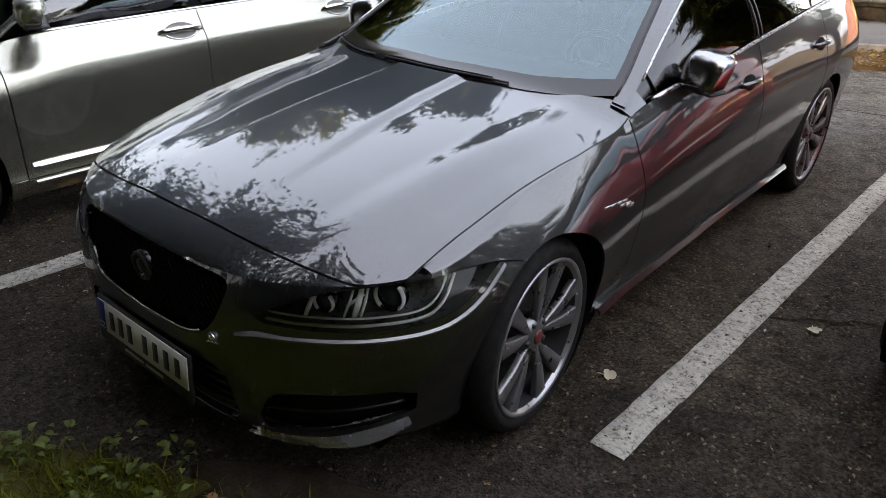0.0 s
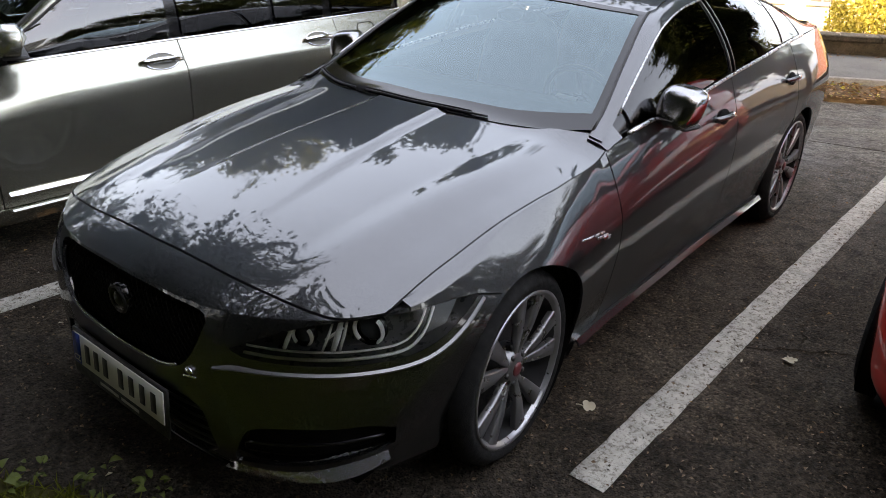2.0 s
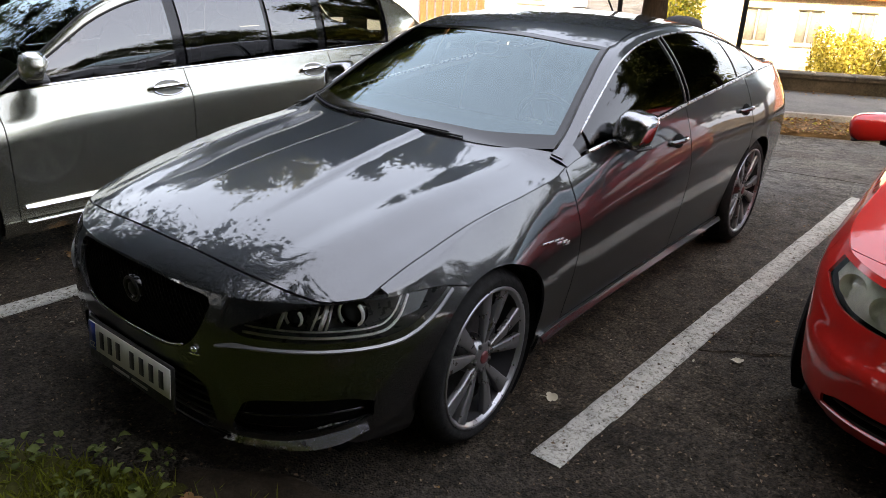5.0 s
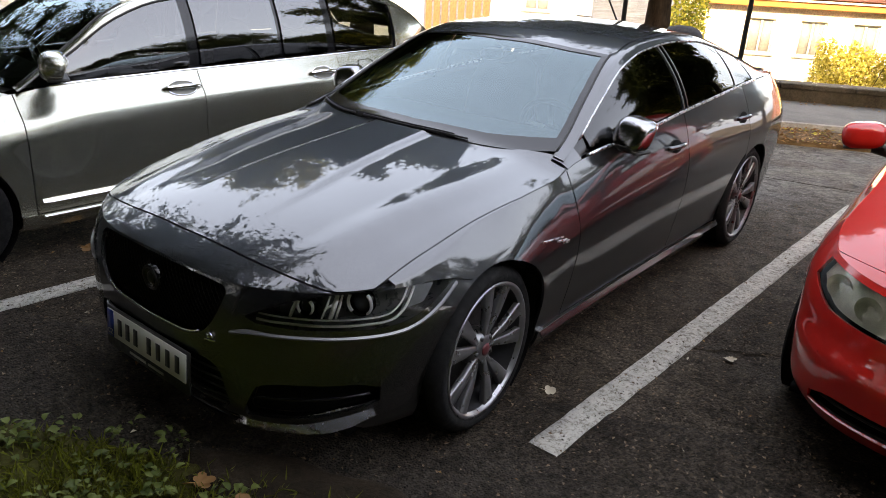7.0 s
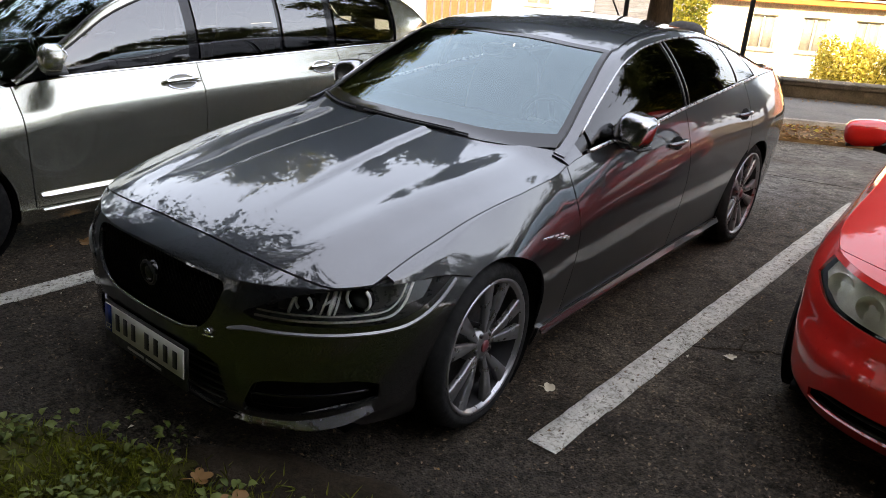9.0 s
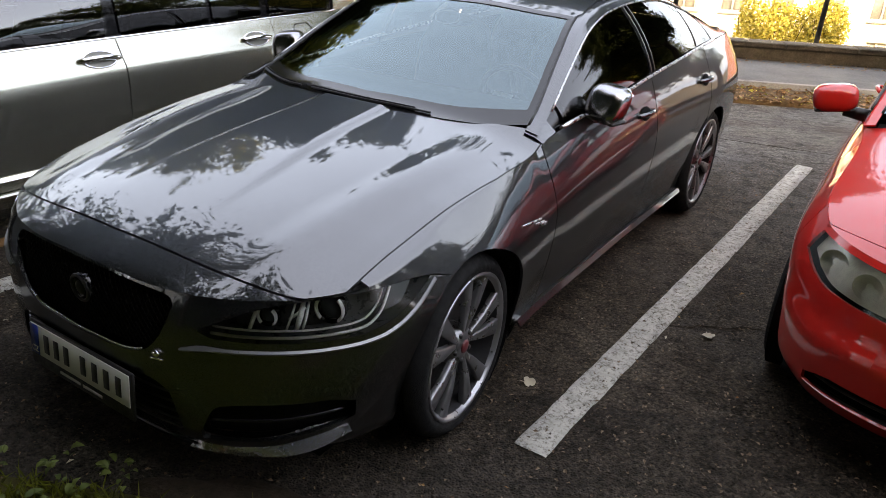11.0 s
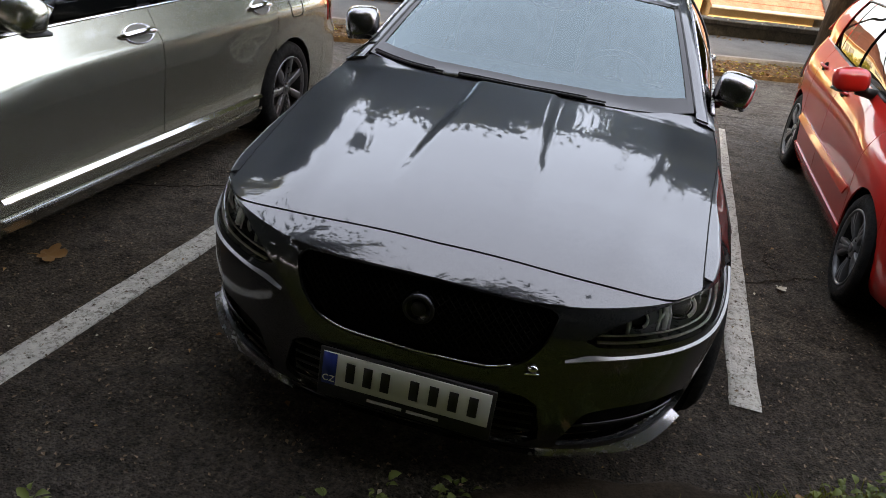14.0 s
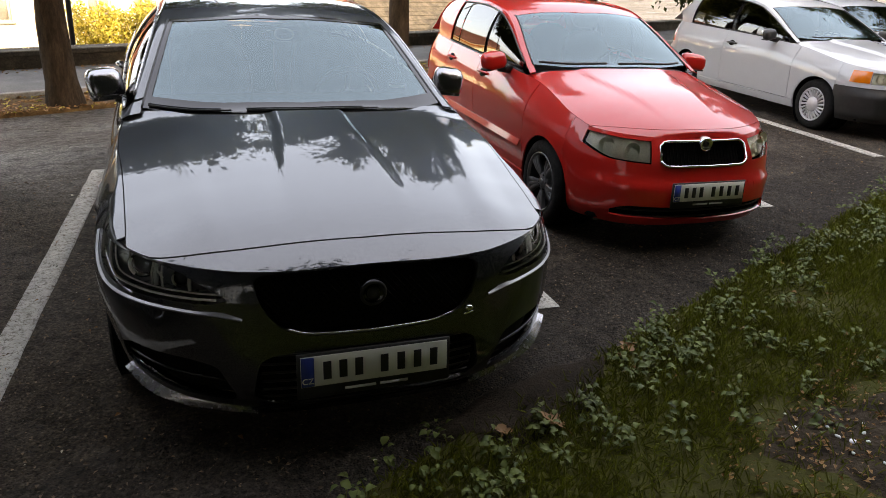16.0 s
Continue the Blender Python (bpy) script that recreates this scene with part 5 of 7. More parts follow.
def estate():
    """The champagne silver estate car."""
    return simple_car("estate_car", "champagne silver estate car with chrome sill strips in a bay", PAINT_SILVER, dict(
        plan=[(0, -0.93), (0.3, -0.91), (0.55, -0.82), (0.74, -0.62), (0.83, -0.35), (0.865, 0.0), (0.878, 0.8), (0.88, 1.8), (0.88, 2.6), (0.87, 3.2), (0.82, 3.65), (0.68, 3.86), (0.35, 3.95), (0, 3.97)],
        top=[("x0", 0.70), ("x0.5", 0.73), (-0.4, 0.815), (0, 0.91), (0.35, 0.962), (0.7, 1.00), (1.2, 1.015), (2.0, 1.03), (2.9, 1.045), (3.5, 1.05), ("X0", 1.04)],
        tuck=[("x0", 0.02), (-0.4, 0.06), (0.3, 0.11), (0.8, 0.075), (2.0, 0.065), (3.0, 0.075), ("X0", 0.03)],
        front=[(0, 0.06), (0.12, 0.01), (0.4, 0.0), (0.7, 0.03), (1, 0.09)], rear=[(0, 0.06), (0.15, 0.0), (0.5, 0.01), (0.6, 0.05), (1, 0.09)],
        side=[(0, 0.075), (0.10, 0.04), (0.3, 0.028), (0.5, 0.018), (0.70, 0.006), (0.80, 0.0), (0.818, 0.0), (0.84, 0.007), (0.90, 0.022), (1, 0.036)],
        crown=[(-0.85, 0.72), (-0.6, 0.84), (-0.2, 0.945), (0.18, 1.0), (0.28, 1.02), (0.6, 1.20), (1.0, 1.43), (1.3, 1.535), (1.8, 1.585), (2.7, 1.575), (3.3, 1.51), (3.65, 1.36), (3.92, 1.06)],
        rail=[(0.34, 0.755, 0.965), (0.65, 0.705, 1.15), (1.0, 0.645, 1.375), (1.3, 0.615, 1.475), (1.9, 0.605, 1.53), (2.7, 0.60, 1.51), (3.3, 0.60, 1.425), (3.65, 0.62, 1.28), (3.92, 0.66, 1.05)],
        low=0.19, corner=("x0.5", -0.2, 3.2, "X0.6"), hub=0.325, tyre=0.325, base=2.85, arch=0.36, half=0.885, front_axle=-0.11,
        lamp=("x0.50", -0.30, (("x0.50", 0.62), (-0.6, 0.63), (-0.30, 0.72)), (("x0.50", 0.70), (-0.6, 0.75), (-0.30, 0.765))),
        grille=("x0.42", (("x0", 0.58), ("x0.42", 0.62)), (("x0", 0.69), ("x0.42", 0.68))), badge_z=0.64,
        gap=lambda q: -0.80 + 0.28 * q ** 2.4, cowl=lambda q: 0.17 + 0.15 * q ** 2.2, ridge=0.35,
        doors=(0.335, 1.45, 2.64, 3.40), handles=((1.31, 0.918), (2.46, 0.925)), handle_mat=CHROME, handle_w=0.26, rim=0.222, wheel="slab",
        mouldings=((0.358, 0.374, 0.37, 2.46, CHROME, "sill_moulding"), (0.270, 0.277, 0.37, 2.45, CHROME, "sill_trim")), fuel_flap=(2.92, 0.905), tail=(3.50, "X0.50", 0.72, 1.0), mirror=(0.955, 0.50, 1.135), mirror_size=(0.115, 0.075, 0.066),
        house=dict(ws=curve((0, 0.20), (0.5, 0.23), (1, 0.38)), wt=curve((0, 1.02), (1, 1.10)), roof=(1.11, 3.40, 3.86), band=(0.36, 3.90), pillars=(0.54, 3.45), pane_glass=GLASS_CLEAR,
                   panes=((0.58, 1.42, 0, 0), (1.50, 2.13, 0, 0), (2.17, 2.58, 0, 0), (2.66, 3.28, 0, 0)), quarter=((3.32, 3.92),), qv=lambda y: 1.0, belt=(0.54, 3.32), belt_trim=CHROME),
        cabin=(0.4, 3.4, 0.50, (1.30, 2.20), -0.36)))


def hatchback():
    """The red hatchback."""
    return simple_car("red_hatchback", "bright red small hatchback with chrome-framed grille, parked in a bay", PAINT_RED, dict(
        plan=[(0, -0.79), (0.25, -0.775), (0.48, -0.71), (0.66, -0.56), (0.76, -0.36), (0.805, 0.0), (0.815, 0.8), (0.822, 1.6), (0.82, 2.4), (0.80, 2.75), (0.72, 3.02), (0.5, 3.14), (0, 3.17)],
        top=[("x0", 0.745), ("x0.4", 0.752), (-0.45, 0.772), (-0.2, 0.825), (0.1, 0.890), (0.5, 0.955), (0.9, 0.985), (1.6, 1.0), (2.4, 1.02), (2.9, 1.03), ("X0", 1.02)],
        tuck=[("x0", 0.02), (-0.4, 0.05), (0.3, 0.10), (0.7, 0.07), (1.6, 0.06), (2.6, 0.07), ("X0", 0.03)],
        front=[(0, 0.05), (0.12, 0.005), (0.45, 0.0), (0.55, 0.03), (0.75, 0.05), (1, 0.10)], rear=[(0, 0.05), (0.15, 0.0), (0.45, 0.0), (0.55, 0.05), (1, 0.10)],
        side=[(0, 0.06), (0.10, 0.03), (0.3, 0.015), (0.5, 0.005), (0.66, 0.0), (0.76, 0.0), (1, 0.018)],
        crown=[(-0.70, 0.772), (-0.5, 0.850), (-0.2, 0.928), (0.3, 1.005), (0.45, 1.04), (0.75, 1.20), (1.1, 1.365), (1.35, 1.435), (1.8, 1.462), (2.4, 1.44), (2.75, 1.36), (2.95, 1.20), (3.10, 1.03)],
        rail=[(0.45, 0.72, 0.965), (0.75, 0.68, 1.12), (1.1, 0.62, 1.295), (1.35, 0.595, 1.375), (1.8, 0.575, 1.41), (2.4, 0.575, 1.39), (2.75, 0.59, 1.31), (2.95, 0.62, 1.17), (3.1, 0.66, 1.03)],
        low=0.20, corner=("x0.45", -0.15, 2.6, "X0.6"), hub=0.30, tyre=0.30, base=2.465, arch=0.325, half=0.825,
        lamp=("x0.395", -0.40, (("x0.395", 0.598), (-0.6, 0.612), (-0.40, 0.680)), (("x0.395", 0.728), (-0.6, 0.740), (-0.40, 0.755))),
        grille=("x0.335", (("x0", 0.585), ("x0.29", 0.588), ("x0.335", 0.62)), (("x0", 0.732), ("x0.29", 0.73), ("x0.335", 0.705))), badge_z=0.715, grille_ribs=26, frame_w=0.0085,
        intake=("x0.60", (("x0", 0.245), ("x0.60", 0.265)), (("x0", 0.33), ("x0.5", 0.335), ("x0.60", 0.30))), intake_z=0.265,
        gap=lambda q: -0.635 + 0.275 * q ** 2.2, ridge_h=0.009, cowl=lambda q: 0.37 + 0.16 * q ** 2.2, ridge=0.36, plate=(-0.806, 0.435),
        doors=(0.33, 1.36, 2.15, 2.72), handles=((1.22, 0.875), (2.02, 0.895)), handle_mat=PAINT_RED, rim=0.205, wheel="triple",
        mouldings=((0.475, 0.520, 0.36, 2.12, PAINT_RED, "side_moulding"),), tail=(2.74, "X0.50", 0.70, 0.95), mirror=(0.89, 0.78, 1.03), mirror_size=(0.10, 0.07, 0.064),
        house=dict(ws=curve((0, 0.42), (0.5, 0.45), (1, 0.56)), wt=curve((0, 1.10), (1, 1.16)), roof=(1.17, 2.72, 3.04), band=(0.48, 3.08), pillars=(0.60, 2.70), pane_glass=GLASS_CLEAR,
                   panes=((0.62, 1.33, 0, 0), (1.40, 2.02, 0, 0), (2.05, 2.22, 0, 0)), quarter=((2.26, 3.08),), qv=lambda y: 1.0, belt=(0.60, 2.26), belt_trim=BLACK),
        wipers=((-0.62, -0.12), (-0.02, 0.56)), cabin=(0.5, 2.6, 0.62, (1.35, 2.10), 0.34, 1.3, 0.30, 0.62)))


def compact(name, label, paint, bumper, clear=True):
    """An older three-door car with black bumpers."""
    return simple_car(name, label, paint, dict(
        plan=[(0, -0.80), (0.3, -0.785), (0.56, -0.70), (0.72, -0.50), (0.79, -0.25), (0.82, 0.1), (0.835, 1.0), (0.84, 1.8), (0.83, 2.5), (0.79, 2.95), (0.68, 3.15), (0.4, 3.24), (0, 3.26)],
        top=[("x0", 0.74), ("x0.5", 0.745), (-0.4, 0.775), (0, 0.835), (0.5, 0.90), (1.0, 0.93), (2.0, 0.95), (2.8, 0.96), ("X0", 0.95)],
        tuck=[("x0", 0.02), (-0.3, 0.05), (0.4, 0.09), (0.8, 0.06), (2.6, 0.06), ("X0", 0.03)],
        front=[(0, 0.05), (0.12, 0.0), (0.5, 0.0), (0.6, 0.04), (1, 0.09)], rear=[(0, 0.05), (0.15, 0.0), (0.5, 0.0), (0.6, 0.05), (1, 0.10)],
        side=[(0, 0.06), (0.10, 0.03), (0.3, 0.012), (0.5, 0.004), (0.66, 0.0), (0.76, 0.0), (1, 0.02)],
        crown=[(-0.72, 0.76), (-0.4, 0.85), (0, 0.91), (0.45, 0.965), (0.8, 1.13), (1.15, 1.29), (1.4, 1.375), (1.8, 1.415), (2.4, 1.40), (2.8, 1.31), (3.05, 1.12), (3.2, 0.97)],
        rail=[(0.5, 0.72, 0.91), (0.8, 0.68, 1.06), (1.15, 0.625, 1.23), (1.4, 0.60, 1.32), (1.8, 0.585, 1.365), (2.4, 0.585, 1.35), (2.8, 0.60, 1.26), (3.05, 0.63, 1.08), (3.2, 0.66, 0.96)],
        low=0.19, corner=("x0.5", -0.15, 2.8, "X0.6"), hub=0.285, tyre=0.285, base=2.52, arch=0.32, half=0.835, bumper_paint=bumper,
        lamp=("x0.44", "x0.66", (("x0.44", 0.60), ("x0.66", 0.605)), (("x0.44", 0.715), ("x0.66", 0.725))), indicator=("x0.665", -0.40, 0.61, 0.735),
        gap=lambda q: -0.68 + 0.28 * q ** 2.4, cowl=lambda q: 0.42 + 0.15 * q ** 2.2, ridge=0.30, sill_paint=paint,
        doors=(0.42, 1.72, 1.72, 2.80), handles=((1.56, 0.80),), handle_mat=BLACK, rim=0.185, wheel="cover",
        mouldings=(), tail=(2.9, "X0.50", 0.68, 0.88), mirror=(0.91, 0.80, 0.985), mirror_paint=BLACK, mirror_size=(0.095, 0.06, 0.062),
        house=dict(ws=curve((0, 0.46), (0.5, 0.49), (1, 0.60)), wt=curve((0, 1.16), (1, 1.22)), roof=(1.23, 2.78, 3.12), band=(0.52, 3.18), pillars=(0.66, 2.72), pane_glass=GLASS_CLEAR,
                   panes=((0.68, 1.66, 0, 0), (1.74, 2.58, 0, 0)), quarter=((2.62, 3.18),), qv=lambda y: 1.0, belt=(0.66, 2.62), belt_trim=BLACK),
        wipers=((-0.5, 0.0),), cabin=(0.5, 2.7, 0.66, (1.40, 2.25), 0.34, 1.3, 0.28, 0.64)))


# ---- ground and setting ----
ALONG, ACROSS = Vector((0.9026, 0.4305, 0)), Vector((-0.4305, 0.9026, 0))   # along the kerbs, and away from the lawn


def kerbwise(p, q, z=0.0):
    return ALONG * p + ACROSS * q + Vector((0, 0, z))


KERB_TURN = Matrix(((ALONG.x, ACROSS.x, 0, 0), (ALONG.y, ACROSS.y, 0, 0), (0, 0, 1, 0), (0, 0, 0, 1)))


TERRACE = -0.363   # the road lies a little lower than the bays


def ground_height(q):
    return TERRACE * smooth(3.3, 7.2, q) - 2.3 * smooth(11.5, 15.0, q)


bm = bmesh.new()
qs = [-3000, -400, -60, -20, -8, -4, -2, 0, 2, 3.3, 3.7, 4.2, 4.7, 5.2, 5.7, 6.2, 6.7, 7.2, 9, 11.2, 11.5, 12.2, 13, 14, 15, 18, 22, 40, 90, 400, 3000]
ps = [-3000, -400, -90, -40, -20, -10, -5, 0, 5, 10, 20, 40, 90, 400, 3000]
add_grid(bm, [[kerbwise(p, q, ground_height(q)) for q in qs] for p in ps])
bmesh.ops.recalc_face_normals(bm, faces=bm.faces)
if bm.faces[:][0].normal.z < 0:
    bmesh.ops.reverse_faces(bm, faces=bm.faces)
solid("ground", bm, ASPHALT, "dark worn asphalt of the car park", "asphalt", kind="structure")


def slab(name, label, category, material, p0, p1, q0, q1, z, edge=0.0, n=60, wob=0.0, wob_far=0.0, foot=0.0):
    """A raised strip between two lines along the kerbs, with ragged edges if wanted."""
    bm = bmesh.new()
    rows = []
    for i in range(n + 1):
        p = p0 + (p1 - p0) * i / n
        a = q0 + wob * noise.noise((p * 1.7, 3.1, 0)) + wob * 0.5 * noise.noise((p * 5.3, 8.0, 0))
        c = q1 + wob_far * noise.noise((p * 1.3, 9.1, 0)) + wob_far * 0.5 * noise.noise((p * 4.3, 1.0, 0))
        rows.append([kerbwise(p, a, foot - 0.05), kerbwise(p, a + edge, foot + z)] + [kerbwise(p, a + edge + (c - a - 2 * edge) * k / 6, foot + z) for k in range(1, 6)] + [kerbwise(p, c - edge, foot + z), kerbwise(p, c, foot - 0.05)])
    add_grid(bm, rows)
    bmesh.ops.recalc_face_normals(bm, faces=bm.faces)
    return solid(name, bm, material, label, category, kind="structure")


slab("lawn", "patchy lawn edge with weeds beside the car park", "lawn", SOIL, -40, 50, -11.5, -0.93, 0.03, 0.05, 300, 0.16)
# The strip's dark tone paints the shade that lies ahead of the cars
slab("shade_strip", "strip of asphalt along the lawn edge, darkened to give the cars' shade", "asphalt", SHADE_ASPHALT, -9, 6.0, -1.2, -0.16, 0.004, 0.02, 200, 0.1, 0.16, 0.0)
slab("planting_strip", "leaf-strewn earth strip with trees behind the bays", "planting strip", LITTER, -40, 50, 7.32, 8.255, 0.06, 0.07, 120, 0.08, 0, TERRACE)
slab("kerb", "pale stone kerb along the road", "kerb", KERB, -40, 50, 8.255, 8.41, 0.12, 0.018, 40, 0, 0, TERRACE)
slab("road", "light grey road behind the planting strip", "road", PAVING, -40, 50, 8.41, 11.0, 0.014, 0.01, 40, 0, 0, TERRACE)

# parapet of coping stones along the drop
pw = thing("parapet", "low dark stone parapet wall with leaves on top", "wall", KERB_TURN.copy(), kind="structure")
bm = box((90, 0.36, 0.66), Matrix.Translation((5, 11.19, TERRACE - 0.115)), 0.012)
part("wall_body", bm, PARAPET, pw)
stone = box((1.17, 0.43, 0.09), Matrix(), 0.014)
stone = finish("coping_stone", stone, PARAPET)
for i in range(60):
    ob = new("coping_stone", stone)
    ob.parent = pw
    ob.matrix_basis = pose(-30 + i * 1.185, 11.19 + 0.006 * math.sin(i * 3.7), TERRACE + 0.261 + 0.004 * math.sin(i * 2.3), 0.5 * math.sin(i), 0, 0.4 * math.sin(i * 1.7))

# painted bay lines
for k, (x, y0, y1, slant) in enumerate(((1.165, 0.010, 4.38, 0.036), (-1.445, -1.30, 3.1, 0.062), (-3.90, -2.5, 1.9, 0.05), (3.65, 1.20, 5.5, 0.036), (6.10, 2.35, 6.8, 0.036), (8.6, 3.5, 8.0, 0.036))):
    bm = bmesh.new()
    n = 90
    rows = []
    for i in range(n + 1):
        y = y0 + (y1 - y0) * i / n
        w = 0.063 + 0.005 * noise.noise((y * 7, k, 0)) + 0.003 * noise.noise((y * 31, k, 5))
        c = 0.004 * noise.noise((y * 1.1, k, 7)) + slant * (y - y0)
        rows.append([Vector((x + c - w, y, 0.0)), Vector((x + c - w + 0.003, y, 0.008)), Vector((x + c + w - 0.003, y, 0.008)), Vector((x + c + w, y, 0.0))])
    add_grid(bm, rows)
    bmesh.ops.recalc_face_normals(bm, faces=bm.faces)
    solid("bay_line", bm, LINE_PAINT, "worn white painted parking bay line on asphalt", "road marking", group="bay lines", kind="structure")

# cracks in the asphalt beside the red car and across the lane
for k, (x0, y0, x1, y1, w) in enumerate(((1.27, 1.20, 1.72, 1.50, 0.016), (1.45, 1.34, 1.40, 1.75, 0.008), (0.30, 4.70, 1.60, 4.95, 0.012), (-2.2, 0.55, -1.5, 0.95, 0.008))):
    bm = bmesh.new()
    rows = []
    for i in range(41):
        u = i / 40
        p, n = Vector((x0 + (x1 - x0) * u, y0 + (y1 - y0) * u, 0.0035)), Vector((y0 - y1, x1 - x0, 0)).normalized()
        p += n * (0.05 * noise.noise((u * 3, k, 1)) + 0.02 * noise.noise((u * 13, k, 2)))
        h = w * (0.25 + abs(noise.noise((u * 9, k, 4)))) * math.sin(math.pi * min(1, u + 0.04)) + 0.001
        rows.append([p - n * h, p - Vector((0, 0, 0.003)), p + n * h])
    add_grid(bm, rows)
    solid("asphalt_crack", bm, VERGE, "dark crumbling crack in the worn asphalt", "crack", group="cracks", kind="structure")

# ---- the cars ----
saloon = sedan()
wagon = estate()
wagon.matrix_basis = pose(-2.655, -0.75, 0, 0, 0, -2.07) @ Matrix.Scale(0.955, 4)
red = hatchback()
red.matrix_basis = pose(2.468, 1.255, 0, 0, 0, -1.4) @ Matrix.Scale(0.965, 4)
old = compact("white_hatchback", "white older three-door car with black bumpers, parked beyond an empty bay", PAINT_WHITE, BLACK)
old.matrix_basis = pose(7.20, 3.62, 0, 0, 0, -2.0)
far_car = compact("silver_hatchback", "pale silver older car parked beside the white one", PAINT_SILVER2, PAINT_SILVER2)
far_car.matrix_basis = pose(10.1, 5.35, 0, 0, 0, -2.0) @ Matrix.Scale(0.97, 4)

# ---- leaves, trees, hedges ----
rng = np.random.default_rng(7)


def leaf_mesh(name, centres, dirs, ups, lengths, widths, material, fold=0.25):
    """Many small leaves, each folded along its midrib and tapered at both ends."""
    n = len(centres)
    side = np.cross(dirs, ups)
    side /= np.linalg.norm(side, axis=1)[:, None] + 1e-9
    up = np.cross(side, dirs)
    L, W = lengths[:, None], widths[:, None]
    v = np.empty((n, 4, 3))
    v[:, 0] = centres
    v[:, 1] = centres + dirs * L * 0.45 + side * W * 0.5 + up * W * fold
    v[:, 2] = centres + dirs * L * 0.45 - side * W * 0.5 + up * W * fold
    v[:, 3] = centres + dirs * L - up * L * 0.12
    base = np.arange(n)[:, None] * 4
    f = np.stack([base + np.array([0, 1, 3]), base + np.array([0, 3, 2])], 1).reshape(-1, 3)
    me = bpy.data.meshes.new(name)
    me.from_pydata(v.reshape(-1, 3).tolist(), [], f.tolist())
    me.materials.append(material)
    return me


def broad_leaf_mesh(name, centres, dirs, ups, lengths, widths, material):
    """Many oval, toothed leaves folded along the midrib and drooping at the tip."""
    prof = ((0.0, 0.05), (0.16, 0.62), (0.30, 0.86), (0.36, 0.80), (0.52, 1.0), (0.58, 0.90), (0.76, 0.62), (0.82, 0.50), (1.0, 0.0))
    n, m = len(centres), len(prof)
    side = np.cross(dirs, ups)
    side /= np.linalg.norm(side, axis=1)[:, None] + 1e-9
    up = np.cross(side, dirs)
    L, W = lengths[:, None], widths[:, None]
    v = np.empty((n, m, 3, 3))
    for i, (a, w) in enumerate(prof):
        mid = centres + dirs * L * a + up * L * (0.16 * math.sin(a * 2.6) - 0.22 * a * a)
        for j, sg in enumerate((-1, 0, 1)):
            v[:, i, j] = mid + side * W * 0.5 * w * sg + up * W * 0.22 * w * abs(sg)
    base = (np.arange(n) * m * 3)[:, None, None]
    quad = np.array([[i * 3 + j, i * 3 + j + 1, i * 3 + j + 4, i * 3 + j + 3] for i in range(m - 1) for j in range(2)])
    f = (base + quad[None]).reshape(-1, 4)
    me = bpy.data.meshes.new(name)
    me.from_pydata(v.reshape(-1, 3).tolist(), [], f.tolist())
    me.polygons.foreach_set("use_smooth", [True] * len(me.polygons))
    me.materials.append(material)
    return me


def unit(a):
    return a / (np.linalg.norm(a, axis=1)[:, None] + 1e-9)


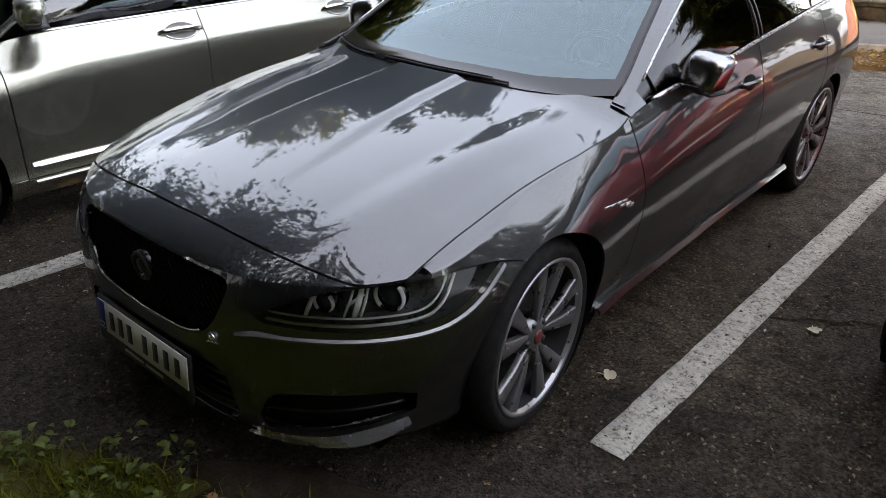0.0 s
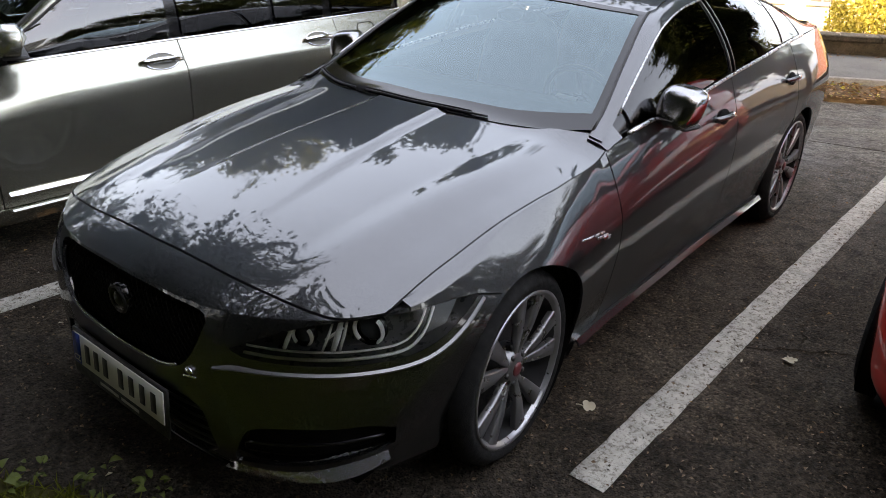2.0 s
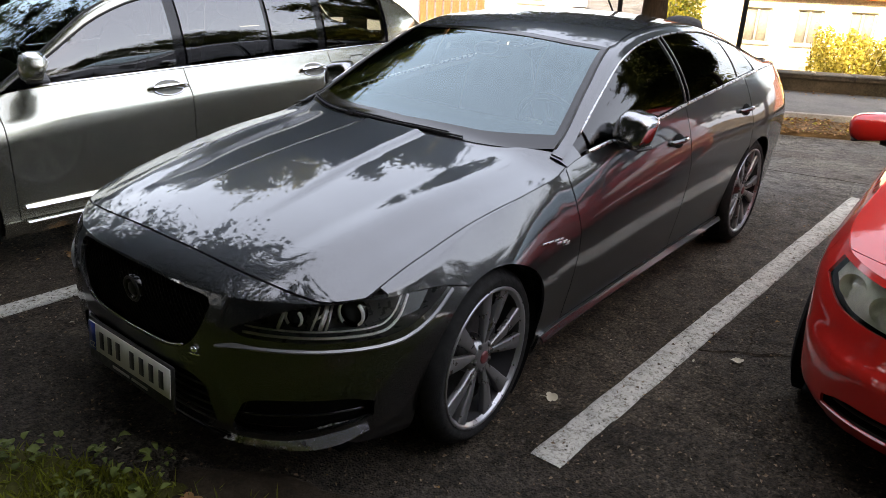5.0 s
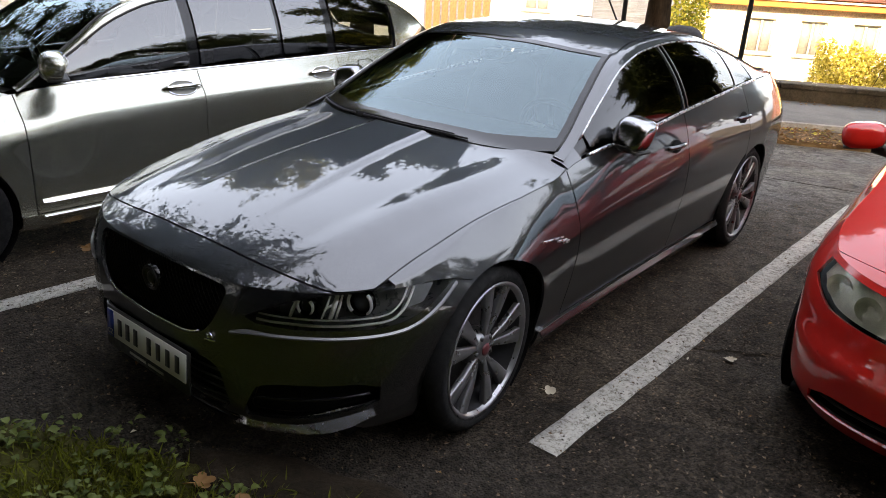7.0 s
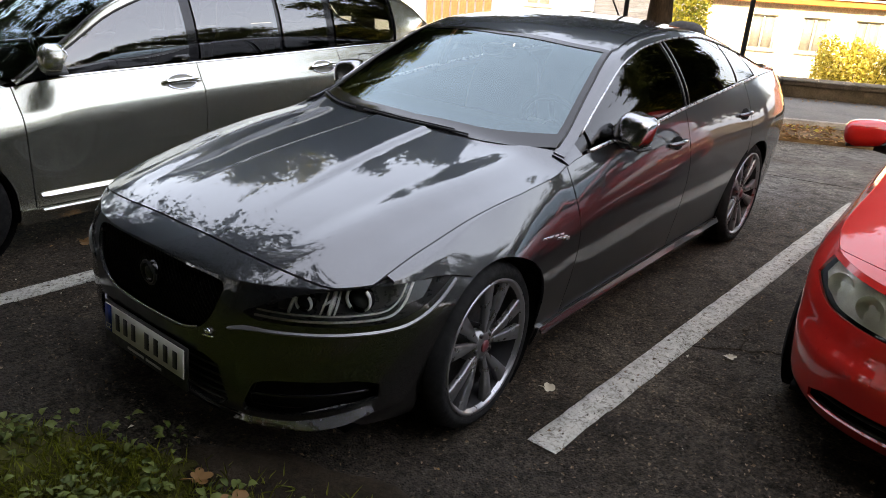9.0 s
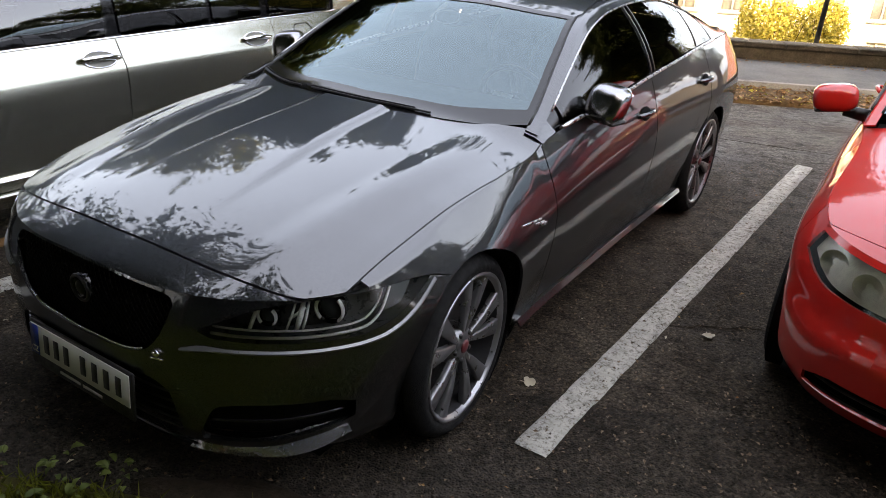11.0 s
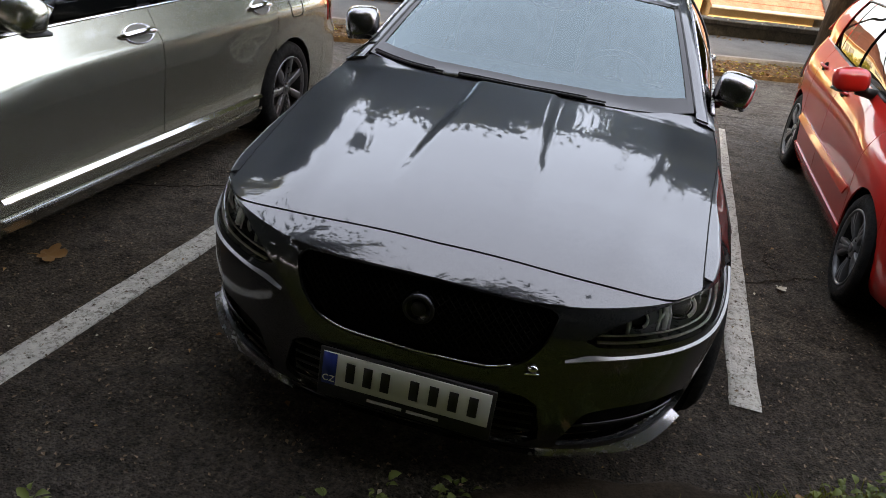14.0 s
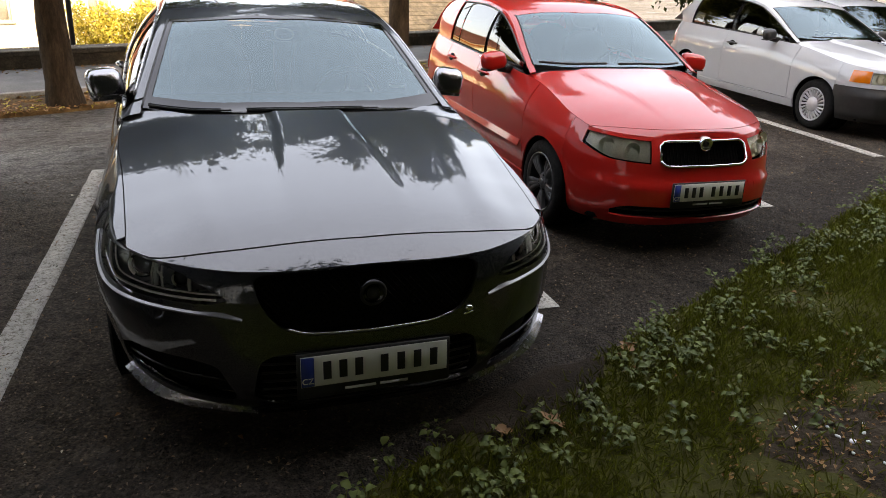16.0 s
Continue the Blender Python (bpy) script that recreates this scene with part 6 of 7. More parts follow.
def tree(x, y, height, spread, trunk_r, low, seed, material=LEAF_GREEN, leaves=16000, size=0.13, lean=(0, 0), bare_to=0.0, label="tall leafy tree with dark rough trunk in the planting strip"):
    """Tapered trunk, forking limbs, and a ragged crown of leaf sprays round the twigs."""
    r = np.random.default_rng(seed)
    t = thing("tree", label, "tree", pose(x, y, ground_height(Vector((x, y, 0)).dot(ACROSS))), group="street trees")
    bm = bmesh.new()
    spine = [Vector((lean[0] * k + 0.05 * math.sin(3 * k + seed), lean[1] * k + 0.04 * math.cos(2 * k + seed), height * 0.70 * k)) for k in np.linspace(0, 1, 12)]
    add_tube(bm, [spine[0] - Vector((0, 0, 0.1))] + spine, [trunk_r * 1.5] + [trunk_r * (1.22 if i == 0 else 1.0 - 0.65 * i / 11) for i in range(12)], 18)
    for v in bm.verts:
        v.co.x += 0.012 * noise.noise(v.co * 9) * 2
        v.co.y += 0.012 * noise.noise(v.co * 9 + Vector((5, 5, 5))) * 2
    sprays = []
    for i in range(22):
        k0 = max(0.30, bare_to / (height * 0.70))
        k = k0 + (1 - k0) * i / 21
        start = spine[min(11, int(k * 11))]
        a = i * 2.4 + r.uniform(-0.4, 0.4)
        reach = spread * (0.75 + 0.4 * r.random()) * (1.15 - 0.6 * max(0, k - 0.4))
        rise = height * 0.10 + height * 0.32 * k * r.uniform(0.7, 1.1)
        pts = []
        for s in np.linspace(0, 1, 7):
            pts.append(start + Vector((math.cos(a) * reach * s, math.sin(a) * reach * s, rise * s - 0.35 * reach * s * s)) + Vector((r.normal(0, 0.06), r.normal(0, 0.06), r.normal(0, 0.05))))
        add_tube(bm, pts, [trunk_r * 0.42 * (1 - 0.85 * s) for s in np.linspace(0, 1, 7)], 7)
        for p in pts[2:]:
            for _ in range(5):
                q = p + Vector((r.normal(0, 0.38), r.normal(0, 0.38), r.normal(-0.05, 0.26))) * (spread / 2.6)
                sprays.append((p, q))
                add_tube(bm, [p, p.lerp(q, 0.5) + Vector((0, 0, 0.06)), q], [0.018, 0.012, 0.006], 4, False)
    bmesh.ops.recalc_face_normals(bm, faces=bm.faces)
    part("trunk", bm, BARK, t)
    sp = np.array([(tuple(p), tuple(q)) for p, q in sprays])
    sp = sp[sp[:, 1, 2] > low]
    pick = sp[r.integers(0, len(sp), leaves)]
    run = pick[:, 1] - pick[:, 0]
    # most leaves stand in rows along the twigs and past their tips, the rest fills the inside
    on_twig = r.random(leaves) < 0.45
    c = pick[:, 0] + run * np.where(on_twig, r.uniform(0.25, 1.45, leaves), r.uniform(0.0, 1.0, leaves))[:, None]
    c += r.normal(0, 1, (leaves, 3)) * np.where(on_twig, 0.035, 0.26)[:, None] * np.array([1, 1, 0.8]) * spread / 2.6
    d = unit(unit(run) * 0.9 + r.normal(0, 0.6, (leaves, 3)) + np.array([0, 0, -0.35]))
    u = unit(r.normal(0, 0.6, (leaves, 3)) + np.array([0, 0, 1]))
    s = size * r.uniform(0.6, 1.3, leaves)
    ok = c[:, 2] > low - 0.25
    c, d, u, s = c[ok], d[ok], u[ok], s[ok]
    ob = new("crown", leaf_mesh("crown", c, d, u, s, s * 0.62, material))
    ob.parent = t
    return t


tree(-1.91, 7.57, 5.5, 2.4, 0.205, 2.4, 3, leaves=100000, size=0.15, bare_to=2.9)
tree(3.25, 9.88, 7.6, 2.3, 0.20, 1.95, 11, leaves=80000, size=0.145, bare_to=3.1)
tree(-5.4, 5.55, 5.3, 1.8, 0.20, 1.9, 5, leaves=85000, size=0.16, bare_to=2.6)
tree(-8.9, 5.0, 7.2, 1.6, 0.20, 2.4, 23, LEAF_BUSH, leaves=34000, size=0.12, bare_to=2.8)
tree(-10.2, 3.3, 4.3, 1.9, 0.19, 1.6, 24, leaves=30000, size=0.13, bare_to=1.8)
tree(5.7, 11.3, 4.7, 2.4, 0.19, 1.7, 27, LEAF_BUSH, leaves=40000, size=0.13, bare_to=2.0)
tree(8.4, 12.4, 4.9, 2.8, 0.19, 1.8, 8, leaves=40000, size=0.13, bare_to=2.2)


def shrub(name, label, p0, p1, q, depth, z0, z1, material, count, size, seed, cat="hedge"):
    """A hedge along the kerb line: twigs and leaves in an uneven mass."""
    r = np.random.default_rng(seed)
    h = thing(name, label, cat, KERB_TURN.copy())
    bm = bmesh.new()
    for i in range(int((p1 - p0) * 5) + 3):
        p = r.uniform(p0, p1)
        a = Vector((p, q + r.normal(0, depth * 0.2), z0))
        add_tube(bm, [a, a + Vector((r.normal(0, 0.1), r.normal(0, 0.1), (z1 - z0) * 0.5)), a + Vector((r.normal(0, 0.2), r.normal(0, 0.2), (z1 - z0) * 0.85))], [0.02, 0.012, 0.005], 5)
    part("twigs", bm, BARK, h)
    n = count
    p = r.uniform(p0, p1, n)
    top = z1 + (z1 - z0) * 0.22 * np.array([noise.noise((v * 1.3, seed, 0)) + 0.6 * noise.noise((v * 4.1, seed, 3)) for v in p])
    ang = r.uniform(0, math.pi, n)
    rad = np.sqrt(r.uniform(0.35, 1, n))
    z = z0 + (top - z0) * np.abs(np.sin(ang)) * rad
    yq = q + depth * 0.5 * np.cos(ang) * rad + r.normal(0, 0.04, n)
    c = np.stack([p, yq, z], 1)
    d = unit(r.normal(0, 1, (n, 3)) + np.array([0, -0.4, 0.1]))
    u = unit(r.normal(0, 0.6, (n, 3)) + np.array([0, -0.4, 0.8]))
    s = size * r.uniform(0.6, 1.3, n)
    ob = new("foliage", leaf_mesh("foliage", c, d, u, s, s * 0.6, material))
    ob.parent = h
    return h


shrub("yellow_hedge", "bright yellow autumn hedge in front of the cream building", 6.5, 9.5, 21.3, 1.2, -2.6, -0.12, LEAF_YELLOW, 9000, 0.12, 4)
shrub("green_bush", "green and yellow bush beside the pale building", 2.2, 3.2, 20.5, 1.2, -2.6, 1.3, LEAF_BUSH, 3500, 0.13, 9, "bush")
# Unseen hedge added to cut low light and hide the pale block from reflections
shrub("blocking_hedge", "tall dark evergreen hedge added unseen along the lawn to block low light", -14, 22, -10.6, 2.2, 0.0, 5.4, LEAF_HEDGE, 60000, 0.22, 21)
for k, (p, q, hgt) in enumerate(((19.5, 3.0, 8.2), (22.0, 9.0, 7.4), (23.0, -2.8, 7.6))):
    c = kerbwise(p, q)
    tree(c.x, c.y, hgt, 3.4, 0.18, 0.8, 30 + k, leaves=42000, size=0.17, label="broad leafy tree at the edge of the car park")

# Unseen trees added to keep bright sky out of the nose's reflection
for k, (x, y) in enumerate(((-10.6, -8.0), (-13.0, -5.0), (-14.2, -1.2))):
    tree(x, y, 6.4, 3.0, 0.18, 0.7, 60 + k, leaves=30000, size=0.17, label="bushy low-branched tree added out of view beside the lawn")
tree(-7.4, -5.3, 10.0, 5.2, 0.27, 4.3, 50, leaves=130000, size=0.16, bare_to=4.4, lean=(0.7, 1.6), label="large spreading leafy tree on the lawn, out of view")
# Unseen trees added as a canopy that darkens the ground and car fronts
for k, (p, q, hgt, count) in enumerate(((-3.6, -4.8, 9.5, 85000), (-1.5, -5.4, 9.5, 85000), (5.0, -8.2, 8.5, 40000), (10.4, -8.4, 8.5, 40000))):
    c = kerbwise(p, q)
    tree(c.x, c.y, hgt, 4.3 if k < 2 else 3.2, 0.24, 3.3, 51 + k, leaves=count, size=0.17, bare_to=3.6, label="large spreading leafy tree on the lawn, out of view")

# ---- buildings beyond the parapet, and a shade block added behind the lawn ----
def window_unit(parent, p, q, z, w, h, face=-1):
    """A casement: frame round two panes, set into the wall, with a sill."""
    m = Matrix.Translation((p, q, z))
    fr = part("window", box((w, 0.05, 0.06), m @ Matrix.Translation((0, 0, h / 2 - 0.03))), FRAME_WHITE, parent)
    part("window_rail", box((w, 0.05, 0.06), m @ Matrix.Translation((0, 0, -h / 2 + 0.03))), FRAME_WHITE, fr)
    for x in (-w / 2 + 0.03, 0, w / 2 - 0.03):
        part("window_stile", box((0.06, 0.046, h - 0.12), m @ Matrix.Translation((x, 0, 0))), FRAME_WHITE, fr)
    for x in (-w / 4, w / 4):
        part("pane", box((w / 2 - 0.09, 0.012, h - 0.12), m @ Matrix.Translation((x, 0.008, 0))), PANE_PALE, fr)
    part("window_sill", box((w + 0.16, 0.16, 0.05), m @ Matrix.Translation((0, face * 0.09, -h / 2 - 0.035)), 0.006), KERB, fr)
    return fr


def pierced_wall(p0, p1, q, z0, z1, thick, holes):
    """A wall along the kerb line with openings through it. holes: (p, z, width, height)."""
    bm = bmesh.new()
    ps = sorted({p0, p1, *[h[0] - h[2] / 2 for h in holes], *[h[0] + h[2] / 2 for h in holes]})
    zs = sorted({z0, z1, *[h[1] - h[3] / 2 for h in holes], *[h[1] + h[3] / 2 for h in holes]})
    keep = {}
    for i in range(len(ps) - 1):
        for j in range(len(zs) - 1):
            c, d = (ps[i] + ps[i + 1]) / 2, (zs[j] + zs[j + 1]) / 2
            keep[i, j] = not any(abs(c - h[0]) < h[2] / 2 and abs(d - h[1]) < h[3] / 2 for h in holes)
    for (i, j), k in keep.items():
        if not k:
            continue
        a, b2, c, d = ps[i], ps[i + 1], zs[j], zs[j + 1]
        for y in (q, q + thick):
            bm.faces.new([bm.verts.new(v) for v in ((a, y, c), (b2, y, c), (b2, y, d), (a, y, d))])
        for di, dj, pts in ((-1, 0, ((a, c), (a, d))), (1, 0, ((b2, c), (b2, d))), (0, -1, ((a, c), (b2, c))), (0, 1, ((a, d), (b2, d)))):
            if not keep.get((i + di, j + dj), False):
                (x0, w0), (x1, w1) = pts
                bm.faces.new([bm.verts.new(v) for v in ((x0, q, w0), (x1, q, w1), (x1, q + thick, w1), (x0, q + thick, w0))])
    bmesh.ops.remove_doubles(bm, verts=bm.verts, dist=0.001)
    bmesh.ops.recalc_face_normals(bm, faces=bm.faces)
    return bm


FQ = 23.5
house = thing("cream_building", "sunlit cream rendered building with an orange cornice below the street", "building", KERB_TURN.copy())
wins = [(5.2 + 1.53 * k, -0.27, 0.78, 1.08) for k in range(5)]
low_wins = [(11.4, -1.62, 0.72, 0.34)]
part("wall", pierced_wall(3.25, 12.2, FQ, -3.2, 0.95, 0.4, wins + low_wins), RENDER_CREAM, house, flat=True)
part("side_wall", box((0.4, 8, 4.1), Matrix.Translation((12.0, FQ + 4.41, -1.15))), RENDER_CREAM, house, flat=True)
part("side_wall", box((0.4, 8, 4.1), Matrix.Translation((3.45, FQ + 4.41, -1.15))), RENDER_CREAM, house, flat=True)
part("inner_wall", box((8.4, 0.1, 4.0), Matrix.Translation((7.7, FQ + 2.0, -1.15))), RENDER_GREY, house, flat=True)
for w in wins + low_wins:
    window_unit(house, w[0], FQ + 0.12, w[1], w[2], w[3])
part("cornice", box((9.3, 0.34, 0.20), Matrix.Translation((7.72, FQ - 0.14, 0.74)), 0.02), EAVE, house, "orange painted cornice", True)
part("cornice_lip", box((9.4, 0.42, 0.06), Matrix.Translation((7.72, FQ - 0.17, 0.87)), 0.01), RENDER_CREAM, house, flat=True)
part("plinth", box((8.95, 0.08, 1.0), Matrix.Translation((7.72, FQ - 0.04, -2.7))), RENDER_GREY, house, flat=True)
part("drain_pipe", tube([(12.05, FQ - 0.08, -3.0), (12.05, FQ - 0.08, 0.5), (12.05, FQ - 0.2, 0.62)], 0.05, 10), KERB, house)
bm = bmesh.new()
add_grid(bm, [[(3.0, FQ - 0.4, 0.95), (3.0, FQ + 4.4, 3.4), (3.0, FQ + 9.2, 0.95)], [(12.5, FQ - 0.4, 0.95), (12.5, FQ + 4.4, 3.4), (12.5, FQ + 9.2, 0.95)]])
bmesh.ops.solidify(bm, geom=bm.faces[:], thickness=0.12)
part("roof", bm, ROOF_TILE, house, flat=True)


def tiled_house(name, label, p0, p1, q0, q1, base, eave, ridge, wall_mat, roof_mat, opening=None):
    h = thing(name, label, "house", KERB_TURN.copy())
    holes = [opening] if opening else []
    part("wall", pierced_wall(p0, p1, q0, base, eave, 0.3, holes), wall_mat, h, flat=True)
    qm = (q0 + q1) / 2
    for p in (p0 + 0.15, p1 - 0.15):
        bm = bmesh.new()
        add_shape(bm, [(q0 + 0.3, base), (q1, base), (q1, eave), (qm, ridge - 0.1), (q0 + 0.3, eave)], 0.3, Matrix(((0, 0, 1, p - 0.15), (1, 0, 0, 0), (0, 1, 0, 0), (0, 0, 0, 1))))
        part("gable_wall", bm, wall_mat, h, flat=True)
    for sgn, qa in ((1, q0 - 0.35), (-1, q1 + 0.35)):
        slope = Vector((0, qm - qa, ridge - eave + 0.1))
        n = int(slope.length / 0.30)
        lie = math.degrees(math.atan2(slope.z, abs(slope.y))) * sgn
        for k in range(n + 1):
            c = Vector(((p0 + p1) / 2, qa, eave - 0.1)) + slope * ((k + 0.5) / (n + 1))
            part("tile_course", box((p1 - p0 + 0.4, slope.length / (n + 1) + 0.05, 0.035), Matrix.Translation(c) @ pose(0, 0, 0, lie - 3.5 * sgn)), roof_mat, h, flat=True)
    part("ridge", tube([(p0 - 0.2, qm, ridge + 0.02), (p1 + 0.2, qm, ridge + 0.02)], 0.11, 10), roof_mat, h)
    part("gutter", tube([(p0 - 0.2, q0 - 0.42, eave - 0.12), (p1 + 0.2, q0 - 0.42, eave - 0.12)], 0.06, 8), KERB, h)
    if opening:
        part("door", box((opening[2], 0.06, opening[3]), Matrix.Translation((opening[0], q0 + 0.2, opening[1]))), PANE_DARK, h)
    return h


annex = thing("ochre_annex", "ochre rendered house wall with a small dark window below the street", "house", KERB_TURN.copy())
part("wall", pierced_wall(12.3, 13.2, 22.2, -4.0, 1.6, 0.3, [(12.75, -1.3, 0.4, 0.45)]), RENDER_OCHRE, annex, flat=True)
part("side_wall", box((0.3, 6.0, 5.6), Matrix.Translation((13.05, 25.51, -1.2))), RENDER_OCHRE, annex, flat=True)
part("roof", box((1.2, 6.6, 0.15), Matrix.Translation((12.75, 25.3, 1.68))), ROOF_TILE, annex, flat=True)
part("window_pane", box((0.4, 0.05, 0.45), Matrix.Translation((12.75, 22.4, -1.3))), PANE_DARK, annex)
tiled_house("ochre_house", "ochre house with red tiled roof below the street", 13.45, 17.6, 22.0, 30.0, -4.0, -0.9, 2.6, RENDER_OCHRE, ROOF_TILE)
tiled_house("low_house", "low house with weathered grey-brown roof", 17.9, 28.0, 19.0, 28.0, -4.5, -2.1, 0.7, RENDER_GREY, PARAPET)
shed = thing("white_gatehouse", "white rendered wall with brown slatted gate below the street", "building", KERB_TURN.copy())
part("wall", pierced_wall(-14, -6.0, FQ, -3.2, 3.2, 0.35, [(-9.0, 0.3, 0.9, 0.9)]), RENDER_WHITE, shed, flat=True)
part("wall", pierced_wall(-3.62, -0.2, FQ, -3.2, 3.2, 0.35, [(-2.05, 0.35, 0.85, 0.62)]), RENDER_WHITE, shed, flat=True)
part("lintel", box((2.4, 0.35, 0.6), Matrix.Translation((-4.81, FQ + 0.175, 2.9))), RENDER_WHITE, shed, flat=True)
window_unit(shed, -2.05, FQ + 0.12, 0.35, 0.85, 0.62)
window_unit(shed, -9.0, FQ + 0.12, 0.3, 0.9, 0.9)
gate = thing("slatted_gate", "brown stained wooden gate of upright slats", "gate", KERB_TURN.copy())
slat = finish("slat", box((0.23, 0.03, 4.6), Matrix(), 0.005), FENCE_WOOD)
for i in range(8):
    ob = new("slat", slat)
    ob.parent = gate
    ob.matrix_basis = pose(-5.84 + i * 0.293, FQ + 0.10, 0.0)
for z in (-1.6, 1.6):
    part("cross_rail", box((2.3, 0.04, 0.10), Matrix.Translation((-4.81, FQ + 0.14, z))), FENCE_WOOD, gate)

# Unseen block, added so that its shadow covers the bays and the road
block = thing("shade_block", "tall grey rendered block added unseen behind the lawn to shade the bays", "building", KERB_TURN.copy())
bw = [(-34 + 3.4 * i, 2.2 + 3.0 * j, 1.5, 1.5) for i in range(23) for j in range(5)]
part("wall", pierced_wall(-36, 44, -14.5, -0.3, 16.0, 0.5, bw), RENDER_GREY, block, flat=True)
part("back_wall", box((80, 0.4, 16), Matrix.Translation((4, -24, 8.0))), RENDER_GREY, block, flat=True)
part("roof", box((81, 11, 0.4), Matrix.Translation((4, -19.5, 16.2))), PARAPET, block, flat=True)
pane = finish("pane", box((1.5, 0.03, 1.5)), PANE_DARK)
for p, z, w, h in bw:
    ob = new("window_pane", pane)
    ob.parent = block
    ob.matrix_basis = pose(p, -14.3, z)

# poles
for p, q, lean in ((3.13, 11.7, 1.5), (5.72, 11.9, 2.0), (1.02, 11.6, -2.0)):
    c = kerbwise(p, q, ground_height(q))
    bm = bmesh.new()
    add_tube(bm, [c - Vector((0, 0, 0.2)), c + Vector((0.02 * lean, 0, 3.5)), c + Vector((0.05 * lean, 0, 6.8))], [0.045, 0.04, 0.03], 10)
    solid("pole", bm, METAL_DARK, "thin dark pole overgrown at the foot", "pole", group="poles")
bm = tube([kerbwise(-0.56, 11.6, 3.46), kerbwise(1.65, 11.6, -0.7)], 0.018, 6)
solid("guy_wire", bm, METAL_DARK, "slanting dark guy wire beyond the parapet", "wire")

# ---- lawn, weeds, fallen leaves ----
def lawn_points(n, p0, p1, q0, q1, r, dense=True):
    p, q = r.uniform(p0, p1, n), r.uniform(q0, q1, n)
    pts = p[:, None] * np.array(ALONG) + q[:, None] * np.array(ACROSS)
    return pts


def bare(pt):
    """True on the trodden patch of earth in the lawn."""
    return ((pt[:, 0] - 1.95) / 0.62) ** 2 + ((pt[:, 1] + 1.45) / 0.42) ** 2 < 1 + 0.5 * np.sin(pt[:, 0] * 9) * np.cos(pt[:, 1] * 11)


r = np.random.default_rng(12)
bm = bmesh.new()
rows = []
for i in range(25):
    a = 2 * math.pi * i / 24
    k = 1 + 0.18 * math.sin(3 * a) + 0.10 * math.sin(7 * a)
    rows.append([Vector((1.95 + 0.62 * k * s * math.cos(a), -1.45 + 0.42 * k * s * math.sin(a), 0.034 + 0.006 * (1 - s) - (0.012 if s == 1 else 0))) for s in (0.02, 0.35, 0.7, 1.0)])
add_grid(bm, rows)
bmesh.ops.recalc_face_normals(bm, faces=bm.faces)
solid("bare_patch", bm, BARE, "bare dark earth patch in the lawn", "earth", kind="structure")

# very dark earth spilling over the lawn's edge beside the front wheel
bm = bmesh.new()
rows = []
for i in range(37):
    a = 2 * math.pi * i / 36
    k = 1 + 0.12 * math.sin(3 * a + 1) + 0.08 * math.sin(8 * a)
    mid = ALONG * 0.30 + ACROSS * -1.02
    rows.append([mid + ALONG * (0.52 * k * s * math.cos(a)) + ACROSS * (0.20 * k * s * math.sin(a)) + Vector((0, 0, z + 0.003 * math.sin(5 * a + 9 * s)))
                 for s, z in ((0.02, 0.040), (0.35, 0.040), (0.6, 0.038), (0.8, 0.033), (0.92, 0.018), (1.0, -0.006))])
add_grid(bm, rows)
bmesh.ops.recalc_face_normals(bm, faces=bm.faces)
solid("bare_patch", bm, VERGE, "bare dark earth spilling over the lawn edge", "earth", kind="structure")

n = 190000
pt = lawn_points(n, -1.6, 8.0, -3.7, -0.98, r)
along, away = pt @ np.array(ALONG), -(pt @ np.array(ACROSS))
pt = pt[r.random(n) < np.clip(np.minimum(np.minimum((along + 1.6) / 1.2, (8.0 - along) / 2.0), (3.7 - away) / 1.3), 0, 1)]
pt = pt[~(bare(pt) & (r.random(len(pt)) < 0.86))]
worn = (pt @ np.array(ALONG) > -0.15) & (pt @ np.array(ALONG) < 0.72) & (pt @ np.array(ACROSS) > -1.10)
pt = pt[~(worn & (r.random(len(pt)) < 0.85))]
patchy = np.array([noise.noise((a * 1.6, b * 1.6, 2)) for a, b, _ in pt])
pt = pt[patchy + r.normal(0, 0.25, len(pt)) > -0.25]
n = len(pt)
pt[:, 2] = 0.028
d = unit(r.normal(0, 0.55, (n, 3)) + np.array([0, 0, 0.75]))
d[:, 2] = np.abs(d[:, 2])
u = unit(np.stack([-d[:, 0], -d[:, 1], 1.2 - d[:, 2]], 1) + r.normal(0, 0.2, (n, 3)))
L = r.uniform(0.025, 0.080, n)
tagged(new("grass", leaf_mesh("grass", pt, d, u, L, r.uniform(0.004, 0.008, n), GRASS_BLADE, 0.1)), "short patchy green grass on the lawn", "grass", kind="stuff")

# the rest of the lawn, in coarser tufts
n = 90000
pt = lawn_points(n, -14, 20, -10.5, -1.0, r)
pq = np.stack([pt @ np.array(ALONG), pt @ np.array(ACROSS)], 1)
pt = pt[~((pq[:, 0] > -0.8) & (pq[:, 0] < 6.6) & (pq[:, 1] > -2.8)) & ~bare(pt)]
n = len(pt)
pt[:, 2] = 0.028
d = unit(r.normal(0, 0.55, (n, 3)) + np.array([0, 0, 0.75]))
d[:, 2] = np.abs(d[:, 2])
u = unit(np.stack([-d[:, 0], -d[:, 1], 1.2 - d[:, 2]], 1) + r.normal(0, 0.2, (n, 3)))
tagged(new("grass", leaf_mesh("grass", pt, d, u, r.uniform(0.04, 0.10, n), r.uniform(0.008, 0.016, n), GRASS_BLADE, 0.1)), "short patchy green grass on the lawn", "grass", kind="stuff")

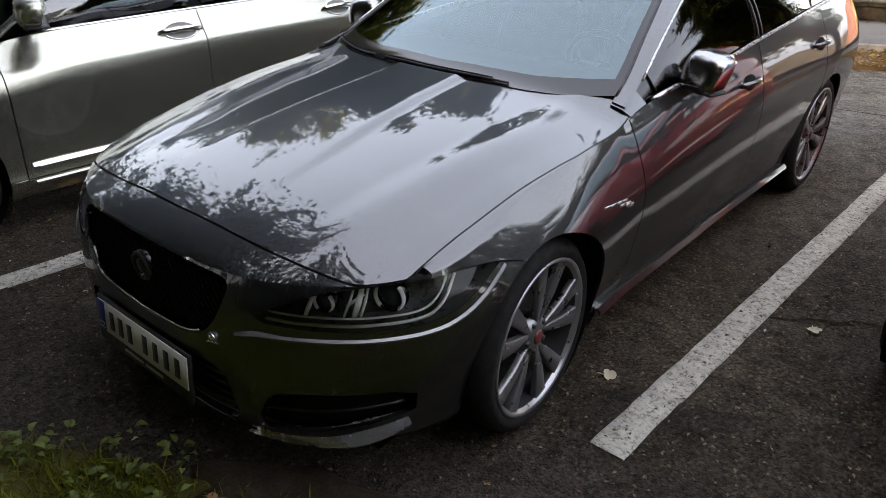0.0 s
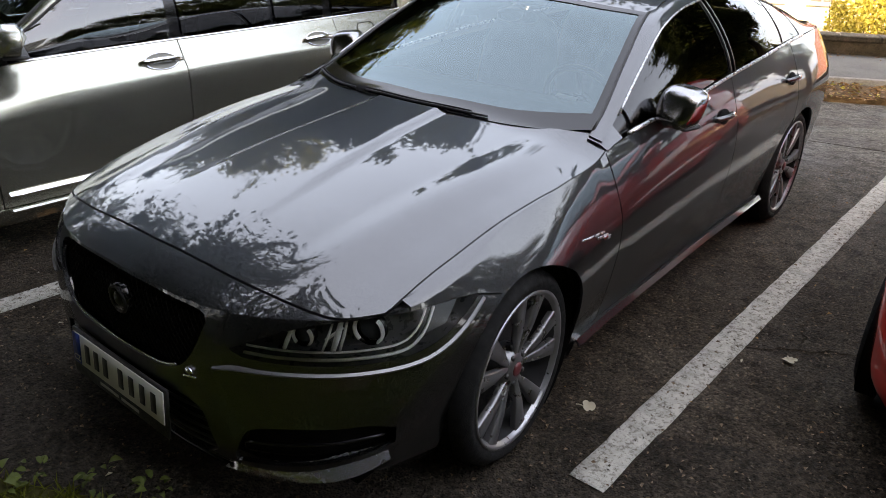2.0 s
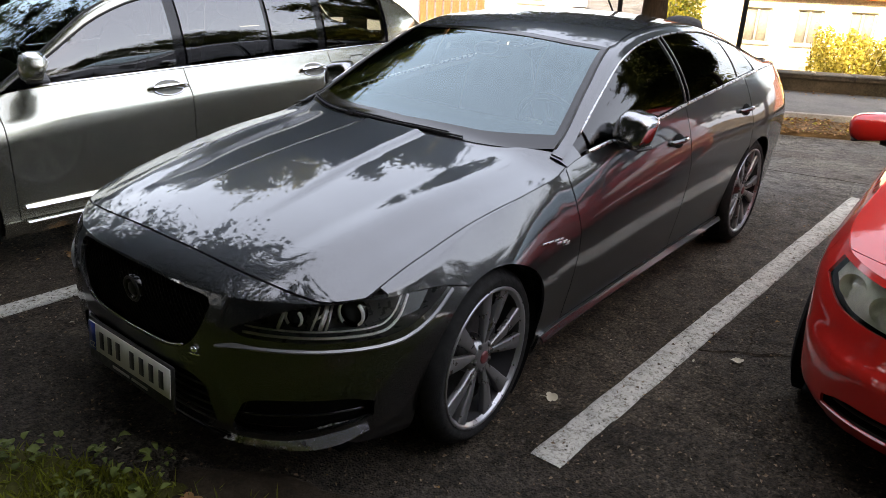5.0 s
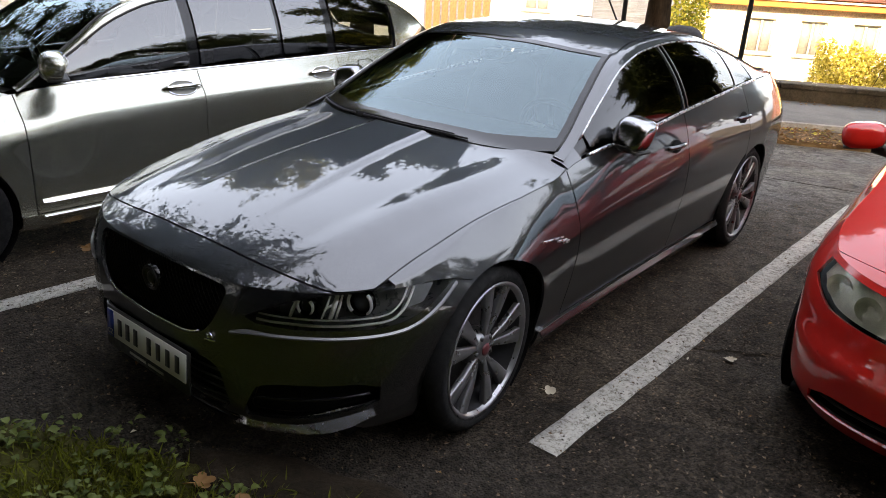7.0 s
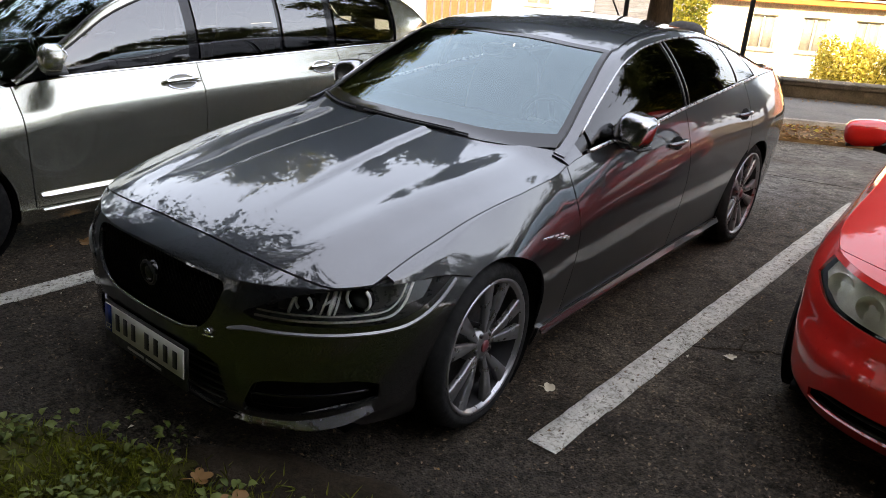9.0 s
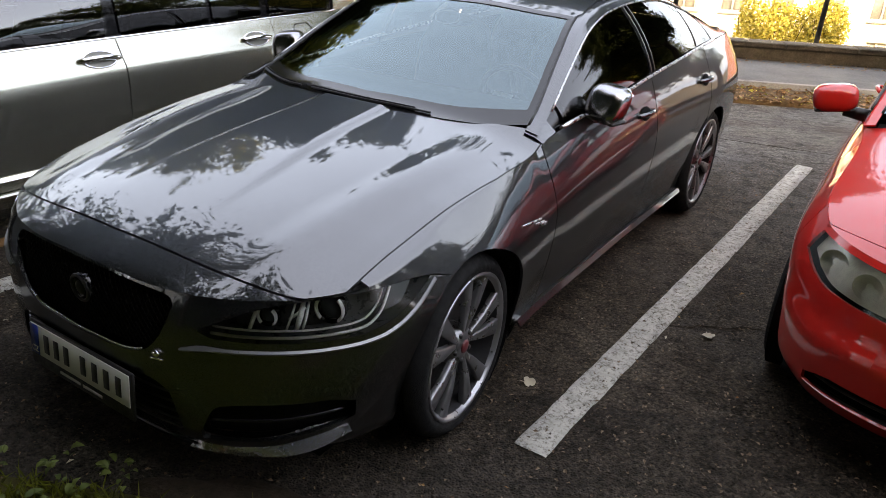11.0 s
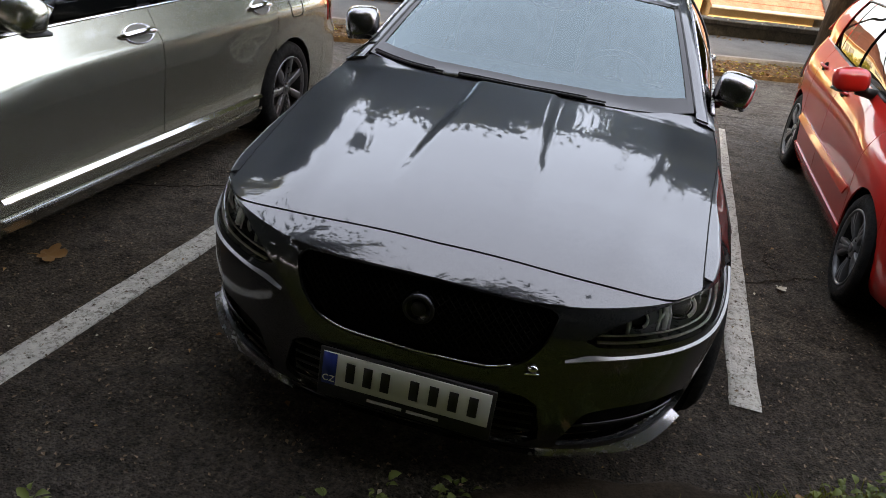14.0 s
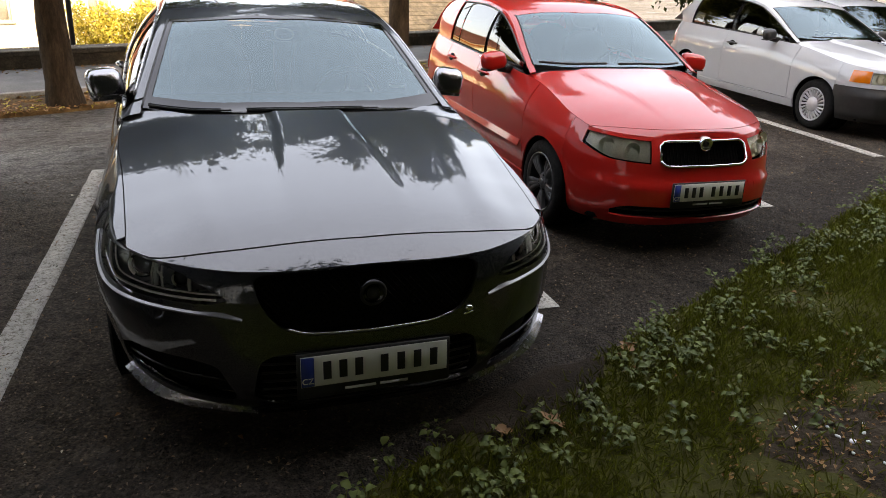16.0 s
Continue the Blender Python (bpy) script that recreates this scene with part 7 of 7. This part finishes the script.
# low broad-leaved weeds, thickest along the lawn's edge
m = 1500
wp = lawn_points(m, -2.6, 8.0, -3.6, -0.90, r)
edge = (wp @ np.array(ACROSS))
keep = r.random(m) < np.where(edge > -1.35, 0.95, 0.30)
keep &= ~(bare(wp) & (r.random(m) < 0.8))
along = wp @ np.array(ALONG)
keep &= ~((along > -0.15) & (along < 0.72) & (edge > -1.14) & (r.random(m) < 0.88))
wp = wp[keep]
k = 13
c = np.repeat(wp, k, 0)
n = len(c)
a = r.uniform(0, 2 * math.pi, n)
rise = r.uniform(0.012, 0.075, n) * np.repeat(r.uniform(0.5, 1.5, len(wp)), k)
c = c + np.stack([np.cos(a) * r.uniform(0.0, 0.05, n), np.sin(a) * r.uniform(0.0, 0.05, n), 0.028 + rise], 1)
d = unit(np.stack([np.cos(a), np.sin(a), r.uniform(-0.3, 0.5, n)], 1))
u = unit(r.normal(0, 0.25, (n, 3)) + np.array([0, 0, 1]))
L = r.uniform(0.018, 0.048, n)
tagged(new("weeds", broad_leaf_mesh("weeds", c, d, u, L, L * r.uniform(0.5, 0.8, n), LEAF_WEED)), "low broad-leaved green weeds along the lawn edge", "weeds", kind="stuff")


def fallen_leaf(x, y, z, size, turn, material, label, lobes=5, tilt=(6, -4)):
    """A dry leaf: lobed, curled blade with a stalk."""
    bm = bmesh.new()
    rim, mid = [], []
    n = lobes * 6
    for i in range(n):
        a = 2 * math.pi * i / n
        rr = size * (0.62 + 0.38 * abs(math.cos(lobes * a / 2)) ** 0.7) * (0.75 + 0.25 * math.cos(a))
        rim.append(bm.verts.new((rr * math.cos(a), rr * math.sin(a), 0.012 + size * 0.30 * (rr / size) ** 2 * (0.4 + 0.5 * math.sin(2 * a + x * 7)))))
        mid.append(bm.verts.new((rr * 0.5 * math.cos(a), rr * 0.5 * math.sin(a), 0.008 + size * 0.06 * math.sin(3 * a + y * 5))))
    c = bm.verts.new((0, 0, 0.006))
    for i in range(n):
        j = (i + 1) % n
        bm.faces.new((mid[i], rim[i], rim[j], mid[j]))
        bm.faces.new((c, mid[i], mid[j]))
    add_tube(bm, [(-size * 0.2, 0, 0.006), (-size * 0.7, size * 0.05, 0.010), (-size * 1.1, size * 0.15, 0.004)], 0.0022, 5)
    ob = solid("fallen_leaf", bm, material, label, "leaf", pose(x, y, z, tilt[0], tilt[1], turn), "fallen leaves")
    return ob


fallen_leaf(-1.848, -0.203, 0.002, 0.085, 20, LEAF_BROWN, "large orange-brown maple leaf lying on asphalt")
fallen_leaf(0.672, -0.99, 0.055, 0.075, 130, LEAF_BROWN, "curled red-brown leaf lying on weeds", tilt=(18, -14))
fallen_leaf(0.455, -0.985, 0.05, 0.05, 70, LEAF_BROWN, "small brown leaf lying on weeds", tilt=(12, 10))
fallen_leaf(1.29, -0.53, 0.05, 0.05, 200, LEAF_BROWN, "small brown leaf lying on weeds", tilt=(-8, 10))
fallen_leaf(1.451, 1.205, 0.002, 0.038, 300, LEAF_PALE, "pale dry leaf flat on asphalt")
fallen_leaf(0.962, 0.372, 0.002, 0.034, 40, LEAF_PALE, "small pale curled leaf on asphalt", 3, (25, 10))
fallen_leaf(-2.15, 1.35, 0.002, 0.05, 140, LEAF_PALE, "pale dry leaf flat on asphalt")
spots = [(1.62, -1.16), (1.59, -1.25), (1.71, -1.34), (1.80, -1.40), (1.88, -1.30), (2.02, -1.42), (1.95, -1.55), (1.75, -1.52), (1.52, -0.98), (1.86, -1.48), (2.12, -1.50), (1.68, -1.44),
         (1.64, -1.20), (1.74, -1.38), (1.83, -1.35), (1.92, -1.43), (1.98, -1.36), (2.06, -1.55), (1.79, -1.58), (1.90, -1.62), (1.57, -1.08), (2.18, -1.42), (1.72, -1.28), (2.0, -1.5)]
for i, (x, y) in enumerate(spots):
    bm = bmesh.new()
    size = 0.007 + 0.004 * ((i * 7) % 4)
    add_shape(bm, [(size * (0.55 + 0.45 * r.random()) * math.cos(a), size * (0.4 + 0.45 * r.random()) * math.sin(a)) for a in np.linspace(0, 5.5, 8)], 0.003)
    solid("pale_chip", bm, PAPER, "small white chip on bare earth", "chip", pose(x, y, 0.040, 6 * math.sin(i), 8 * math.cos(i * 2), i * 47), "white chips")

# scattered leaf bits on asphalt and in the planting strip
def scatter(name, label, cat, count, p0, p1, q0, q1, z, lo, hi, material, seed):
    r = np.random.default_rng(seed)
    pt = lawn_points(count, p0, p1, q0, q1, r)
    pt[:, 2] = z + r.uniform(0, 0.01, count)
    d = unit(r.normal(0, 1, (count, 3)) * np.array([1, 1, 0.12]))
    u = unit(r.normal(0, 0.25, (count, 3)) + np.array([0, 0, 1]))
    L = r.uniform(lo, hi, count)
    return tagged(new(name, leaf_mesh(name, pt, d, u, L, L * r.uniform(0.35, 0.8, count), material)), label, cat, kind="stuff")


scatter("leaf_crumbs", "dry leaf crumbs scattered on the asphalt", "leaf litter", 170, -4, 9, -0.9, 3.3, 0.004, 0.008, 0.026, LEAF_PALE, 3)
scatter("leaf_crumbs", "brown leaf bits scattered on the asphalt", "leaf litter", 420, -4, 9, -0.9, 3.3, 0.004, 0.010, 0.030, LEAF_BROWN, 4)
scatter("leaf_crumbs", "dry leaf bits on the bare earth in the lawn", "leaf litter", 900, 0.4, 1.8, -2.5, -1.7, 0.040, 0.008, 0.030, LEAF_BROWN, 21)
scatter("ground_debris", "dark brown crumbs of leaves and grit on the asphalt", "grit", 26000, -4, 8, -0.95, 3.3, 0.003, 0.006, 0.022, DEBRIS, 14)
scatter("leaf_litter", "brown fallen leaves heaped on the planting strip", "leaf litter", 5600, -8, 16, 7.28, 8.28, TERRACE + 0.062, 0.03, 0.085, LEAF_BROWN, 5)
scatter("leaf_litter", "yellow fallen leaves on the planting strip", "leaf litter", 1300, -8, 16, 7.28, 8.30, TERRACE + 0.068, 0.03, 0.08, LEAF_YELLOW, 6)
scatter("leaf_litter", "fallen leaves along the parapet", "leaf litter", 900, -8, 16, 10.55, 10.99, TERRACE + 0.02, 0.03, 0.07, LEAF_BROWN, 7)
scatter("leaf_litter", "pale leaves lying on the wall coping", "leaf litter", 160, -8, 16, 11.02, 11.36, TERRACE + 0.31, 0.03, 0.08, LEAF_PALE, 8)
scatter("lawn_litter", "small dry leaves lying in the lawn", "leaf litter", 260, -2.5, 8, -3.6, -0.95, 0.04, 0.02, 0.05, LEAF_BROWN, 9)
